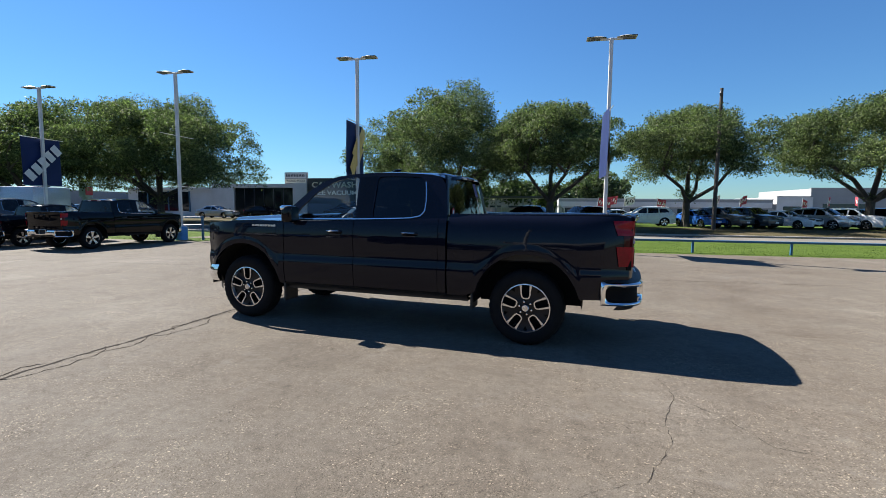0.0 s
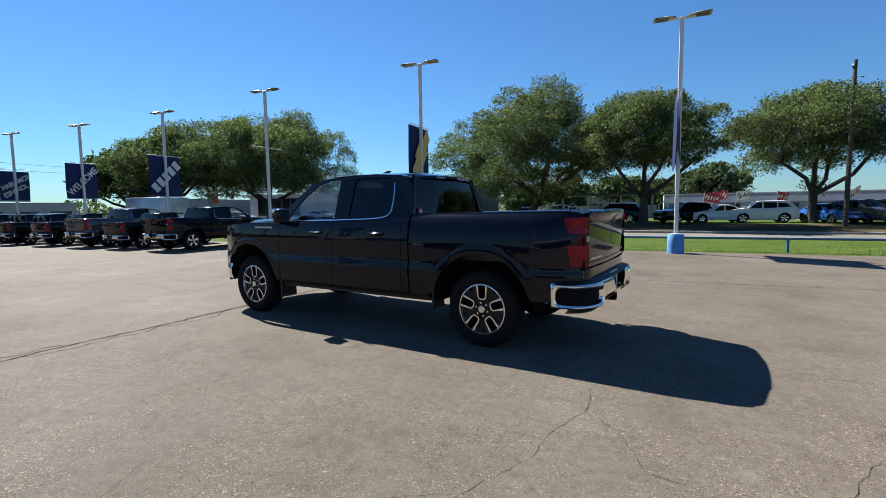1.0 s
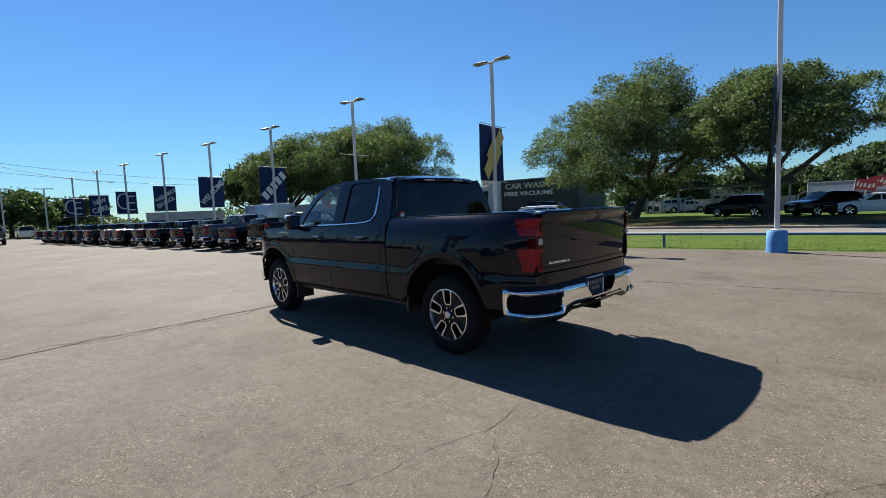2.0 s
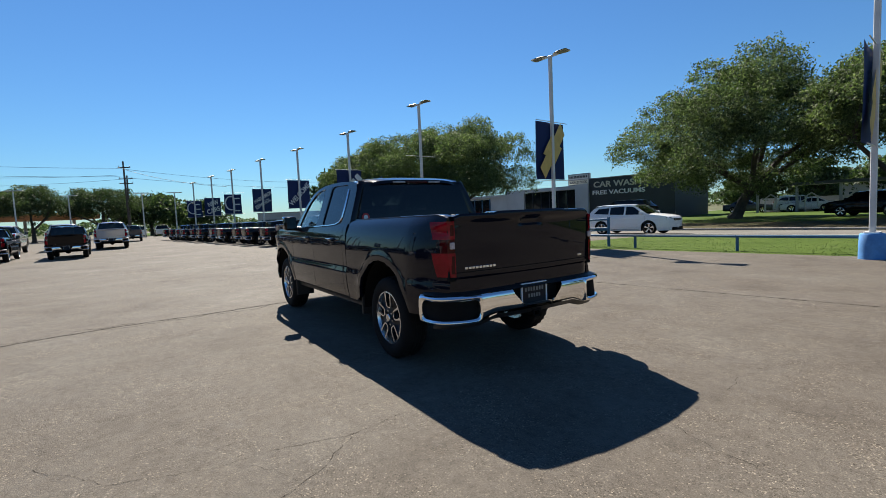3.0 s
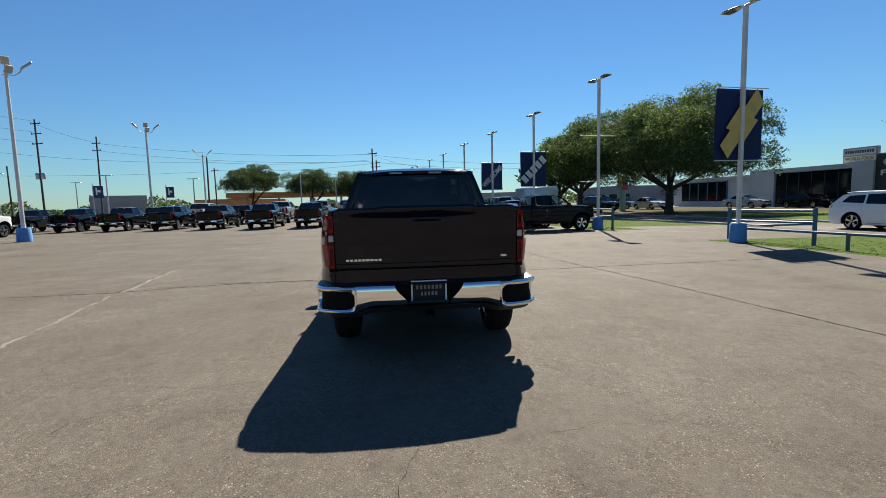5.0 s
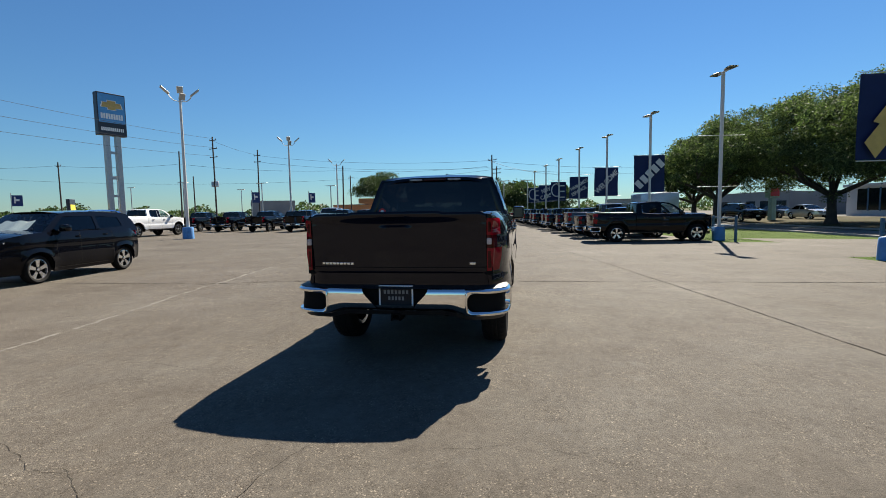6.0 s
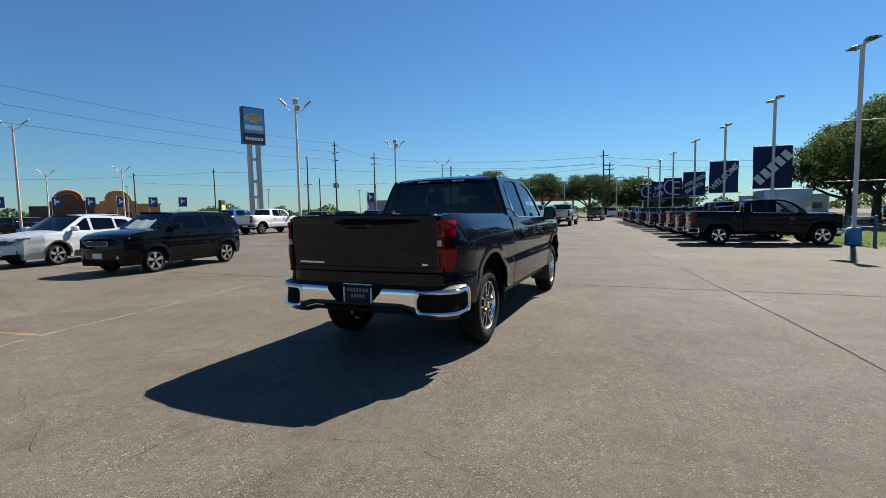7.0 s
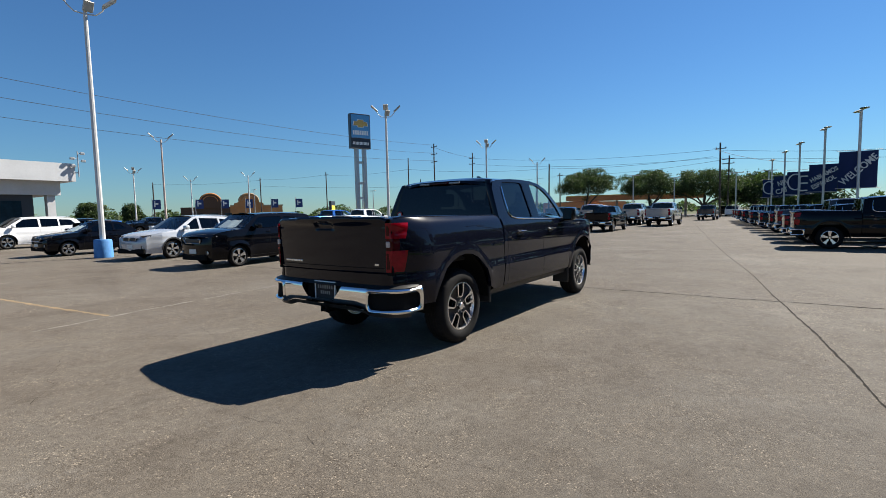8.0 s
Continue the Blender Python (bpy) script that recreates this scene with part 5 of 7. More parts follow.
    box(bm, (s["screen"][0][0] - 0.55, -hw * 0.8, 0.6), (s["screen"][0][0] - 0.05, hw * 0.8, belt(s["screen"][0][0]) - 0.02), 0.05)
    part("dashboard", bm, "trim", T)
    if s.get("shade"):
        bm = bmesh.new()
        a, b = s["screen"]
        sheet(bm, lambda u, v: (a[0] - 0.05 + (b[0] - a[0]) * (0.10 + 0.52 * u) + 0.05 * (1 - (v * 2 - 1) ** 2), (v * 1.45 - 0.95) * hw * (0.72 - 0.12 * u), a[1] + (b[1] - a[1]) * (0.10 + 0.52 * u) + 0.015 * math.sin(v * 14)), 4, 16)
        part("sunshade", bm, "signwhite", T, "white folding sunshade behind the windscreen")
    if s.get("clad"):
        for sd in (1, -1):
            for h in (0, wb):
                bm = bmesh.new()
                sheet(bm, lambda u, v: (h + (ra - 0.004 + 0.05 * v) * math.cos(math.pi * u), sd * (yf(h + ra * math.cos(math.pi * u), rr + ra * math.sin(math.pi * u)) + 0.008), rr + (ra - 0.004 + 0.05 * v) * math.sin(math.pi * u)), 18, 1)
                part("arch_trim", bm, "plastic", T)
    return T


def lines(length, base, half, wheel, height, kind, rear=0.85):
    """Side lines of a common car by its kind."""
    x0, x1 = -rear, length - rear
    b = {"box": 0.70, "suv": 0.66, "saloon": 0.67}[kind] * height
    hood = b - 0.03
    if kind == "box":      # tall upright hatchback
        sc, bk, rl = [(x1 - 1.02, b), (x1 - 1.62, height - 0.06)], [(x0 + 0.10, b), (x0 + 0.30, height - 0.07)], None
        gl = [(x0 + 0.03, b - 0.06), (x0 + 0.10, height - 0.30), (x0 + 0.24, height - 0.09), (x0 + 0.45, height - 0.045), (0.8, height - 0.02), (x1 - 1.80, height - 0.03), (x1 - 1.60, height - 0.08), (x1 - 1.0, b - 0.05)]
        wins = [[(x0 + 0.56, b + 0.07), (0.72, b + 0.035), (0.72, height - 0.13), (x0 + 0.62, height - 0.17)], [(0.82, b + 0.03), (x1 - 1.24, b), (x1 - 1.68, height - 0.13), (0.82, height - 0.12)]]
        top = [(x0, b), (x1 - 1.0, b), (x1 - 0.50, b - 0.035), (x1 - 0.20, b - 0.09), (x1 - 0.06, b - 0.15), (x1, b - 0.22)]
    elif kind == "suv":
        sc, bk = [(x1 - 1.12, b), (x1 - 1.95, height - 0.06)], [(x0 + 0.10, b), (x0 + 0.62, height - 0.12)]
        gl = [(x0 + 0.06, b - 0.05), (x0 + 0.50, height - 0.17), (x0 + 0.8, height - 0.08), (1.3, height - 0.02), (x1 - 2.15, height - 0.03), (x1 - 1.93, height - 0.08), (x1 - 1.07, b - 0.05)]
        wins = [[(x0 + 0.52, b + 0.10), (0.42, b + 0.05), (0.42, height - 0.16), (x0 + 0.80, height - 0.20)], [(0.50, b + 0.03), (1.36, b + 0.01), (1.36, height - 0.11), (0.50, height - 0.14)],
                [(1.46, b + 0.01), (x1 - 1.36, b), (x1 - 2.0, height - 0.14), (1.46, height - 0.11)]]
        top = [(x0, b - 0.05), (x0 + 0.25, b), (x1 - 1.1, b), (x1 - 0.5, hood - 0.04), (x1 - 0.18, hood - 0.10), (x1 - 0.05, hood - 0.16), (x1, hood - 0.24)]
    else:                  # saloon
        sc, bk = [(x1 - 1.45, b), (x1 - 2.2, height - 0.05)], [(x0 + 0.70, b + 0.02), (x0 + 1.45, height - 0.07)]
        gl = [(x0 + 0.60, b - 0.04), (x0 + 1.35, height - 0.10), (x0 + 1.6, height - 0.04), (1.2, height - 0.02), (x1 - 2.3, height - 0.04), (x1 - 1.4, b - 0.04)]
        wins = [[(x0 + 1.0, b + 0.05), (1.05, b + 0.02), (1.05, height - 0.10), (x0 + 1.5, height - 0.12)], [(1.13, b + 0.02), (x1 - 1.75, b), (x1 - 2.28, height - 0.12), (1.13, height - 0.10)]]
        top = [(x0, b - 0.04), (x0 + 0.6, b), (x1 - 1.4, b), (x1 - 0.3, hood - 0.10), (x1, hood - 0.24)]
    rl = [(bk[1][0] - 0.06, height - 0.075), (bk[1][0] + 0.3, height - 0.035), ((bk[1][0] + sc[1][0]) / 2, height - 0.02), (sc[1][0], height - 0.055)]
    return dict(base=base, half=half, wheel=wheel, tail=x0, nose=x1, belt=[(x0, b), (x1, b - 0.04)], deck=top, glass=gl, windows=wins, roof=height, roofline=rl, screen=sc, back=bk,
                doors=(0.55, 1.40), seams=(0.40, 1.42, x1 - 1.28) if kind != "saloon" else (0.55, 1.10, x1 - 1.5), mirror=x1 - 1.45, lamp_z=0.60 * b + 0.10, tail_z=b - 0.22, tail_h=0.20)

# ---- vehicles in place ----
make_truck("pickup_truck", "dark ash metallic crew cab pickup with chrome bumpers, parked alone", pose(-0.90, 6.10, 0, 0, 0, 180), "navy", True)

# row of new pickups nosed up to the street verge
def truck_row():
    protos = {}
    colours = ["black", "black", "grey", "black", "black", "black", "black", "grey", "black", "black", "black", "grey", "black", "black"]
    words = {"black": "black crew cab pickup parked nose to the verge", "silver": "silver crew cab pickup parked in the row", "grey": "grey crew cab pickup parked in the row",
             "red": "dark red crew cab pickup parked in the row", "white": "white crew cab pickup parked in the row", "blue": "bright blue crew cab pickup parked across the lot"}
    rnd = random.Random(4)
    for k, c in enumerate(colours):
        x, y = -17.2 - 2.80 * k * 0.991, 11.2 - 2.80 * k * 0.134
        m = pose(x + rnd.uniform(-0.08, 0.08), y + rnd.uniform(-0.15, 0.15), 0, 0, 0, 95 + rnd.uniform(-1, 1)) @ Matrix.Scale(0.87, 4)
        if c in protos:
            copy_thing(protos[c], m)
        else:
            protos[c] = make_truck("pickup_truck", words[c], m, c, False, "pickups along the verge")
    # second block of stock facing away
    spots = [(-33.0, -21.6, 181, "black"), (-32.2, -17.8, 181, "black"), (-31.4, -14.1, 181, "black"), (-30.85, -10.45, 182, "black"), (-29.9, -6.9, 182, "black"), (-28.4, -3.2, 182, "black"), (-27.9, 0.05, 182, "black"), (-38.2, 1.6, 180, "silver"),
             (-37.8, -14.9, 181, "black"), (-38.0, -11.3, 181, "silver"), (-38.0, -7.7, 182, "black"), (-38.5, -4.5, 182, "silver"), (-40.8, -1.4, 182, "silver"), (-46.0, -1.5, 181, "black"), (-46.0, -6.5, 181, "white"),
             (-56.0, 2.8, 180, "grey"), (-23.6, -19.4, 179, "white"), (-19.5, -42.5, 6, "black"), (-23.0, -22.6, 180, "blue")]
    for x, y, a, c in spots:
        if c in protos:
            copy_thing(protos[c], pose(x, y, 0, 0, 0, a))
        else:
            protos[c] = make_truck("pickup_truck", words[c], pose(x, y, 0, 0, 0, a), c, False, "pickups along the verge")


truck_row()
boxy_lines = lines(4.01, 2.57, 0.90, 0.32, 1.61, "box", 0.64)
make_car("hatchback", "black boxy hatchback with silver wheels, facing the lot", "car", pose(-6.80, -4.43, 0, 0, 0, 6), dict(boxy_lines, shade=True, lamp="lamp_clear"), "black")
compact_lines = lines(4.45, 2.67, 0.92, 0.345, 1.60, "suv", 0.86)
make_car("crossover", "white and silver compact crossover with dark alloy wheels", "car", pose(-7.2, -9.95, 0, 0, 0, 12), dict(compact_lines, clad=True), "pearl")
small_lines = lines(3.62, 2.30, 0.83, 0.305, 1.50, "suv", 0.62)
make_car("hatchback", "black small rounded hatchback beside the lamp pole", "car", pose(-5.44, -15.71, 0, 0, 0, 8), dict(small_lines, shade=True), "black")
big = lines(5.1, 2.95, 0.99, 0.38, 1.78, "suv", 0.98)
make_car("large_suv", "large white sport utility wagon", "car", pose(-6.1, -26.0, 0, 0, 0, 8), big, "white")
street_lines = lines(4.93, 2.82, 0.98, 0.375, 1.71, "suv", 1.05)
make_car("crossover", "white crossover on the street", "car", pose(-14.85, 27.0, -0.22, 0, 0, 8), street_lines, "white")
grass_lines = lines(5.35, 3.07, 1.02, 0.40, 1.92, "suv", 1.18)
make_car("large_suv", "black sport utility wagon on the far grass", "car", pose(-22.6, 41.6, 0, 0, 0, 184), grass_lines, "black")

# ---- lamp posts along the verge ----
def lamp_post(x, y, height=7.15, banner=None, turn=0.0, ring_z=(4.75, 2.5)):
    L = thing("lamp_post", "white steel lamp post with twin flat heads on a blue base", "street lamp", pose(x, y, 0, 0, 0, math.degrees(ROAD_ANGLE) + turn), "lamp posts along the verge")
    bm = bmesh.new()
    lathe(bm, [(0.0, 0.58), (0.21, 0.58), (0.23, 0.55), (0.24, 0.3), (0.245, 0.0)], 24, "z")
    part("base", bm, "bluebase", L, "blue painted concrete base")
    bm = bmesh.new()
    box(bm, (-0.14, -0.14, 0.58), (0.14, 0.14, 0.61), 0.005)
    part("base_flange", bm, "pole", L)
    bm = bmesh.new()
    box(bm, (-0.058, -0.058, 0.60), (0.058, 0.058, height), 0.012)
    part("shaft", bm, "pole", L)
    bm = bmesh.new()
    box(bm, (-0.35, -0.03, height - 0.06), (0.35, 0.03, height), 0.006)
    part("cross_arm", bm, "pole", L)
    for s in (-1, 1):
        bm = bmesh.new()
        def hd(u, v):
            return Vector((s * (0.16 + 0.62 * u), (v * 2 - 1) * (0.17 * math.sin(math.pi * min(1, 0.18 + 0.82 * u) * 0.62) + 0.02), height + 0.02 + 0.055 * (1 - (v * 2 - 1) ** 2) * math.sin(math.pi * min(0.95, u + 0.05)) + s * 0))
        sheet(bm, hd, 10, 8)
        sheet(bm, lambda u, v: hd(u, v) * 1 + Vector((0, 0, -0.03 - 2 * (hd(u, v).z - height - 0.02) * 0.5)), 10, 8)
        h = part("lamp_head", bm, "lamphead", L)
        bm = bmesh.new()
        box(bm, (min(s * 0.36, s * 0.72), -0.12, height - 0.028), (max(s * 0.36, s * 0.72), 0.12, height - 0.012), 0.004)
        part("lamp_face", bm, "lampface", h)
    if banner is not None:
        for z in ((4.70, 2.52) if banner == "gold" else (4.40, 2.28) if banner == "rods" else (4.38 - 0.02 * max(0, -24 - x) / 2, 2.30)):
            bm = bmesh.new()
            tube(bm, [(0, -0.95, z), (0, 0.95, z)], 0.014, 6)
            part("banner_rod", bm, "pole", L)
    return L


def banner(x, y, kind, top=4.60, low=2.52, half=0.85, seed=1):
    """Cloth that hangs across the post, square to the street."""
    B = thing("banner", {"plain": "navy vinyl banner with plain pale letter shapes on a lamp post", "gold": "navy vinyl banner with a gold emblem on a lamp post"}.get(kind, "navy vinyl banner with pale grey lettering on a lamp post"), "banner", pose(x, y, 0, 0, 0, math.degrees(ROAD_ANGLE)), "banners on the lamp posts")
    rnd = random.Random(seed)
    ph = rnd.uniform(0, 6)
    wave = lambda yy, z: -0.10 + 0.022 * math.sin(2.2 * yy + 1.3 * z + ph) + 0.03 * (top - z) / (top - low) * math.sin(1.1 * yy + ph)
    bm = bmesh.new()
    sheet(bm, lambda u, v: (wave(-half + 2 * half * u, top + (low - top) * v), -half + 2 * half * u + 0.03 * math.sin(3 * v + ph) * v, top + (low - top) * v), 16, 18)
    part("cloth", bm, "banner", B)
    zc = (top + low) / 2
    face = lambda dz=0.0, ang=0: pose(0.03, 0, zc + dz, 90, 0, 90) @ pose(0, 0, 0, 0, 0, ang)
    if kind == "welcome":
        lettering("WELCOME", 0.50, "letters", B, face(0, 45), width=2.05)
    elif kind == "hablamos":
        lettering("HABLAMOS", 0.40, "letters", B, face(0.24, 30), width=1.6)
        lettering("ESPANOL", 0.40, "letters", B, face(-0.26, 30), width=1.4)
    elif kind == "newcars":
        lettering("NEW", 0.62, "letters", B, face(0.34, 18), width=1.0)
        lettering("CARS", 0.62, "letters", B, face(-0.34, 18), width=1.25)
    else:
        m = face(0, 45 if kind == "plain" else 0)
        bm = bmesh.new()
        if kind == "plain":
            for k in range(5):
                box(bm, (-1.0 + 0.41 * k, -0.24, 0), (-1.0 + 0.41 * k + 0.30, 0.24, 0.006), 0)
        elif kind == "gold":
            out = [(-1.15, -0.25), (-0.5, -0.25), (-0.42, -0.42), (0.52, -0.42), (0.45, -0.25), (1.05, -0.25), (1.2, 0.25), (0.5, 0.25), (0.42, 0.42), (-0.52, 0.42), (-0.45, 0.25), (-1.05, 0.25)]
            co, si = math.cos(radians(50)), math.sin(radians(50))
            bm.faces.new([bm.verts.new(((a * co - b * si) * 0.9, a * si + b * co, -0.02)) for a, b in out])
        else:
            for r0, a0, a1, cx, cy in ((0.48, 60, 300, -0.22, 0.12), (0.0, 0, 0, 0, 0)):
                if r0:
                    pts = [(cx + r0 * math.cos(radians(a)), cy + r0 * 1.25 * math.sin(radians(a)), 0.004) for a in range(a0, a1 + 1, 15)]
                    tube(bm, pts, 0.06, 4)
            for z in (-0.62, -0.05, 0.48):
                box(bm, (-0.05, z, 0), (0.55, z + 0.10, 0.006), 0)
            box(bm, (-0.05, -0.62, 0), (0.10, 0.58, 0.006), 0)
        e = part("emblem", bm, "gold" if kind == "gold" else "letters", B, "gold emblem shape" if kind == "gold" else "pale letter shapes", smooth=False)
        e.matrix_basis = m
    return B


for (x, y), h, b in (((-0.16, 16.9), 7.05, "gold"), ((-9.3, 16.45), 7.12, "gold"), ((-17.3, 15.45), 7.0, None), ((-23.93, 14.3), 6.6, "plain"), ((-30.3, 13.05), 6.42, "welcome"), ((-36.6, 11.9), 6.4, "hablamos"), ((-42.8, 10.7), 6.2, "emblem"), ((-48.5, 9.75), 6.15, "newcars"), ((-54.6, 8.7), 6.0, "emblem")):
    lamp_post(x, y, h, b or "rods")
    if b:
        k = 1.0 if x > -25 else 0.965 if x > -32 else 0.90 if x > -40 else 0.88
        top = 4.68 if b == "gold" else 4.37 - 0.32 * (1 - k) / 0.12
        banner(x, y, b, top, top - (2.12 if b == "gold" else 2.06 * k), 0.88 if b == "gold" else 0.85 * k, seed=int(abs(x)))


# ---- low blue rail between lot and verge ----
def low_rail(u0, u1, s, step=3.05):
    R = thing("guard_rail", "low blue painted steel rail on short posts", "rail", pose(*road(u0, s), 0, 0, math.degrees(ROAD_ANGLE)))
    n = int((u1 - u0) / step)
    for k in range(n + 1):
        bm = bmesh.new()
        box(bm, (k * step - 0.035, -0.035, -0.05), (k * step + 0.035, 0.035, 0.40), 0.008)
        part("post", bm, "bluerail", R)
    for k in range(n):
        bm = bmesh.new()
        box(bm, (k * step - 0.02 if k else -0.1, -0.04, 0.385), ((k + 1) * step - 0.025, 0.04, 0.455), 0.012)
        part("rail", bm, "bluerail", R)


low_rail(-9.4, 42, 0.05)


def gate(u0, u1, s, name="barrier_gate"):
    G = thing(name, "blue pipe gate standing open beside the drive", "gate", pose(*road(u0, s), 0, 0, math.degrees(ROAD_ANGLE)))
    w = u1 - u0
    for x in (0, w):
        bm = bmesh.new()
        tube(bm, [(x, 0, -0.03), (x, 0, 1.05)], 0.055, 10)
        part("post", bm, "bluerail", G)
    for z in (0.95, 0.62):
        bm = bmesh.new()
        tube(bm, [(0, 0, z), (w, 0, z + 0.02)], 0.035, 8)
        part("bar", bm, "bluerail", G)
    bm = bmesh.new()
    tube(bm, [(0.05, 0, 0.42), (w, 0, 0.60)], 0.025, 8)
    part("brace", bm, "bluerail", G)


gate(-10.5, -7.6, 0.55)
gate(-18.3, -16.6, 0.1)

# kerbs
def kerb(name, pts, w=0.16, h=0.13):
    bm = bmesh.new()
    prev = None
    for i, (x, y, z) in enumerate(pts):
        a, b = pts[max(i - 1, 0)], pts[min(i + 1, len(pts) - 1)]
        d = Vector((b[0] - a[0], b[1] - a[1], 0)).normalized()
        q = Vector((-d.y, d.x, 0)) * w / 2
        p = Vector((x, y, z))
        cur = [bm.verts.new(v) for v in (p - q + Vector((0, 0, -0.15)), p - q + Vector((0, 0, h - 0.02)), p - q * 0.75 + Vector((0, 0, h)), p + q + Vector((0, 0, h)), p + q + Vector((0, 0, -0.15)))]
        if prev:
            for k in range(4):
                bm.faces.new((prev[k], cur[k], cur[k + 1], prev[k + 1]))
        prev = cur
    single(name, bm, "kerb", "low concrete kerb along the street", "kerb", kind="structure")


kerb("kerb", [road(u, 9.1, -0.22) for u in (-10.4, 0, 20, 60, 150)])
kerb("kerb", [road(u, 9.1, -0.22) for u in (-16.5, -30, -60, -150)][::-1])
kerb("kerb", [road(u, 14.6, -0.22) for u in (-150, -60, -20, 0, 20, 60, 150)])

# ---- trees ----
def oak(x, y, z, height, spread, seed, leaves=14000, size=0.082, fork=2.0, far=False, trunk=0.30, lean=0.0, low=0.32, group="street oaks", mid=None):
    """A live oak: short trunk, forking limbs and a broad uneven crown of leaf sprays."""
    rnd = random.Random(seed)
    mid = lean if mid is None else mid
    T = thing("oak_tree", "broad live oak with dense green crown on dark limbs", "tree", pose(x, y, z), group)
    bm = bmesh.new()
    tips, segs = [], []
    top = Vector((lean, 0, fork))
    tube(bm, [(0, 0, -0.1), (lean * 0.2, 0.02, 0.35), (lean * 0.55, 0, fork * 0.6), top], [trunk * 1.5, trunk * 1.05, trunk * 0.9, trunk * 0.85], 9)
    def grow(p, d, length, r, level):
        q = p + d * length * 0.5 + Vector((rnd.uniform(-1, 1), rnd.uniform(-1, 1), rnd.uniform(-0.2, 0.5))) * length * 0.10
        e = p + d * length + Vector((rnd.uniform(-1, 1), rnd.uniform(-1, 1), rnd.uniform(-0.4, 0.6))) * length * 0.12
        rel = Vector(((e.x - mid) / (spread * 0.5), e.y / (spread * 0.5), (e.z - height * (low + 1) / 2) / (height * (1 - low) / 2)))
        if rel.length > 0.86:
            tips.append(p)
            return
        if level < (3 if far else 4):
            tube(bm, [p, q, e], [r, r * 0.8, r * 0.62], 6 if level < 2 else 4, cap=False)
        if level >= 2:
            tips.append(q)
        if level >= 3 or (far and level >= 2):
            tips.append(e)
        if level < (3 if far else 4):
            for _ in range(rnd.choice((2, 3, 3)) if level else 3):
                nd = (d + Vector((rnd.gauss(0, 0.55), rnd.gauss(0, 0.55), rnd.gauss(0.04, 0.33)))).normalized()
                grow(e, nd, length * rnd.uniform(0.62, 0.82), r * 0.6, level + 1)
    limbs = 6
    reach = spread * 0.36
    for k in range(limbs):
        a = 2 * math.pi * (k + rnd.uniform(-0.25, 0.25)) / limbs
        up = rnd.uniform(0.35, 1.0)
        grow(top - Vector((0, 0, 0.15)), Vector((math.cos(a), math.sin(a), up)).normalized(), reach * rnd.uniform(0.8, 1.1), trunk * 0.55, 0)
    grow(top, Vector((0.1, 0.05, 1)).normalized(), reach * 0.9, trunk * 0.6, 0)
    part("trunk", bm, "bark", T)
    # keep the tips within a broad dome with a ragged rim
    cz = height * (low + 1) / 2
    out = []
    for p in tips:
        dome = Vector(((p.x - mid) / (spread * 0.5), p.y / (spread * 0.5), (p.z - cz) / (height * (1 - low) / 2)))
        L = dome.length
        if L > 1.0:
            dome *= rnd.uniform(0.78, 1.03) / L
        out.append(Vector((dome.x * spread * 0.5 + mid, dome.y * spread * 0.5, dome.z * height * (1 - low) / 2 + cz)))
    # fill thin parts of the shell
    for _ in range(int(len(out) * 1.1) + 190):
        a, b = rnd.uniform(0, 2 * math.pi), rnd.uniform(-0.92 if low < 0.1 else -0.6, 1)
        r = math.sqrt(max(0, 1 - b * b)) * rnd.uniform(0.3, 1.0)
        bump = 0.86 + 0.16 * noise.noise(Vector((math.cos(a) * 1.7, math.sin(a) * 1.7, b * 1.9 + seed)))
        out.append(Vector((math.cos(a) * r * spread * 0.5 * bump + mid, math.sin(a) * r * spread * 0.5 * bump, cz + b * height * (1 - low) / 2 * bump)))
    g = np.random.RandomState(seed)
    centres = np.array([tuple(c) for c in out])
    share = g.uniform(0.25, 1.75, len(out))
    pick = g.choice(len(out), leaves, p=share / share.sum())
    rad = g.uniform(0.22, 0.5, len(out)) * (spread / 12) ** 0.5 * (1.6 if far else 1)
    pos = centres[pick] + np.clip(g.normal(0, 1, (leaves, 3)), -1.9, 1.9) * rad[pick][:, None] * (1, 1, 0.62)
    # most leaves sit on the shells of rounded billows round the crown
    count = int(20 + spread * 2.0)
    az, el = g.uniform(0, 2 * math.pi, count), g.uniform(-0.75 if low < 0.15 else -0.5, 1, count)
    ring, depth = np.sqrt(1 - el ** 2), g.uniform(0.45, 0.94, count)
    lobes = np.stack([np.cos(az) * ring * depth * spread * 0.5 + mid, np.sin(az) * ring * depth * spread * 0.5, cz + el * depth * height * (1 - low) / 2], 1)
    size_of = g.uniform(0.06, 0.155, count) * spread ** 0.75 * 12 ** 0.25
    m = int(leaves * 0.66)
    which = g.choice(count, m, p=size_of ** 2 / (size_of ** 2).sum())
    ray = g.normal(0, 1, (m, 3))
    ray /= np.linalg.norm(ray, axis=1)[:, None]
    ray[:, 2] = np.where(ray[:, 2] < -0.6, -ray[:, 2], ray[:, 2])
    wob = 1 + 0.22 * np.sin(ray[:, 0] * 7 + which) * np.sin(ray[:, 1] * 8 + which * 2) + 0.10 * np.sin(ray[:, 2] * 13 + which * 3)
    pos[:m] = lobes[which] + ray * (size_of[which] * wob * g.uniform(0.15, 1, m) ** 0.33)[:, None] * (1, 1, 0.72)
    d = g.normal(0, 1, (leaves, 3))
    d /= np.linalg.norm(d, axis=1)[:, None]
    e = np.cross(d, g.normal(0, 1, (leaves, 3)))
    e /= np.linalg.norm(e, axis=1)[:, None] + 1e-6
    sz = (size * g.uniform(0.55, 1.3, leaves))[:, None]
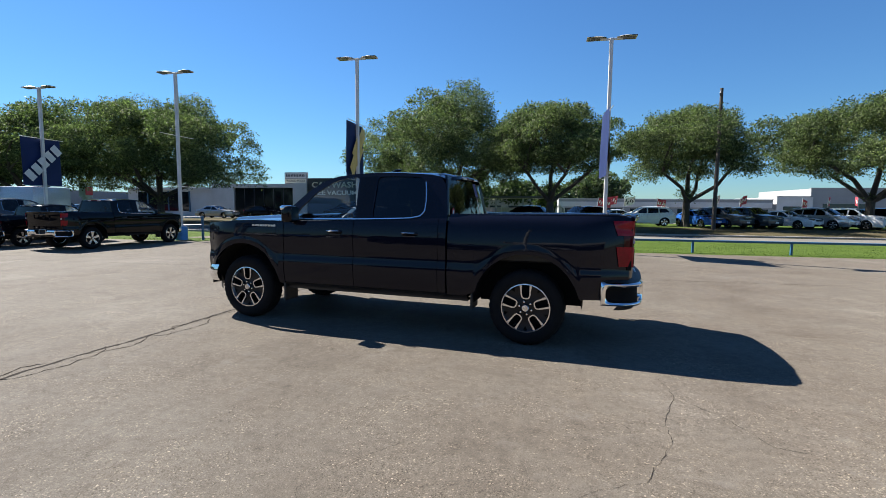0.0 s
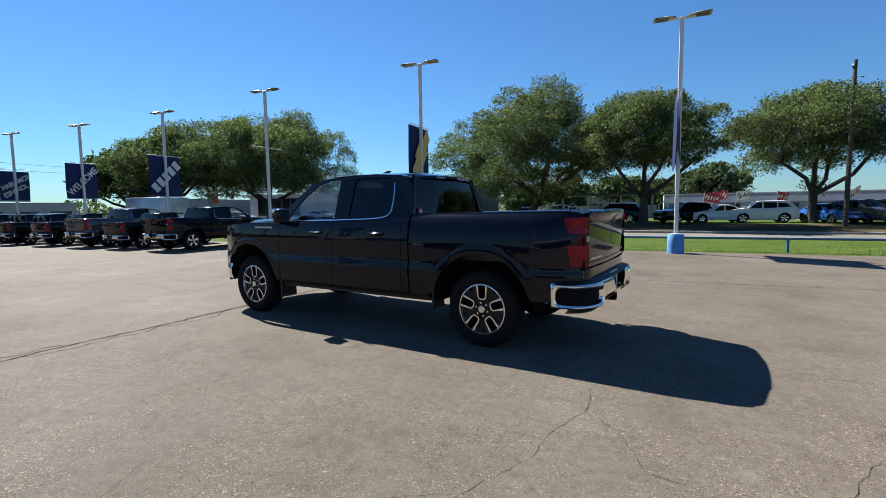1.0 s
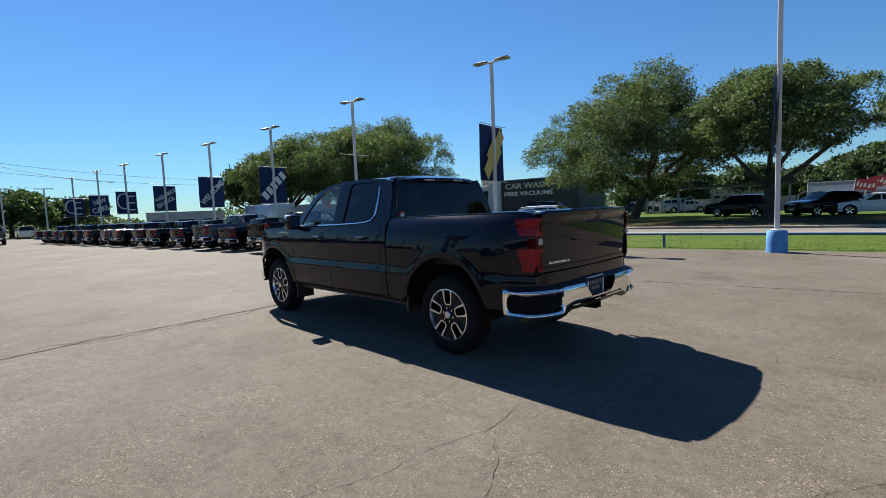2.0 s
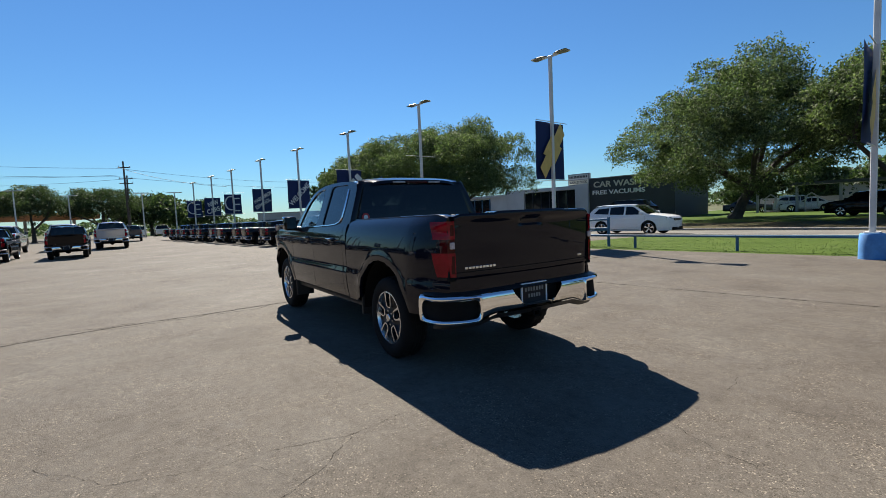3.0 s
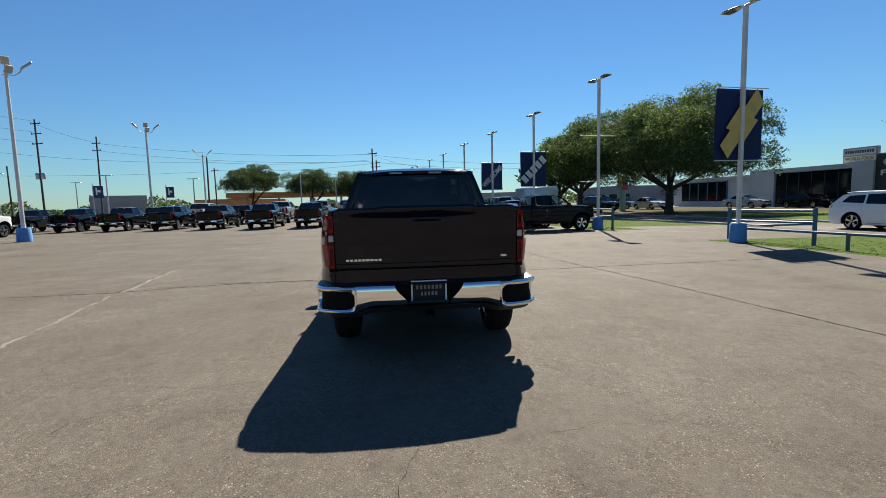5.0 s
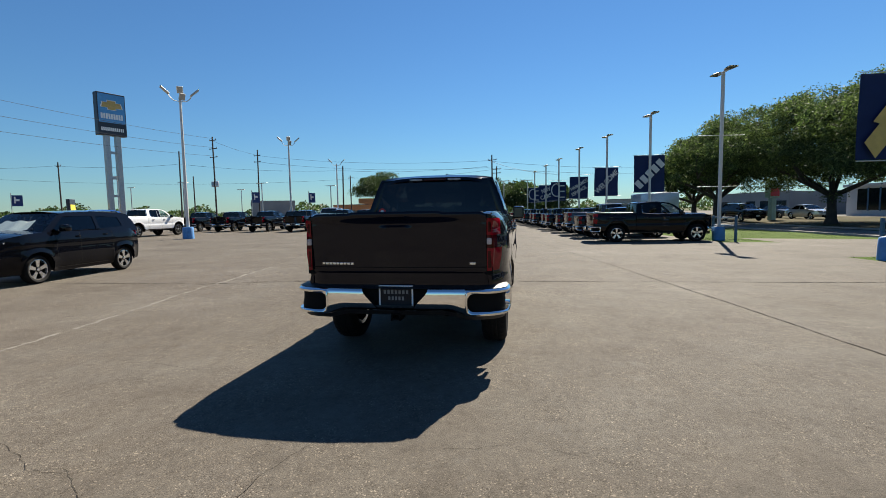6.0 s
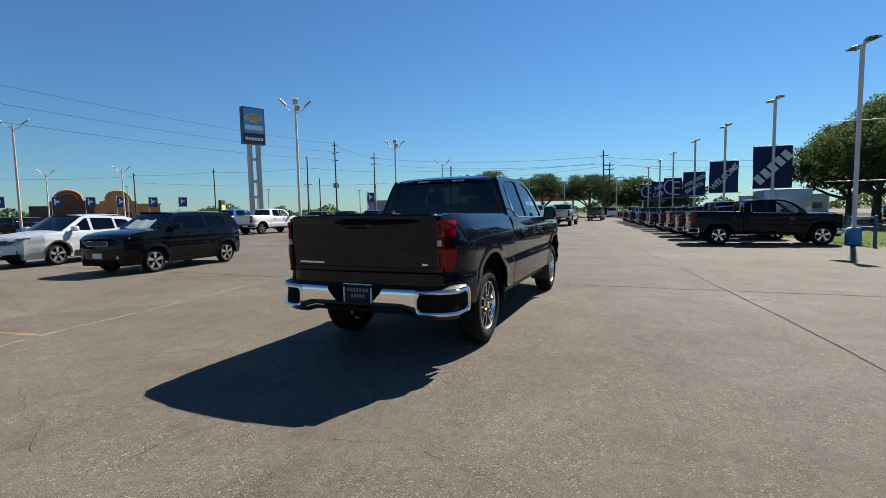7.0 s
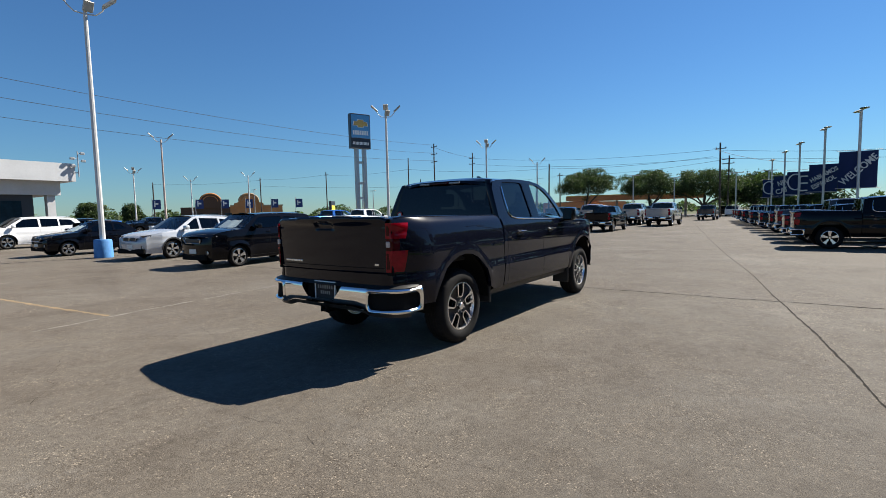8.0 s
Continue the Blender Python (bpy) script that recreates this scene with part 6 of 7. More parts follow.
    verts = np.stack([pos - d * sz, pos + e * sz * 0.42, pos + d * sz, pos - e * sz * 0.42], 1).reshape(-1, 3)
    faces = np.arange(leaves * 4).reshape(-1, 4)
    me = bpy.data.meshes.new("crown")
    me.from_pydata(verts.tolist(), [], faces.tolist())
    me.materials.append(M["leaf_far" if far or group == "far oaks" else "leaf"])
    cr = new("crown", me)
    cr.parent = T
    return T


oak(-4.5, 39.3, 0, 9.9, 11.8, 11, 95000, size=0.095, trunk=0.34, fork=2.1, low=0.27)
oak(-15.3, 43.0, 0, 11.9, 18.5, 12, 150000, size=0.10, lean=1.3, trunk=0.40, fork=2.4, low=0.07, mid=0.1)
oak(6.3, 45.0, 0, 9.9, 12.8, 13, 95000, size=0.095, trunk=0.33, fork=2.2, low=0.26)
oak(19.6, 46.5, 0, 10.4, 15.5, 14, 115000, size=0.098, trunk=0.35, fork=2.3, low=0.24)
oak(-37.0, 31.0, 0, 10.6, 17.8, 15, 160000, size=0.10, trunk=0.34, fork=2.2, low=0.12, mid=-0.7)
oak(-44.5, 25.5, 0, 9.0, 10.5, 16, 80000, size=0.10, trunk=0.32, fork=2.2, low=0.24)
oak(-55.0, 27.0, 0, 8.0, 9.5, 17, 12000, size=0.26, far=True, low=0.2)
oak(-73.5, -16.8, 0, 7.6, 9.4, 21, 34000, size=0.115, low=0.40, trunk=0.26, fork=1.9, group="far oaks")
oak(-80.5, -8.5, 0, 7.4, 9.6, 22, 34000, size=0.115, low=0.34, trunk=0.26, fork=1.8, group="far oaks")
oak(-84.0, -1.0, 0, 7.6, 10.5, 23, 34000, size=0.12, low=0.26, trunk=0.26, fork=1.8, group="far oaks")
oak(-92.0, 5.5, 0, 7.0, 12.0, 24, 8000, size=0.34, far=True, low=0.1, group="far oaks")
oak(-100.0, 13.0, 0, 6.0, 13.0, 25, 7000, size=0.36, far=True, low=0.1, group="far oaks")
oak(-36.0, -118.0, 0, 5.7, 5.6, 26, 14000, size=0.2, far=True, low=0.1, group="far oaks")
oak(-46.0, -122.0, 0, 5.6, 4.8, 27, 14000, size=0.2, far=True, low=0.1, group="far oaks")
oak(-18.0, 95.0, 0, 7.0, 13.0, 28, 7000, size=0.4, far=True, low=0.1, group="far oaks")
oak(-2.0, 92.0, 0, 8.0, 13.0, 29, 7000, size=0.4, far=True, low=0.1, group="far oaks")

oak(-24.2, 85.3, 0, 6.9, 7.0, 31, 7000, size=0.34, far=True, low=0.05, group="far oaks")
oak(-31.5, 83.0, 0, 5.2, 9.0, 32, 7000, size=0.34, far=True, low=0.02, group="far oaks")
oak(-8.5, 84.0, 0, 5.4, 9.0, 33, 7000, size=0.34, far=True, low=0.02, group="far oaks")

def far_woods():
    """Low dark belt of trees round the horizon."""
    g = np.random.RandomState(3)
    n = 60000
    a = g.uniform(radians(20), radians(300), n)
    r = g.uniform(165, 215, n)
    crest = 3.2 + 1.5 * np.sin(a * 23) * np.sin(a * 7 + 1) + 1.0 * np.sin(a * 61) + 0.7 * np.sin(a * 131 + 2)
    z = np.clip(crest, 1.2, 7) * g.uniform(0, 1, n) ** 0.7
    pos = np.stack([r * np.cos(a) - 8, r * np.sin(a) + 10, z], 1)
    d = g.normal(0, 1, (n, 3))
    d /= np.linalg.norm(d, axis=1)[:, None]
    e = np.cross(d, g.normal(0, 1, (n, 3)))
    e /= np.linalg.norm(e, axis=1)[:, None] + 1e-6
    sz = g.uniform(0.28, 0.7, n)[:, None]
    verts = np.stack([pos - d * sz, pos + e * sz * 0.6, pos + d * sz, pos - e * sz * 0.6], 1).reshape(-1, 3)
    me = bpy.data.meshes.new("far_woods")
    me.from_pydata(verts.tolist(), [], np.arange(n * 4).reshape(-1, 4).tolist())
    me.materials.append(M["leaf_far"])
    tagged(new("far_woods", me), "low dark belt of distant trees round the horizon", "trees", kind="stuff")


far_woods()

# ---- buildings ----
def slab(T, name, u0, u1, s0, s1, z0, z1, mat, label="", bevel=0.0):
    bm = bmesh.new()
    box(bm, (u0, s0, z0), (u1, s1, z1), bevel)
    return part(name, bm, mat, T, label, smooth=False)


ROADM = Matrix.Translation(road(0, 0)) @ pose(0, 0, 0, 0, 0, math.degrees(ROAD_ANGLE))


def car_wash():
    T = thing("car_wash", "white and dark clad car wash building with pale lettering", "building", ROADM @ Matrix.Translation((-30.5, 36.3, 0)))
    # dark block with the words
    slab(T, "dark_wall", 0, 10.2, 0, 0.3, 0, 4.8, "slate", "dark metal cladding")
    slab(T, "side_wall", 9.9, 10.2, 0.304, 9, 0, 4.8, "slate")
    slab(T, "flat_roof", 0, 9.896, 0.304, 9, 4.65, 4.8, "greywall")
    slab(T, "coping", -0.05, 10.25, -0.08, 0.34, 4.8, 4.9, "greywall")
    slab(T, "white_pier", -1.85, -0.004, -0.25, 4, 0, 4.3, "stucco")
    # dark glazed front under a white fascia
    slab(T, "fascia", -10.2, -1.854, -0.1, 0.5, 3.75, 4.2, "stucco")
    slab(T, "white_wall", -13.4, -10.204, 0.0, 0.4, 0, 4.2, "stucco")
    slab(T, "front_roof", -13.4, -1.854, 0.504, 9, 3.9, 4.1, "greywall")
    slab(T, "inner_wall", -10.2, -1.854, 2.6, 2.8, 0, 3.74, "slate")
    for k in range(6):
        x = -10.1 + 1.36 * k
        slab(T, "window", x, x + 1.28, 0.22, 0.27, 0.25, 3.70, "showroom_glass", "dark window glass")
        slab(T, "mullion", x + 1.284, x + 1.356, 0.16, 0.32, 0.0, 3.74, "signdark")
    slab(T, "window_base", -10.1, -1.94, 0.20, 0.30, 0.0, 0.245, "signdark")
    # long lower wing
    slab(T, "long_wall", -26.5, -13.404, 0.4, 0.7, 0, 3.7, "stucco")
    slab(T, "long_roof", -26.8, -13.404, 0.704, 9, 3.5, 3.7, "greywall")
    slab(T, "roof_edge", -26.8, -13.41, 0.1, 0.396, 3.45, 3.78, "stucco")
    for k in range(5):
        f = slab(T, "window", -24.9 + 1.6 * k, -23.5 + 1.6 * k, 0.35, 0.396, 0.7, 3.2, "showroom_glass")
        slab(f, "window_frame", -23.496 + 1.6 * k, -23.304 + 1.6 * k, 0.32, 0.392, 0.6, 3.3, "bluerail")
    lettering("CAR WASH", 0.95, "cream", T, pose(3.6, -0.02, 4.05, 90, 0, 0), depth=0.05, width=5.9)
    lettering("FREE VACUUMS", 0.70, "signwhite", T, pose(3.7, -0.02, 3.1, 90, 0, 0), depth=0.05, width=6.5)


car_wash()


def vacuum_bays():
    T = thing("vacuum_bays", "dark flat canopy over car wash vacuum bays with pale panels", "canopy", ROADM @ Matrix.Translation((-15.5, 44, 0)))
    slab(T, "canopy_roof", 0, 15, 0, 3.5, 2.72, 3.0, "slate", "dark flat canopy")
    slab(T, "back_wall", 0, 15, 3.1, 3.3, 0, 1.5, "stucco")
    for k in range(5):
        slab(T, "post", 0.4 + 3.5 * k, 0.62 + 3.5 * k, 0.3, 0.52, 0, 2.716, "greywall")
        bm = bmesh.new()
        tube(bm, [(1.2 + 3.5 * k, 0.5, 0), (1.2 + 3.5 * k, 0.5, 1.5), (1.7 + 3.5 * k, 0.5, 1.9), (2.2 + 3.5 * k, 0.5, 1.5), (2.2 + 3.5 * k, 0.5, 0.4)], 0.09, 6)
        part("vacuum_hose", bm, "steel", T)


vacuum_bays()


def roof_sign():
    T = thing("pole_sign", "white box sign on posts behind the car wash", "sign", ROADM @ Matrix.Translation((-34.0, 37.2, 0)))
    slab(T, "post", 0.4, 0.55, 0, 0.2, 0, 4.3, "steel")
    slab(T, "post", 2.45, 2.6, 0, 0.2, 0, 4.3, "steel")
    slab(T, "sign_box", 0, 3.0, -0.1, 0.3, 4.25, 5.68, "greywall")
    slab(T, "upper_panel", 0.1, 2.9, -0.13, -0.104, 4.98, 5.58, "stucco")
    slab(T, "lower_panel", 0.1, 2.9, -0.13, -0.104, 4.34, 4.88, "cream")
    lettering("WORLD FOOD", 0.42, "signdark", T, pose(1.5, -0.135, 4.61, 90, 0, 0), depth=0.004, width=2.55)
    for k in range(12):
        slab(T, "sign_bar", 0.22 + 0.215 * k, 0.37 + 0.215 * k, -0.14, -0.131, 5.14, 5.42, "signdark")


roof_sign()


def block(name, label, u, s, w, d, h, mat, roofmat="greywall", windows=0, doors=0, band=None, angle=None, frame=ROADM):
    T = thing(name, label, "building", frame @ Matrix.Translation((u, s, 0)) @ pose(0, 0, 0, 0, 0, angle or 0))
    slab(T, "front_wall", 0, w, 0, 0.25, 0, h, mat)
    slab(T, "back_wall", 0, w, d - 0.25, d, 0, h, mat)
    slab(T, "side_wall", 0, 0.25, 0.254, d - 0.254, 0, h, mat)
    slab(T, "side_wall", w - 0.25, w, 0.254, d - 0.254, 0, h, mat)
    slab(T, "roof", 0.254, w - 0.254, 0.254, d - 0.254, h - 0.5, h - 0.3, roofmat)
    slab(T, "coping", -0.06, w + 0.06, -0.06, 0.31, h, h + 0.12, roofmat)
    if band:
        slab(T, "fascia_band", 0.1, w - 0.1, -0.10, -0.004, h - 1.1, h - 0.35, band)
    for k in range(windows):
        x = (k + 0.5) * w / windows
        f = slab(T, "window", x - w / windows * 0.32, x + w / windows * 0.32, -0.03, 0.02, 0.9, min(h - 1.3, 2.4), "window_blue")
        slab(f, "sill", x - w / windows * 0.34, x + w / windows * 0.34, -0.12, -0.034, 0.82, 0.9, "greywall")
    return T


block("shop", "long pale retail building behind the far car lot", 0.5, 56, 29, 14, 2.85, "greywall", "stucco", 9, band="stucco")
block("warehouse", "large beige block building behind the far lot", 30.0, 56, 4.4, 16, 3.3, "stucco", "greywall", 1)
block("warehouse", "grey block building behind the far lot", 34.6, 57, 34, 16, 4.5, "greywall", "greywall", 4)
block("shop", "low white building far beyond the trees", -16.0, 75, 14, 12, 3.2, "stucco", "greywall", 4)
block("shop", "low grey shop beyond the street", -66, 46, 12, 10, 2.7, "greywall", "greywall", 5)
block("shop", "low pale shop beyond the street", -84, 36, 18, 10, 3.4, "greywall", "greywall", 5)
WEST = pose(0, 0, 0)
block("shop", "long low beige building beyond the row of pickups", -95.4, 23.7, 12.6, 10, 3.1, "beige", "greywall", 3, angle=73.6, frame=WEST)
block("metal_shed", "grey metal shed far across the lot", -97, -55, 9.5, 9, 4.3, "greywall", "greywall", 3, angle=30, frame=WEST, band="slate")
block("shop", "long low brown shop far across the lot", -104, -38, 16, 10, 3.2, "orange", "roofing", 4, angle=70, frame=WEST)


def fuel_canopy():
    T = thing("fuel_canopy", "orange edged fuel station canopy far off", "canopy", pose(-92, -14, 0, 0, 0, 100))
    slab(T, "roof_edge", -12, 12, -4, 4, 3.2, 4.1, "orange", "orange fascia")
    slab(T, "roof_top", -11.9, 11.9, -3.9, 3.9, 4.104, 4.2, "yellowsign")
    for x in (-9, -3, 3, 9):
        slab(T, "column", x - 0.2, x + 0.2, -0.2, 0.2, 0, 3.2, "stucco")


fuel_canopy()


def mission():
    T = thing("mission_building", "terracotta building with round mission gables far off", "building", pose(-62.5, -125.2, 0, 0, 0, 150))
    slab(T, "front_wall", -3, 9.6, -0.3, 0, 0, 4.6, "darkbrown")
    slab(T, "front_wall", 9.604, 24, -0.5, 0, 0, 5.0, "orange")
    slab(T, "side_wall", 23.7, 24, 0.004, 14, 0, 5.0, "orange")
    slab(T, "roof", -3, 23.696, 0.004, 14, 4.0, 4.2, "roofing")
    slab(T, "coping", 9.604, 24.2, -0.62, -0.504, 4.75, 5.1, "tan")
    for cx, mt, trim in ((4.6, "darkbrown", "orange"), (14.7, "orange", "tan")):
        bm = bmesh.new()
        pts = [(cx - 4.0, 4.4), (cx + 4.0, 4.4), (cx + 4.0, 5.6), (cx + 2.9, 5.9)] + [(cx + 2.7 * math.cos(a), 6.2 + 2.2 * math.sin(a)) for a in np.linspace(0.1, math.pi - 0.1, 12)] + [(cx - 2.9, 5.9), (cx - 4.0, 5.6)]
        plate(bm, pts, [], lambda x, z: -0.66, 0)
        g = bmesh.ops.extrude_face_region(bm, geom=bm.faces[:])
        for v in g["geom"]:
            if isinstance(v, bmesh.types.BMVert):
                v.co.y += 0.9
        part("gable", bm, mt, T, smooth=False)
        for r, w in ((2.7, 0.22), (1.9, 0.12)):
            bm = bmesh.new()
            tube(bm, [(cx + r * math.cos(a), -0.70, 6.2 + r * 0.82 * math.sin(a)) for a in np.linspace(0.0, math.pi, 14)], w, 6)
            part("gable_moulding", bm, trim, T)
    for k in range(6):
        slab(T, "window", 0.7 + 3.7 * k, 2.6 + 3.7 * k, -0.56, -0.504, 0.9, 2.8, "window_blue")


mission()


def showroom():
    """White dealership hall with a deep flat canopy at the south end of the lot."""
    T = thing("showroom", "white dealership hall with a deep flat roof edge", "building", pose(-9.2, -33.4, 0, 0, 0, 5))
    slab(T, "roof_fascia", 0, 30, -14, 0, 4.45, 5.78, "stucco", "white roof fascia")
    slab(T, "upper_wall", 0.7, 30, -13.5, -0.9, 3.45, 4.446, "stucco")
    slab(T, "dark_bay", 2.3, 30, -13.2, -1.2, 0, 3.446, "slate")
    slab(T, "corner_pier", 1.0, 1.5, -1.6, -1.1, 0, 3.446, "stucco")
    for k in range(5):
        slab(T, "window", 3 + 4.4 * k, 6.8 + 4.4 * k, -1.196, -1.14, 0.3, 3.0, "window_blue")


showroom()


def camera_mast():
    T = thing("camera_mast", "white cluster of lot cameras on a roof corner mast", "camera", pose(-9.35, -33.2, 5.7))
    bm = bmesh.new()
    tube(bm, [(0, 0, -0.9), (0, 0, 1.0)], 0.04, 8)
    tube(bm, [(0, 0, -0.6), (0.3, -0.2, -0.6)], 0.04, 6)
    part("mast", bm, "steel", T)
    for k, (x, z) in enumerate(((-0.3, 0.85), (0.35, 0.45), (-0.35, 0.3), (0.3, -0.1))):
        bm = bmesh.new()
        tube(bm, [(0, 0, z), (x, 0, z)], 0.02, 6)
        box(bm, (x - 0.14, -0.08, z - 0.09), (x + 0.14, 0.10, z + 0.09), 0.03)
        part("camera_head", bm, "steel", T)


camera_mast()


# ---- flood light poles ----
def flood_pole(x, y, height, turn=0, heads=4, mat="pole", base=True):
    L = thing("flood_pole", "tall painted steel pole with angled flood lights", "street lamp", pose(x, y, 0, 0, 0, turn), "flood light poles")
    if base:
        bm = bmesh.new()
        lathe(bm, [(0.0, 0.72), (0.29, 0.72), (0.31, 0.68), (0.33, 0.0)], 20, "z")
        part("base", bm, "bluebase", L)
    bm = bmesh.new()
    box(bm, (-0.10, -0.10, 0.70), (0.10, 0.10, 0.74), 0.004)
    tube(bm, [(0, 0, 0.0 if not base else 0.7), (0, 0, height * 0.6), (0, 0, height)], [0.105, 0.085, 0.07], 10)
    part("shaft", bm, mat, L)
    for s in (-1, 1):
        bm = bmesh.new()
        tube(bm, [(0, 0, height - 0.25), (s * 0.34, 0, height - 0.22), (s * 0.55, 0, height - 0.02), (s * 0.66, 0, height + 0.20)], 0.025, 6)
        part("arm", bm, mat, L)
    for s in (-1, 1):
        bm = bmesh.new()
        box(bm, (-0.30, -0.20, -0.045), (0.30, 0.20, 0.045), 0.02, m=pose(s * 0.80, 0, height + 0.34, 0, -42 * s, 0))
        part("flood_head", bm, "lamphead", L)
    if heads > 2:
        for k, (dx, dz) in enumerate(((0.0, 0.42), (0.10, 0.02))):
            bm = bmesh.new()
            box(bm, (-0.17, -0.06, -0.20), (0.17, 0.06, 0.20), 0.02, m=pose(dx, -0.12, height + dz, 25, 0, 30 * k - 10))
            part("flood_head", bm, "lamphead", L)
    return L


flood_pole(-21.8, -13.25, 8.6, 133)
flood_pole(-39.1, -15.3, 8.3, 121)
flood_pole(-53.8, -16.4, 7.75, 115, 2)
flood_pole(-3.68, -12.0, 9.65, 168, 4, "pole")
flood_pole(-17.4, -38.0, 9.0, 157, 2, "rustpole")
flood_pole(-38.5, -58.0, 8.0, 148, 2)
flood_pole(-36.0, -71.0, 8.0, 154, 2)
flood_pole(-24.0, -62.0, 8.0, 160, 4)


def tee_lamp(x, y, h, turn):
    L = thing("tee_lamp", "thin grey lamp pole with a flat twin head", "street lamp", pose(x, y, 0, 0, 0, turn), "far lamp poles")
    bm = bmesh.new()
    tube(bm, [(0, 0, 0), (0, 0, h)], [0.10, 0.07], 8)
    part("shaft", bm, "steel", L)
    bm = bmesh.new()
    box(bm, (-0.95, -0.15, h), (0.95, 0.15, h + 0.09), 0.03)
    part("lamp_head", bm, "lamphead", L)


for x, y, h in ((-64, -33, 6.2), (-72, -25, 6.0), (-70, -8.5, 6.3), (-76, -4.0, 6.0), (-74, 4.2, 6.1), (-60, -55, 7.6), (-70, -62, 6.5), (-58, -42, 6.2), (-85, -50, 6.5), (-72, 8, 6), (-52, -78, 7)):
    tee_lamp(x, y, h, 80)


# ---- utility poles and wires ----
def utility_pole(x, y, h, arms=(), transformers=0, turn=0, lean=0.0, r=0.15):
    P = thing("utility_pole", "dark weathered timber utility pole with cross arms", "utility pole", pose(x, y, 0, 0, 0, turn), "utility poles")
    bm = bmesh.new()
    tube(bm, [(0, 0, -0.2), (lean, 0, h)], [r, r * 0.7], 8)
    part("pole", bm, "wood", P)
    for z, w in arms:
        bm = bmesh.new()
        box(bm, (-w, -0.05, z - 0.06), (w, 0.05, z + 0.06), 0.01)
        part("cross_arm", bm, "wood", P)
        for s in (-1, 1):
            bm = bmesh.new()
            lathe(bm, [(0.0, z + 0.26), (0.05, z + 0.24), (0.04, z + 0.16), (0.06, z + 0.1), (0.03, z + 0.06)], 8, "z")
            i = part("insulator", bm, "steel", P)
            i.location = (s * w * 0.9, 0, 0)
    for k in range(transformers):
        bm = bmesh.new()
        lathe(bm, [(0.0, 1.0), (0.28, 0.95), (0.30, 0.9), (0.30, 0.1), (0.0, 0.05)], 14, "z")
        t = part("transformer", bm, "steel", P)
        t.location = ((-0.5, 0.5, 0.0)[k], (0, 0, 0.5)[k], h * 0.42)
    return P


POLES = [(-68.8, -44.4, 14.6, ((14.0, 0.9), (12.6, 1.0), (11.2, 1.0)), 2), (-81.2, -43.8, 13.9, ((12.8, 0.9), (11.6, 0.9)), 0), (-71.8, 2.5, 10.2, ((9.4, 0.7),), 0), (-82.0, 2.5, 9.3, ((8.8, 0.9), (8.1, 0.9)), 0),
         (-68.0, -74.6, 11.3, ((10.6, 0.9),), 0), (-70.0, -52.0, 12.6, (), 0), (-60, -88, 10.5, ((10, 0.8),), 0), (-40, -95, 9, ((8.5, 0.8),), 0), (-84, -60, 9.5, (), 0), (-75, -24, 9.6, (), 0), (-95, -30, 9.5, ((9, 0.8),), 0), (7.35, 39.3, 10.2, ((9.7, 0.35),), 0)]
for k, (x, y, h, arms, tr) in enumerate(POLES):
    utility_pole(x, y, h, arms, tr, turn=70, lean=0.15 if k % 2 else -0.1)


def wires():
    runs = [((25, -38.4, 14.5), (-68.8, -44.4, 14.3)), ((25, -38.4, 12.9), (-68.8, -44.4, 12.8)), ((25, -38.4, 11.3), (-68.8, -44.4, 11.4)), ((-68.8, -44.4, 13.9), (-81.2, -43.8, 12.9)), ((-81.2, -43.8, 12.8), (-71.8, 1.6, 9.3)),
            ((-81.2, -43.8, 11.6), (-71.8, 1.6, 8.2)), ((-71.8, 1.6, 9.3), (-90, 40, 9.0)), ((-71.8, 1.6, 9.5), (-49.0, 11.2, 5.2)), ((-71.8, 1.6, 8.2), (-88, 42, 8.0)), ((-68, -74.6, 10.6), (-70, -52, 10.4)), ((-70, -52, 10.4), (-75, -24, 8.8)), ((-75, -24, 8.8), (-71.8, 1.6, 8.4)),
            ((-60, -88, 10), (-68, -74.6, 10.7)), ((-60, -88, 8.6), (-95, -30, 8.8)), ((-40, -95, 8.6), (-60, -88, 9.9)), ((-95, -30, 9), (-82, 2.5, 8.8))]
    for a, b in runs:
        a, b = Vector(a), Vector(b)
        bm = bmesh.new()
        sag = (b - a).length * 0.018
        tube(bm, [a.lerp(b, t) - Vector((0, 0, sag * 4 * t * (1 - t))) for t in np.linspace(0, 1, 18)], 0.022, 4)
        single("power_line", bm, "wire", "thin black overhead power line between poles", "cable", group="overhead lines")


wires()


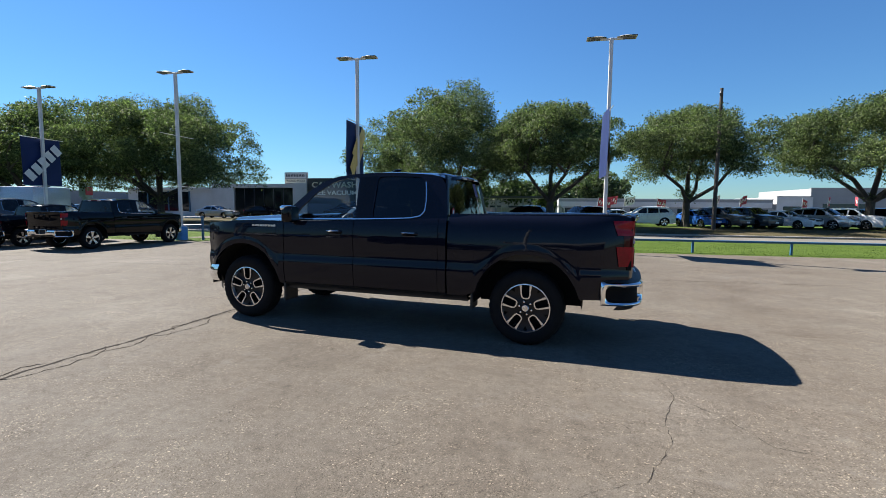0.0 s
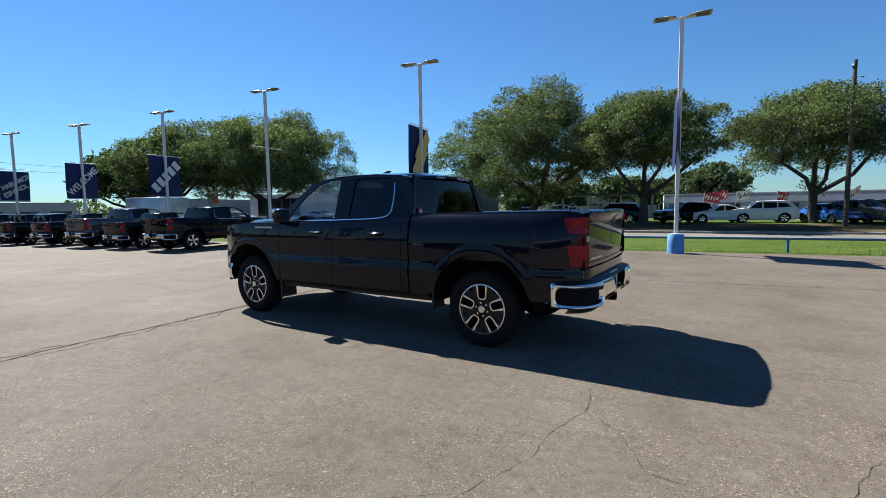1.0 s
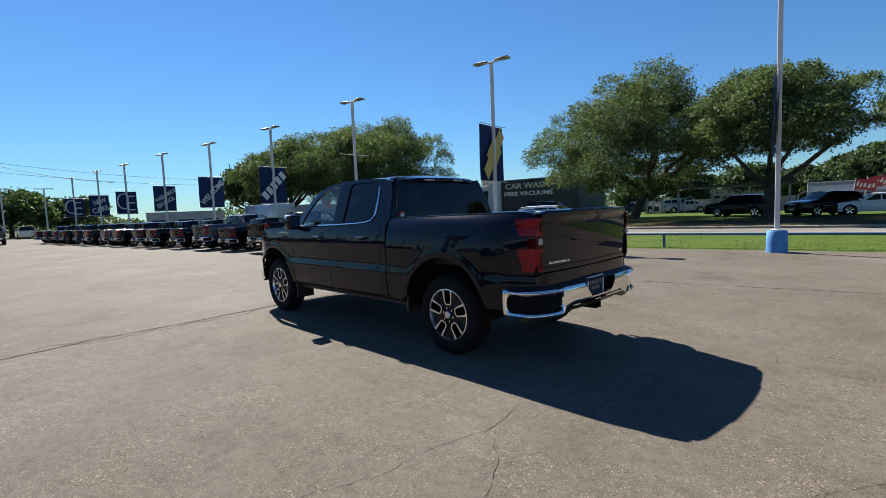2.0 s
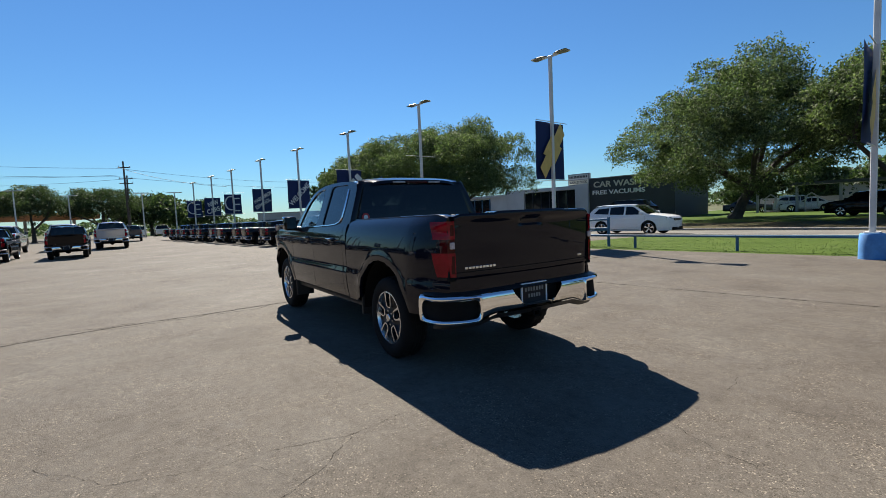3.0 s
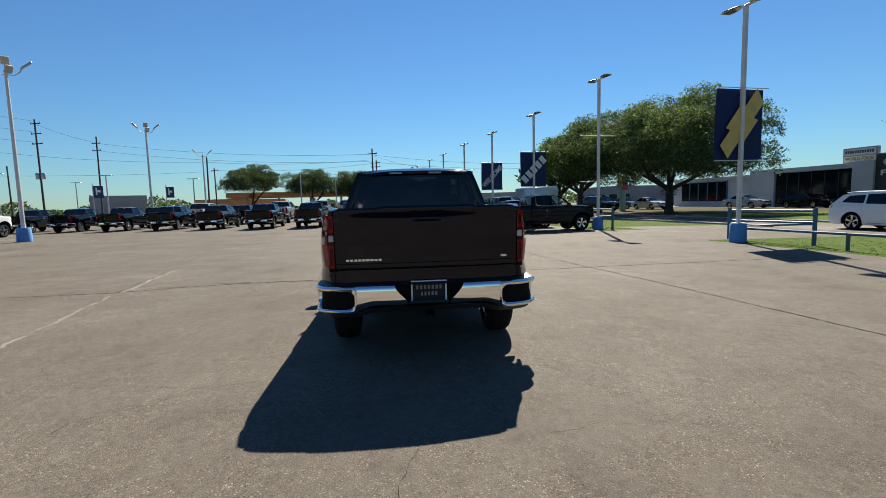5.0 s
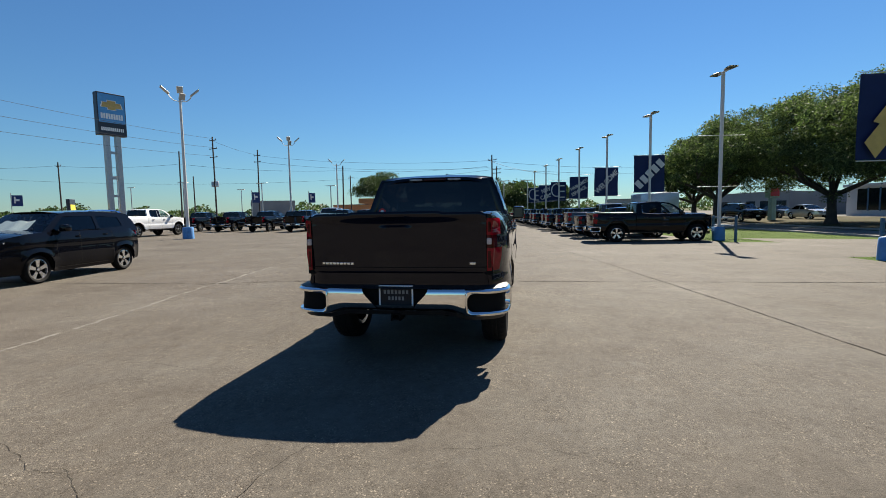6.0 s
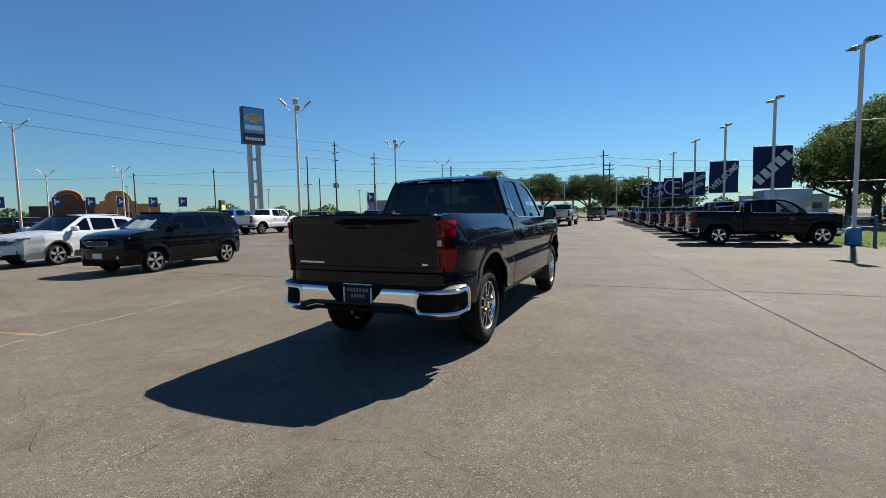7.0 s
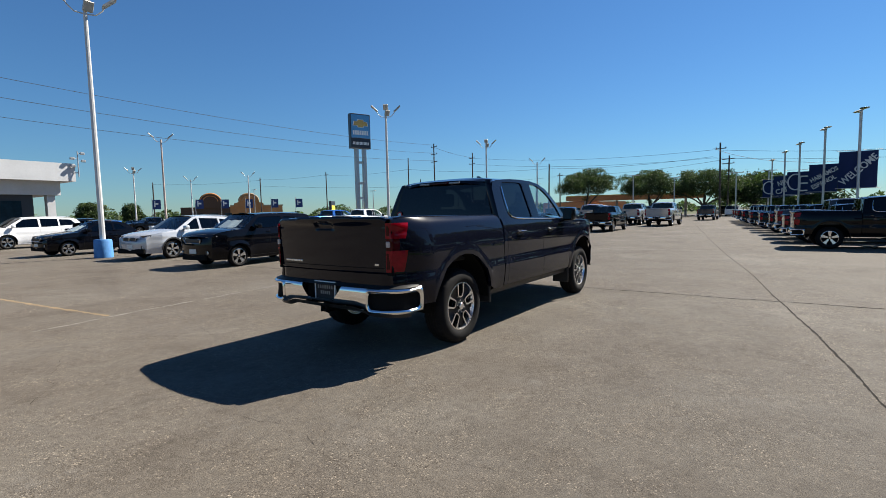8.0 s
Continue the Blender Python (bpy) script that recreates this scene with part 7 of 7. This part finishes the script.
# ---- dealer sign ----
def pylon_sign():
    S = thing("pylon_sign", "blue and black dealer sign on twin steel legs", "sign", pose(-63.3, -58.6, 0, 0, 0, 160))
    for x in (-0.82, 0.82):
        bm = bmesh.new()
        box(bm, (x - 0.36, -0.36, 0), (x + 0.36, 0.36, 14.6), 0.02)
        part("leg", bm, "steel", S)
    for z in (4.6, 7.5, 11.6):
        bm = bmesh.new()
        box(bm, (-0.46, -0.2, z), (0.46, 0.2, z + 0.4), 0.01)
        part("tie", bm, "steel", S)
    bm = bmesh.new()
    box(bm, (-2.1, -0.55, 14.5), (2.1, 0.55, 21.2), 0.05)
    part("cabinet", bm, "signdark", S)
    for sd in (-1, 1):
        bm = bmesh.new()
        box(bm, (-1.95, sd * 0.56 - 0.01, 16.5), (1.95, sd * 0.56 + 0.01, 21.0), 0.0)
        part("blue_face", bm, "signblue", S, "blue sign face")
        out = [(-1.5, 18.9), (-0.6, 18.9), (-0.6, 18.6), (0.6, 18.6), (0.6, 18.9), (1.5, 18.9), (1.3, 19.7), (0.6, 19.7), (0.6, 20.0), (-0.6, 20.0), (-0.6, 19.7), (-1.3, 19.7)]
        for nm, mt, k, off in (("emblem_outline", "signwhite", 1.10, 0.58), ("gold_emblem", "gold", 1.0, 0.60)):
            bm = bmesh.new()
            bm.faces.new([bm.verts.new((x * sd * k, sd * off, 19.3 + (z - 19.3) * k)) for x, z in out])
            part(nm, bm, mt, S, "gold emblem shape" if mt == "gold" else "", smooth=False)
        for k in range(9):
            bm = bmesh.new()
            box(bm, (-1.65 + 0.37 * k, sd * 0.58 - 0.008, 17.1), (-1.65 + 0.37 * k + 0.28, sd * 0.58 + 0.008, 17.95), 0)
            part("name_bar", bm, "signwhite", S, smooth=False)
        for k in range(12):
            bm = bmesh.new()
            box(bm, (-1.7 + 0.285 * k, sd * 0.56 - 0.008, 15.2), (-1.7 + 0.285 * k + 0.2, sd * 0.56 + 0.008, 15.75), 0)
            part("dealer_bar", bm, "signwhite", S, smooth=False)


pylon_sign()


def sign_post(name, label, x, y, h, w, mats, turn):
    S = thing(name, label, "sign", pose(x, y, 0, 0, 0, turn))
    bm = bmesh.new()
    box(bm, (-w * 0.22, -0.2, 0), (w * 0.22, 0.2, h * 0.55), 0.02)
    part("stem", bm, mats[0], S)
    bm = bmesh.new()
    box(bm, (-w / 2, -0.25, h * 0.55), (w / 2, 0.25, h), 0.03)
    part("cabinet", bm, mats[0], S)
    bm = bmesh.new()
    box(bm, (-w * 0.42, -0.28, h * 0.60), (w * 0.42, 0.28, h * 0.80), 0.0)
    part("panel", bm, mats[1], S)


sign_post("street_sign", "teal pylon sign with a red message panel", -47.0, 31.5, 3.9, 1.45, ("tealpale", "signred"), -60)
sign_post("street_sign", "yellow and black box sign on a post", -62.0, -66.0, 4.4, 2.4, ("signdark", "yellowsign"), 30)

# small blue banners on far poles
for x, y in ((-40.9, -79.8), (-44.8, -77.8), (-48.5, -75.6), (-52.5, -73.1), (-56.3, -70.4), (-34.6, -82.7), (-66, -36), (-74, -30)):
    B = thing("lot_flag", "small blue and white vertical banner on a far pole", "banner", pose(x, y, 0, 0, 0, 152), "far lot banners")
    bm = bmesh.new()
    tube(bm, [(0, 0, 0), (0, 0, 5.3)], 0.05, 6)
    part("pole", bm, "steel", B)
    bm = bmesh.new()
    sheet(bm, lambda u, v: (0.06 + 1.3 * u, 0.06 * math.sin(5 * u), 3.3 + 1.7 * v), 6, 4)
    part("cloth", bm, "flagblue", B)
    bm = bmesh.new()
    box(bm, (0.32, -0.09, 3.75), (0.52, -0.07, 4.75), 0)
    box(bm, (0.52, -0.09, 4.10), (0.98, -0.07, 4.42), 0)
    part("mark", bm, "signwhite", B)

def cargo_trailer():
    T = thing("cargo_trailer", "pale grey box trailer parked behind the row of pickups", "trailer", pose(-26.9, 15.3, 0, 0, 0, 97))
    bm = bmesh.new()
    box(bm, (-0.9, -1.5, 0.55), (0.9, 1.5, 2.3), 0.06, seg=2)
    part("body", bm, "pearl", T)
    bm = bmesh.new()
    box(bm, (-0.93, -1.53, 0.48), (0.93, 1.53, 0.56), 0.01)
    box(bm, (-1.03, -0.86, 0.60), (-0.93, 0.86, 0.875), 0)
    part("chassis", bm, "under", T)
    for sd in (1, -1):
        make_wheel(T, pose(sd * 0.86, 0, 0.33, 0, 0, -90 * sd), 0.33, 0.2, 0.22, "five", False)


cargo_trailer()

# ---- cars of the far lots ----
def far_cars():
    sal, suv = lines(4.7, 2.75, 0.90, 0.33, 1.44, "saloon", 1.0), lines(4.7, 2.72, 0.93, 0.36, 1.70, "suv", 0.95)
    protos = {}
    def put(kind, colour, x, y, a, z=0.0):
        key = (kind, colour)
        if key in protos:
            return copy_thing(protos[key], pose(x, y, z, 0, 0, a))
        nm = "saloon_car" if kind == "saloon" else "crossover"
        protos[key] = make_car(nm, f"{colour} {'saloon' if kind == 'saloon' else 'sport utility car'} parked in a far lot", "car", pose(x, y, z, 0, 0, a), sal if kind == "saloon" else suv, colour, "far lot cars")
    rnd = random.Random(8)
    # used cars beyond the street, seen under the oaks
    line = [("suv", "white", 8.2, 190), ("saloon", "blue", 10.4, 300), ("suv", "grey", 12.0, 305), ("suv", "grey", 14.2, 305), ("saloon", "white", 16.7, 312), ("suv", "silver", 19.2, 312), ("suv", "white", 21.7, 312), ("suv", "black", 24.0, 312), ("suv", "white", 26.8, 305), ("saloon", "white", 5.2, 200), ("suv", "grey", 29.8, 305), ("suv", "black", 2.4, 230), ("saloon", "silver", 32.8, 305)]
    for kind, c, u, a in line:
        x, y, z = road(u, 27.2 + rnd.uniform(-0.3, 0.3))
        put(kind, c, x, y, a)
    for kind, c, u, s, a in (("suv", "black", -2.5, 27.5, 170), ("saloon", "grey", -17.5, 45, 20), ("suv", "white", -13.0, 46, 20), ("saloon", "white", -9.5, 46, 200),
                             ("saloon", "silver", -40.5, 31.0, 8), ("saloon", "black", -36.0, 33.5, 8), ("saloon", "silver", -47.0, 24.0, 8), ("saloon", "grey", -53.0, 25.0, 8), ("suv", "black", -45.0, 16.2, 8), ("suv", "white", -58.0, 24, 8), ("saloon", "red", -62, 25, 8)):
        x, y, z = road(u, s)
        put(kind, c, x, y, a)
    # stock in the south and west of the lot
    for k in range(6):
        put(rnd.choice(("saloon", "suv")), rnd.choice(("white", "black", "silver", "grey", "blue")), -30 - 4.0 * k, -36 - 2.0 * k + rnd.uniform(-1, 1), 40)
    for k in range(6):
        put(rnd.choice(("saloon", "suv")), rnd.choice(("white", "black", "silver", "blue")), -13 - 3.6 * k, -44 - 3.2 * k, 30)
    for x, y, a, c in ((-78, 3.5, 180, "white"), (-84, 2.0, 180, "black"), (-80, 6.5, 180, "silver")):
        put("suv", c, x, y, a)


far_cars()


# ---- flags over the used car lot ----
def feather_flag(x, y, turn, seed, pattern="red"):
    F = thing("flag", "red and white pennant flag on a slanted pole", "flag", pose(x, y, 0, 0, 0, turn), "used car lot flags")
    bm = bmesh.new()
    tube(bm, [(0, 0, 0), (0.3, 0, 2.6)], 0.03, 6)
    part("pole", bm, "steel", F)
    fly = lambda u, v, o=0: (0.30 - 0.12 * (1 - v) + 1.25 * u, 0.14 * math.sin(5 * u + seed) * u + o, 1.72 + 0.80 * v + (0.30 if seed % 3 else -0.15) * u + 0.05 * math.sin(4 * u + seed))
    bm = bmesh.new()
    sheet(bm, lambda u, v: fly(u, v), 10, 4)
    part("cloth", bm, "flagred" if pattern == "red" else "signwhite", F)
    bm = bmesh.new()
    rnd = random.Random(seed)
    for k in range(5):
        u0, v0 = 0.06 + 0.18 * k + rnd.uniform(-0.02, 0.02), rnd.uniform(0.12, 0.45)
        for o in (-0.012, 0.012):
            sheet(bm, lambda u, v: fly(u0 + 0.10 * u + 0.05 * v, v0 + 0.38 * v, o), 2, 2)
    part("print", bm, "signwhite" if pattern == "red" else "signdark", F, smooth=False)


for k, (u, s) in enumerate(((3.0, 31), (3.7, 31.2), (5.5, 31), (8.5, 31), (13.4, 31), (15.8, 31), (21.0, 31), (23.1, 31), (25.5, 31), (30, 32))):
    x, y, z = road(u, s)
    feather_flag(x, y, 20 + 7 * k, k, "check" if k in (2, 4) else "red")


# ---- lines, joints and cracks of the lot ----
ribbon("slab_joint", [(-4.3, -14), (-4.5, 0.6), (-4.85, 1.9), (-5.02, 3.0), (-5.05, 4.1), (-5.2, 5.4), (-5.3, 9.6), (-5.5, 15)], 0.045, "joint", "dark cracked joint between concrete slabs", "crack", 0.013, seed=2)
ribbon("slab_joint", [(4.6, 11.55), (1.27, 10.96), (-1.1, 10.6), (-3.1, 10.33), (-6.0, 9.82)], 0.027, "joint", "open dark joint between concrete slabs", "crack", 0.006, z=0.004, seed=4)
ribbon("slab_joint", [(-6.0, 9.82), (-8.4, 9.45), (-13.4, 8.5), (-20.0, 7.35), (-46, 3.0)], 0.020, "joint", "straight dark joint between concrete slabs", "crack", 0.004, seed=3)
HAIR = "hairline crack in concrete"
for k, (y0, y1, off) in enumerate(((1.3, 1.8, 0.10), (2.3, 2.8, -0.09), (2.6, 3.4, 0.13), (3.4, 3.9, 0.09), (4.1, 4.7, 0.14), (4.4, 5.2, -0.08))):
    xs = -5.03 + off
    ribbon("crack", [(-5.0, y0 - 0.12), (xs, y0), (xs + 0.05, (y0 + y1) / 2), (xs - 0.02, y1), (-5.06, y1 + 0.15)], 0.018, "crack", "crumbling crack beside a slab joint", "crack", 0.022, seed=80 + k)
for k, (pts, w) in enumerate((
        ([(-0.34, 2.42), (0.15, 2.80), (0.27, 3.10), (0.36, 3.42), (0.34, 3.75), (0.45, 4.20), (0.40, 4.60)], 0.007),
        ([(0.45, 4.20), (0.72, 3.90), (0.87, 3.65), (0.97, 3.50), (1.2, 3.45)], 0.006), ([(0.36, 3.42), (0.62, 3.62), (0.80, 3.72)], 0.004),
        ([(1.85, 3.61), (2.0, 4.08), (2.18, 4.41), (2.16, 4.6), (2.44, 5.13)], 0.007), ([(2.18, 4.41), (2.2, 4.7), (2.05, 5.0)], 0.005),
        ([(2.25, 5.80), (2.0, 5.80), (1.82, 5.87), (1.62, 5.94)], 0.006), ([(1.60, 6.75), (1.58, 6.95), (1.52, 7.1)], 0.005), ([(1.55, 7.42), (1.60, 7.56)], 0.006),
        ([(1.25, 8.3), (1.2, 8.7), (0.9, 9.1)], 0.003), ([(-4.95, 3.1), (-4.6, 3.35), (-4.75, 3.9), (-5.0, 4.2)], 0.008),
        ([(-4.4, 0.78), (-7.4, 0.34), (-8.5, 0.15)], 0.020), ([(-7.4, 0.34), (-7.7, -0.4)], 0.02), ([(-8.5, 0.15), (-13.06, -0.78)], 0.022), ([(-1.2, 1.5), (-1.6, 2.1), (-1.3, 2.7)], 0.004))):
    ribbon("crack", pts, w * 0.6, "crack", HAIR, "crack", 0.016, seed=20 + k)
ribbon("faded_line", [(-14.4, 2.6), (-14.25, 5.0), (-14.7, 8.2)], 0.10, "scuff", "faded white parking line on concrete", "line", 0.004, seed=13)
for k, pts in enumerate(([(1.7, 1.85), (0.9, 1.7)], [(0.75, 1.68), (0.0, 1.56), (-0.6, 1.48)], [(-0.8, 1.46), (-1.6, 1.33)], [(-1.9, 1.28), (-3.2, 1.02)], [(-3.4, 0.98), (-4.2, 0.82)], [(-4.5, 0.86), (-7.4, 0.5)])):
    ribbon("faded_line", pts, 0.085, "scuff", "worn pale seam line on concrete", "line", 0.022, seed=60 + k)
ribbon("faded_line", [(1.75, -6.0), (1.25, -2.2), (0.97, -0.1), (0.72, 1.55)], 0.10, "yellow", "faded yellow parking line on concrete", "line", 0.004, seed=15)

def grass_blades():
    """Mown grass of the verge, thick along its edge."""
    g = np.random.RandomState(5)
    verts, faces = [], []
    def strip(u0, u1, s0, s1, n):
        for _ in range(n):
            u, s = g.uniform(u0, u1), s0 + (s1 - s0) * g.uniform(0, 1) ** 1.6
            x, y, z = road(u, s, fall(s))
            h, w, a = g.uniform(0.02, 0.042), g.uniform(0.005, 0.011), g.uniform(0, 6.28)
            dx, dy = math.cos(a) * w, math.sin(a) * w
            lx, ly = g.normal(0, 0.03, 2)
            k = len(verts)
            verts.extend([(x - dx, y - dy, z), (x + dx, y + dy, z), (x + lx, y + ly, z + h)])
            faces.append((k, k + 1, k + 2))
    strip(-10.2, 26, -0.5, 8.8, 16000)
    strip(-32, -19.4, -0.5, 8.8, 3500)
    strip(-19.4, -16.9, -0.5, 1.5, 900)
    me = bpy.data.meshes.new("grass")
    me.from_pydata(verts, [], faces)
    me.materials.append(M["blade"])
    tagged(new("grass", me), "short mown green grass on the verge", "grass", kind="stuff")


grass_blades()
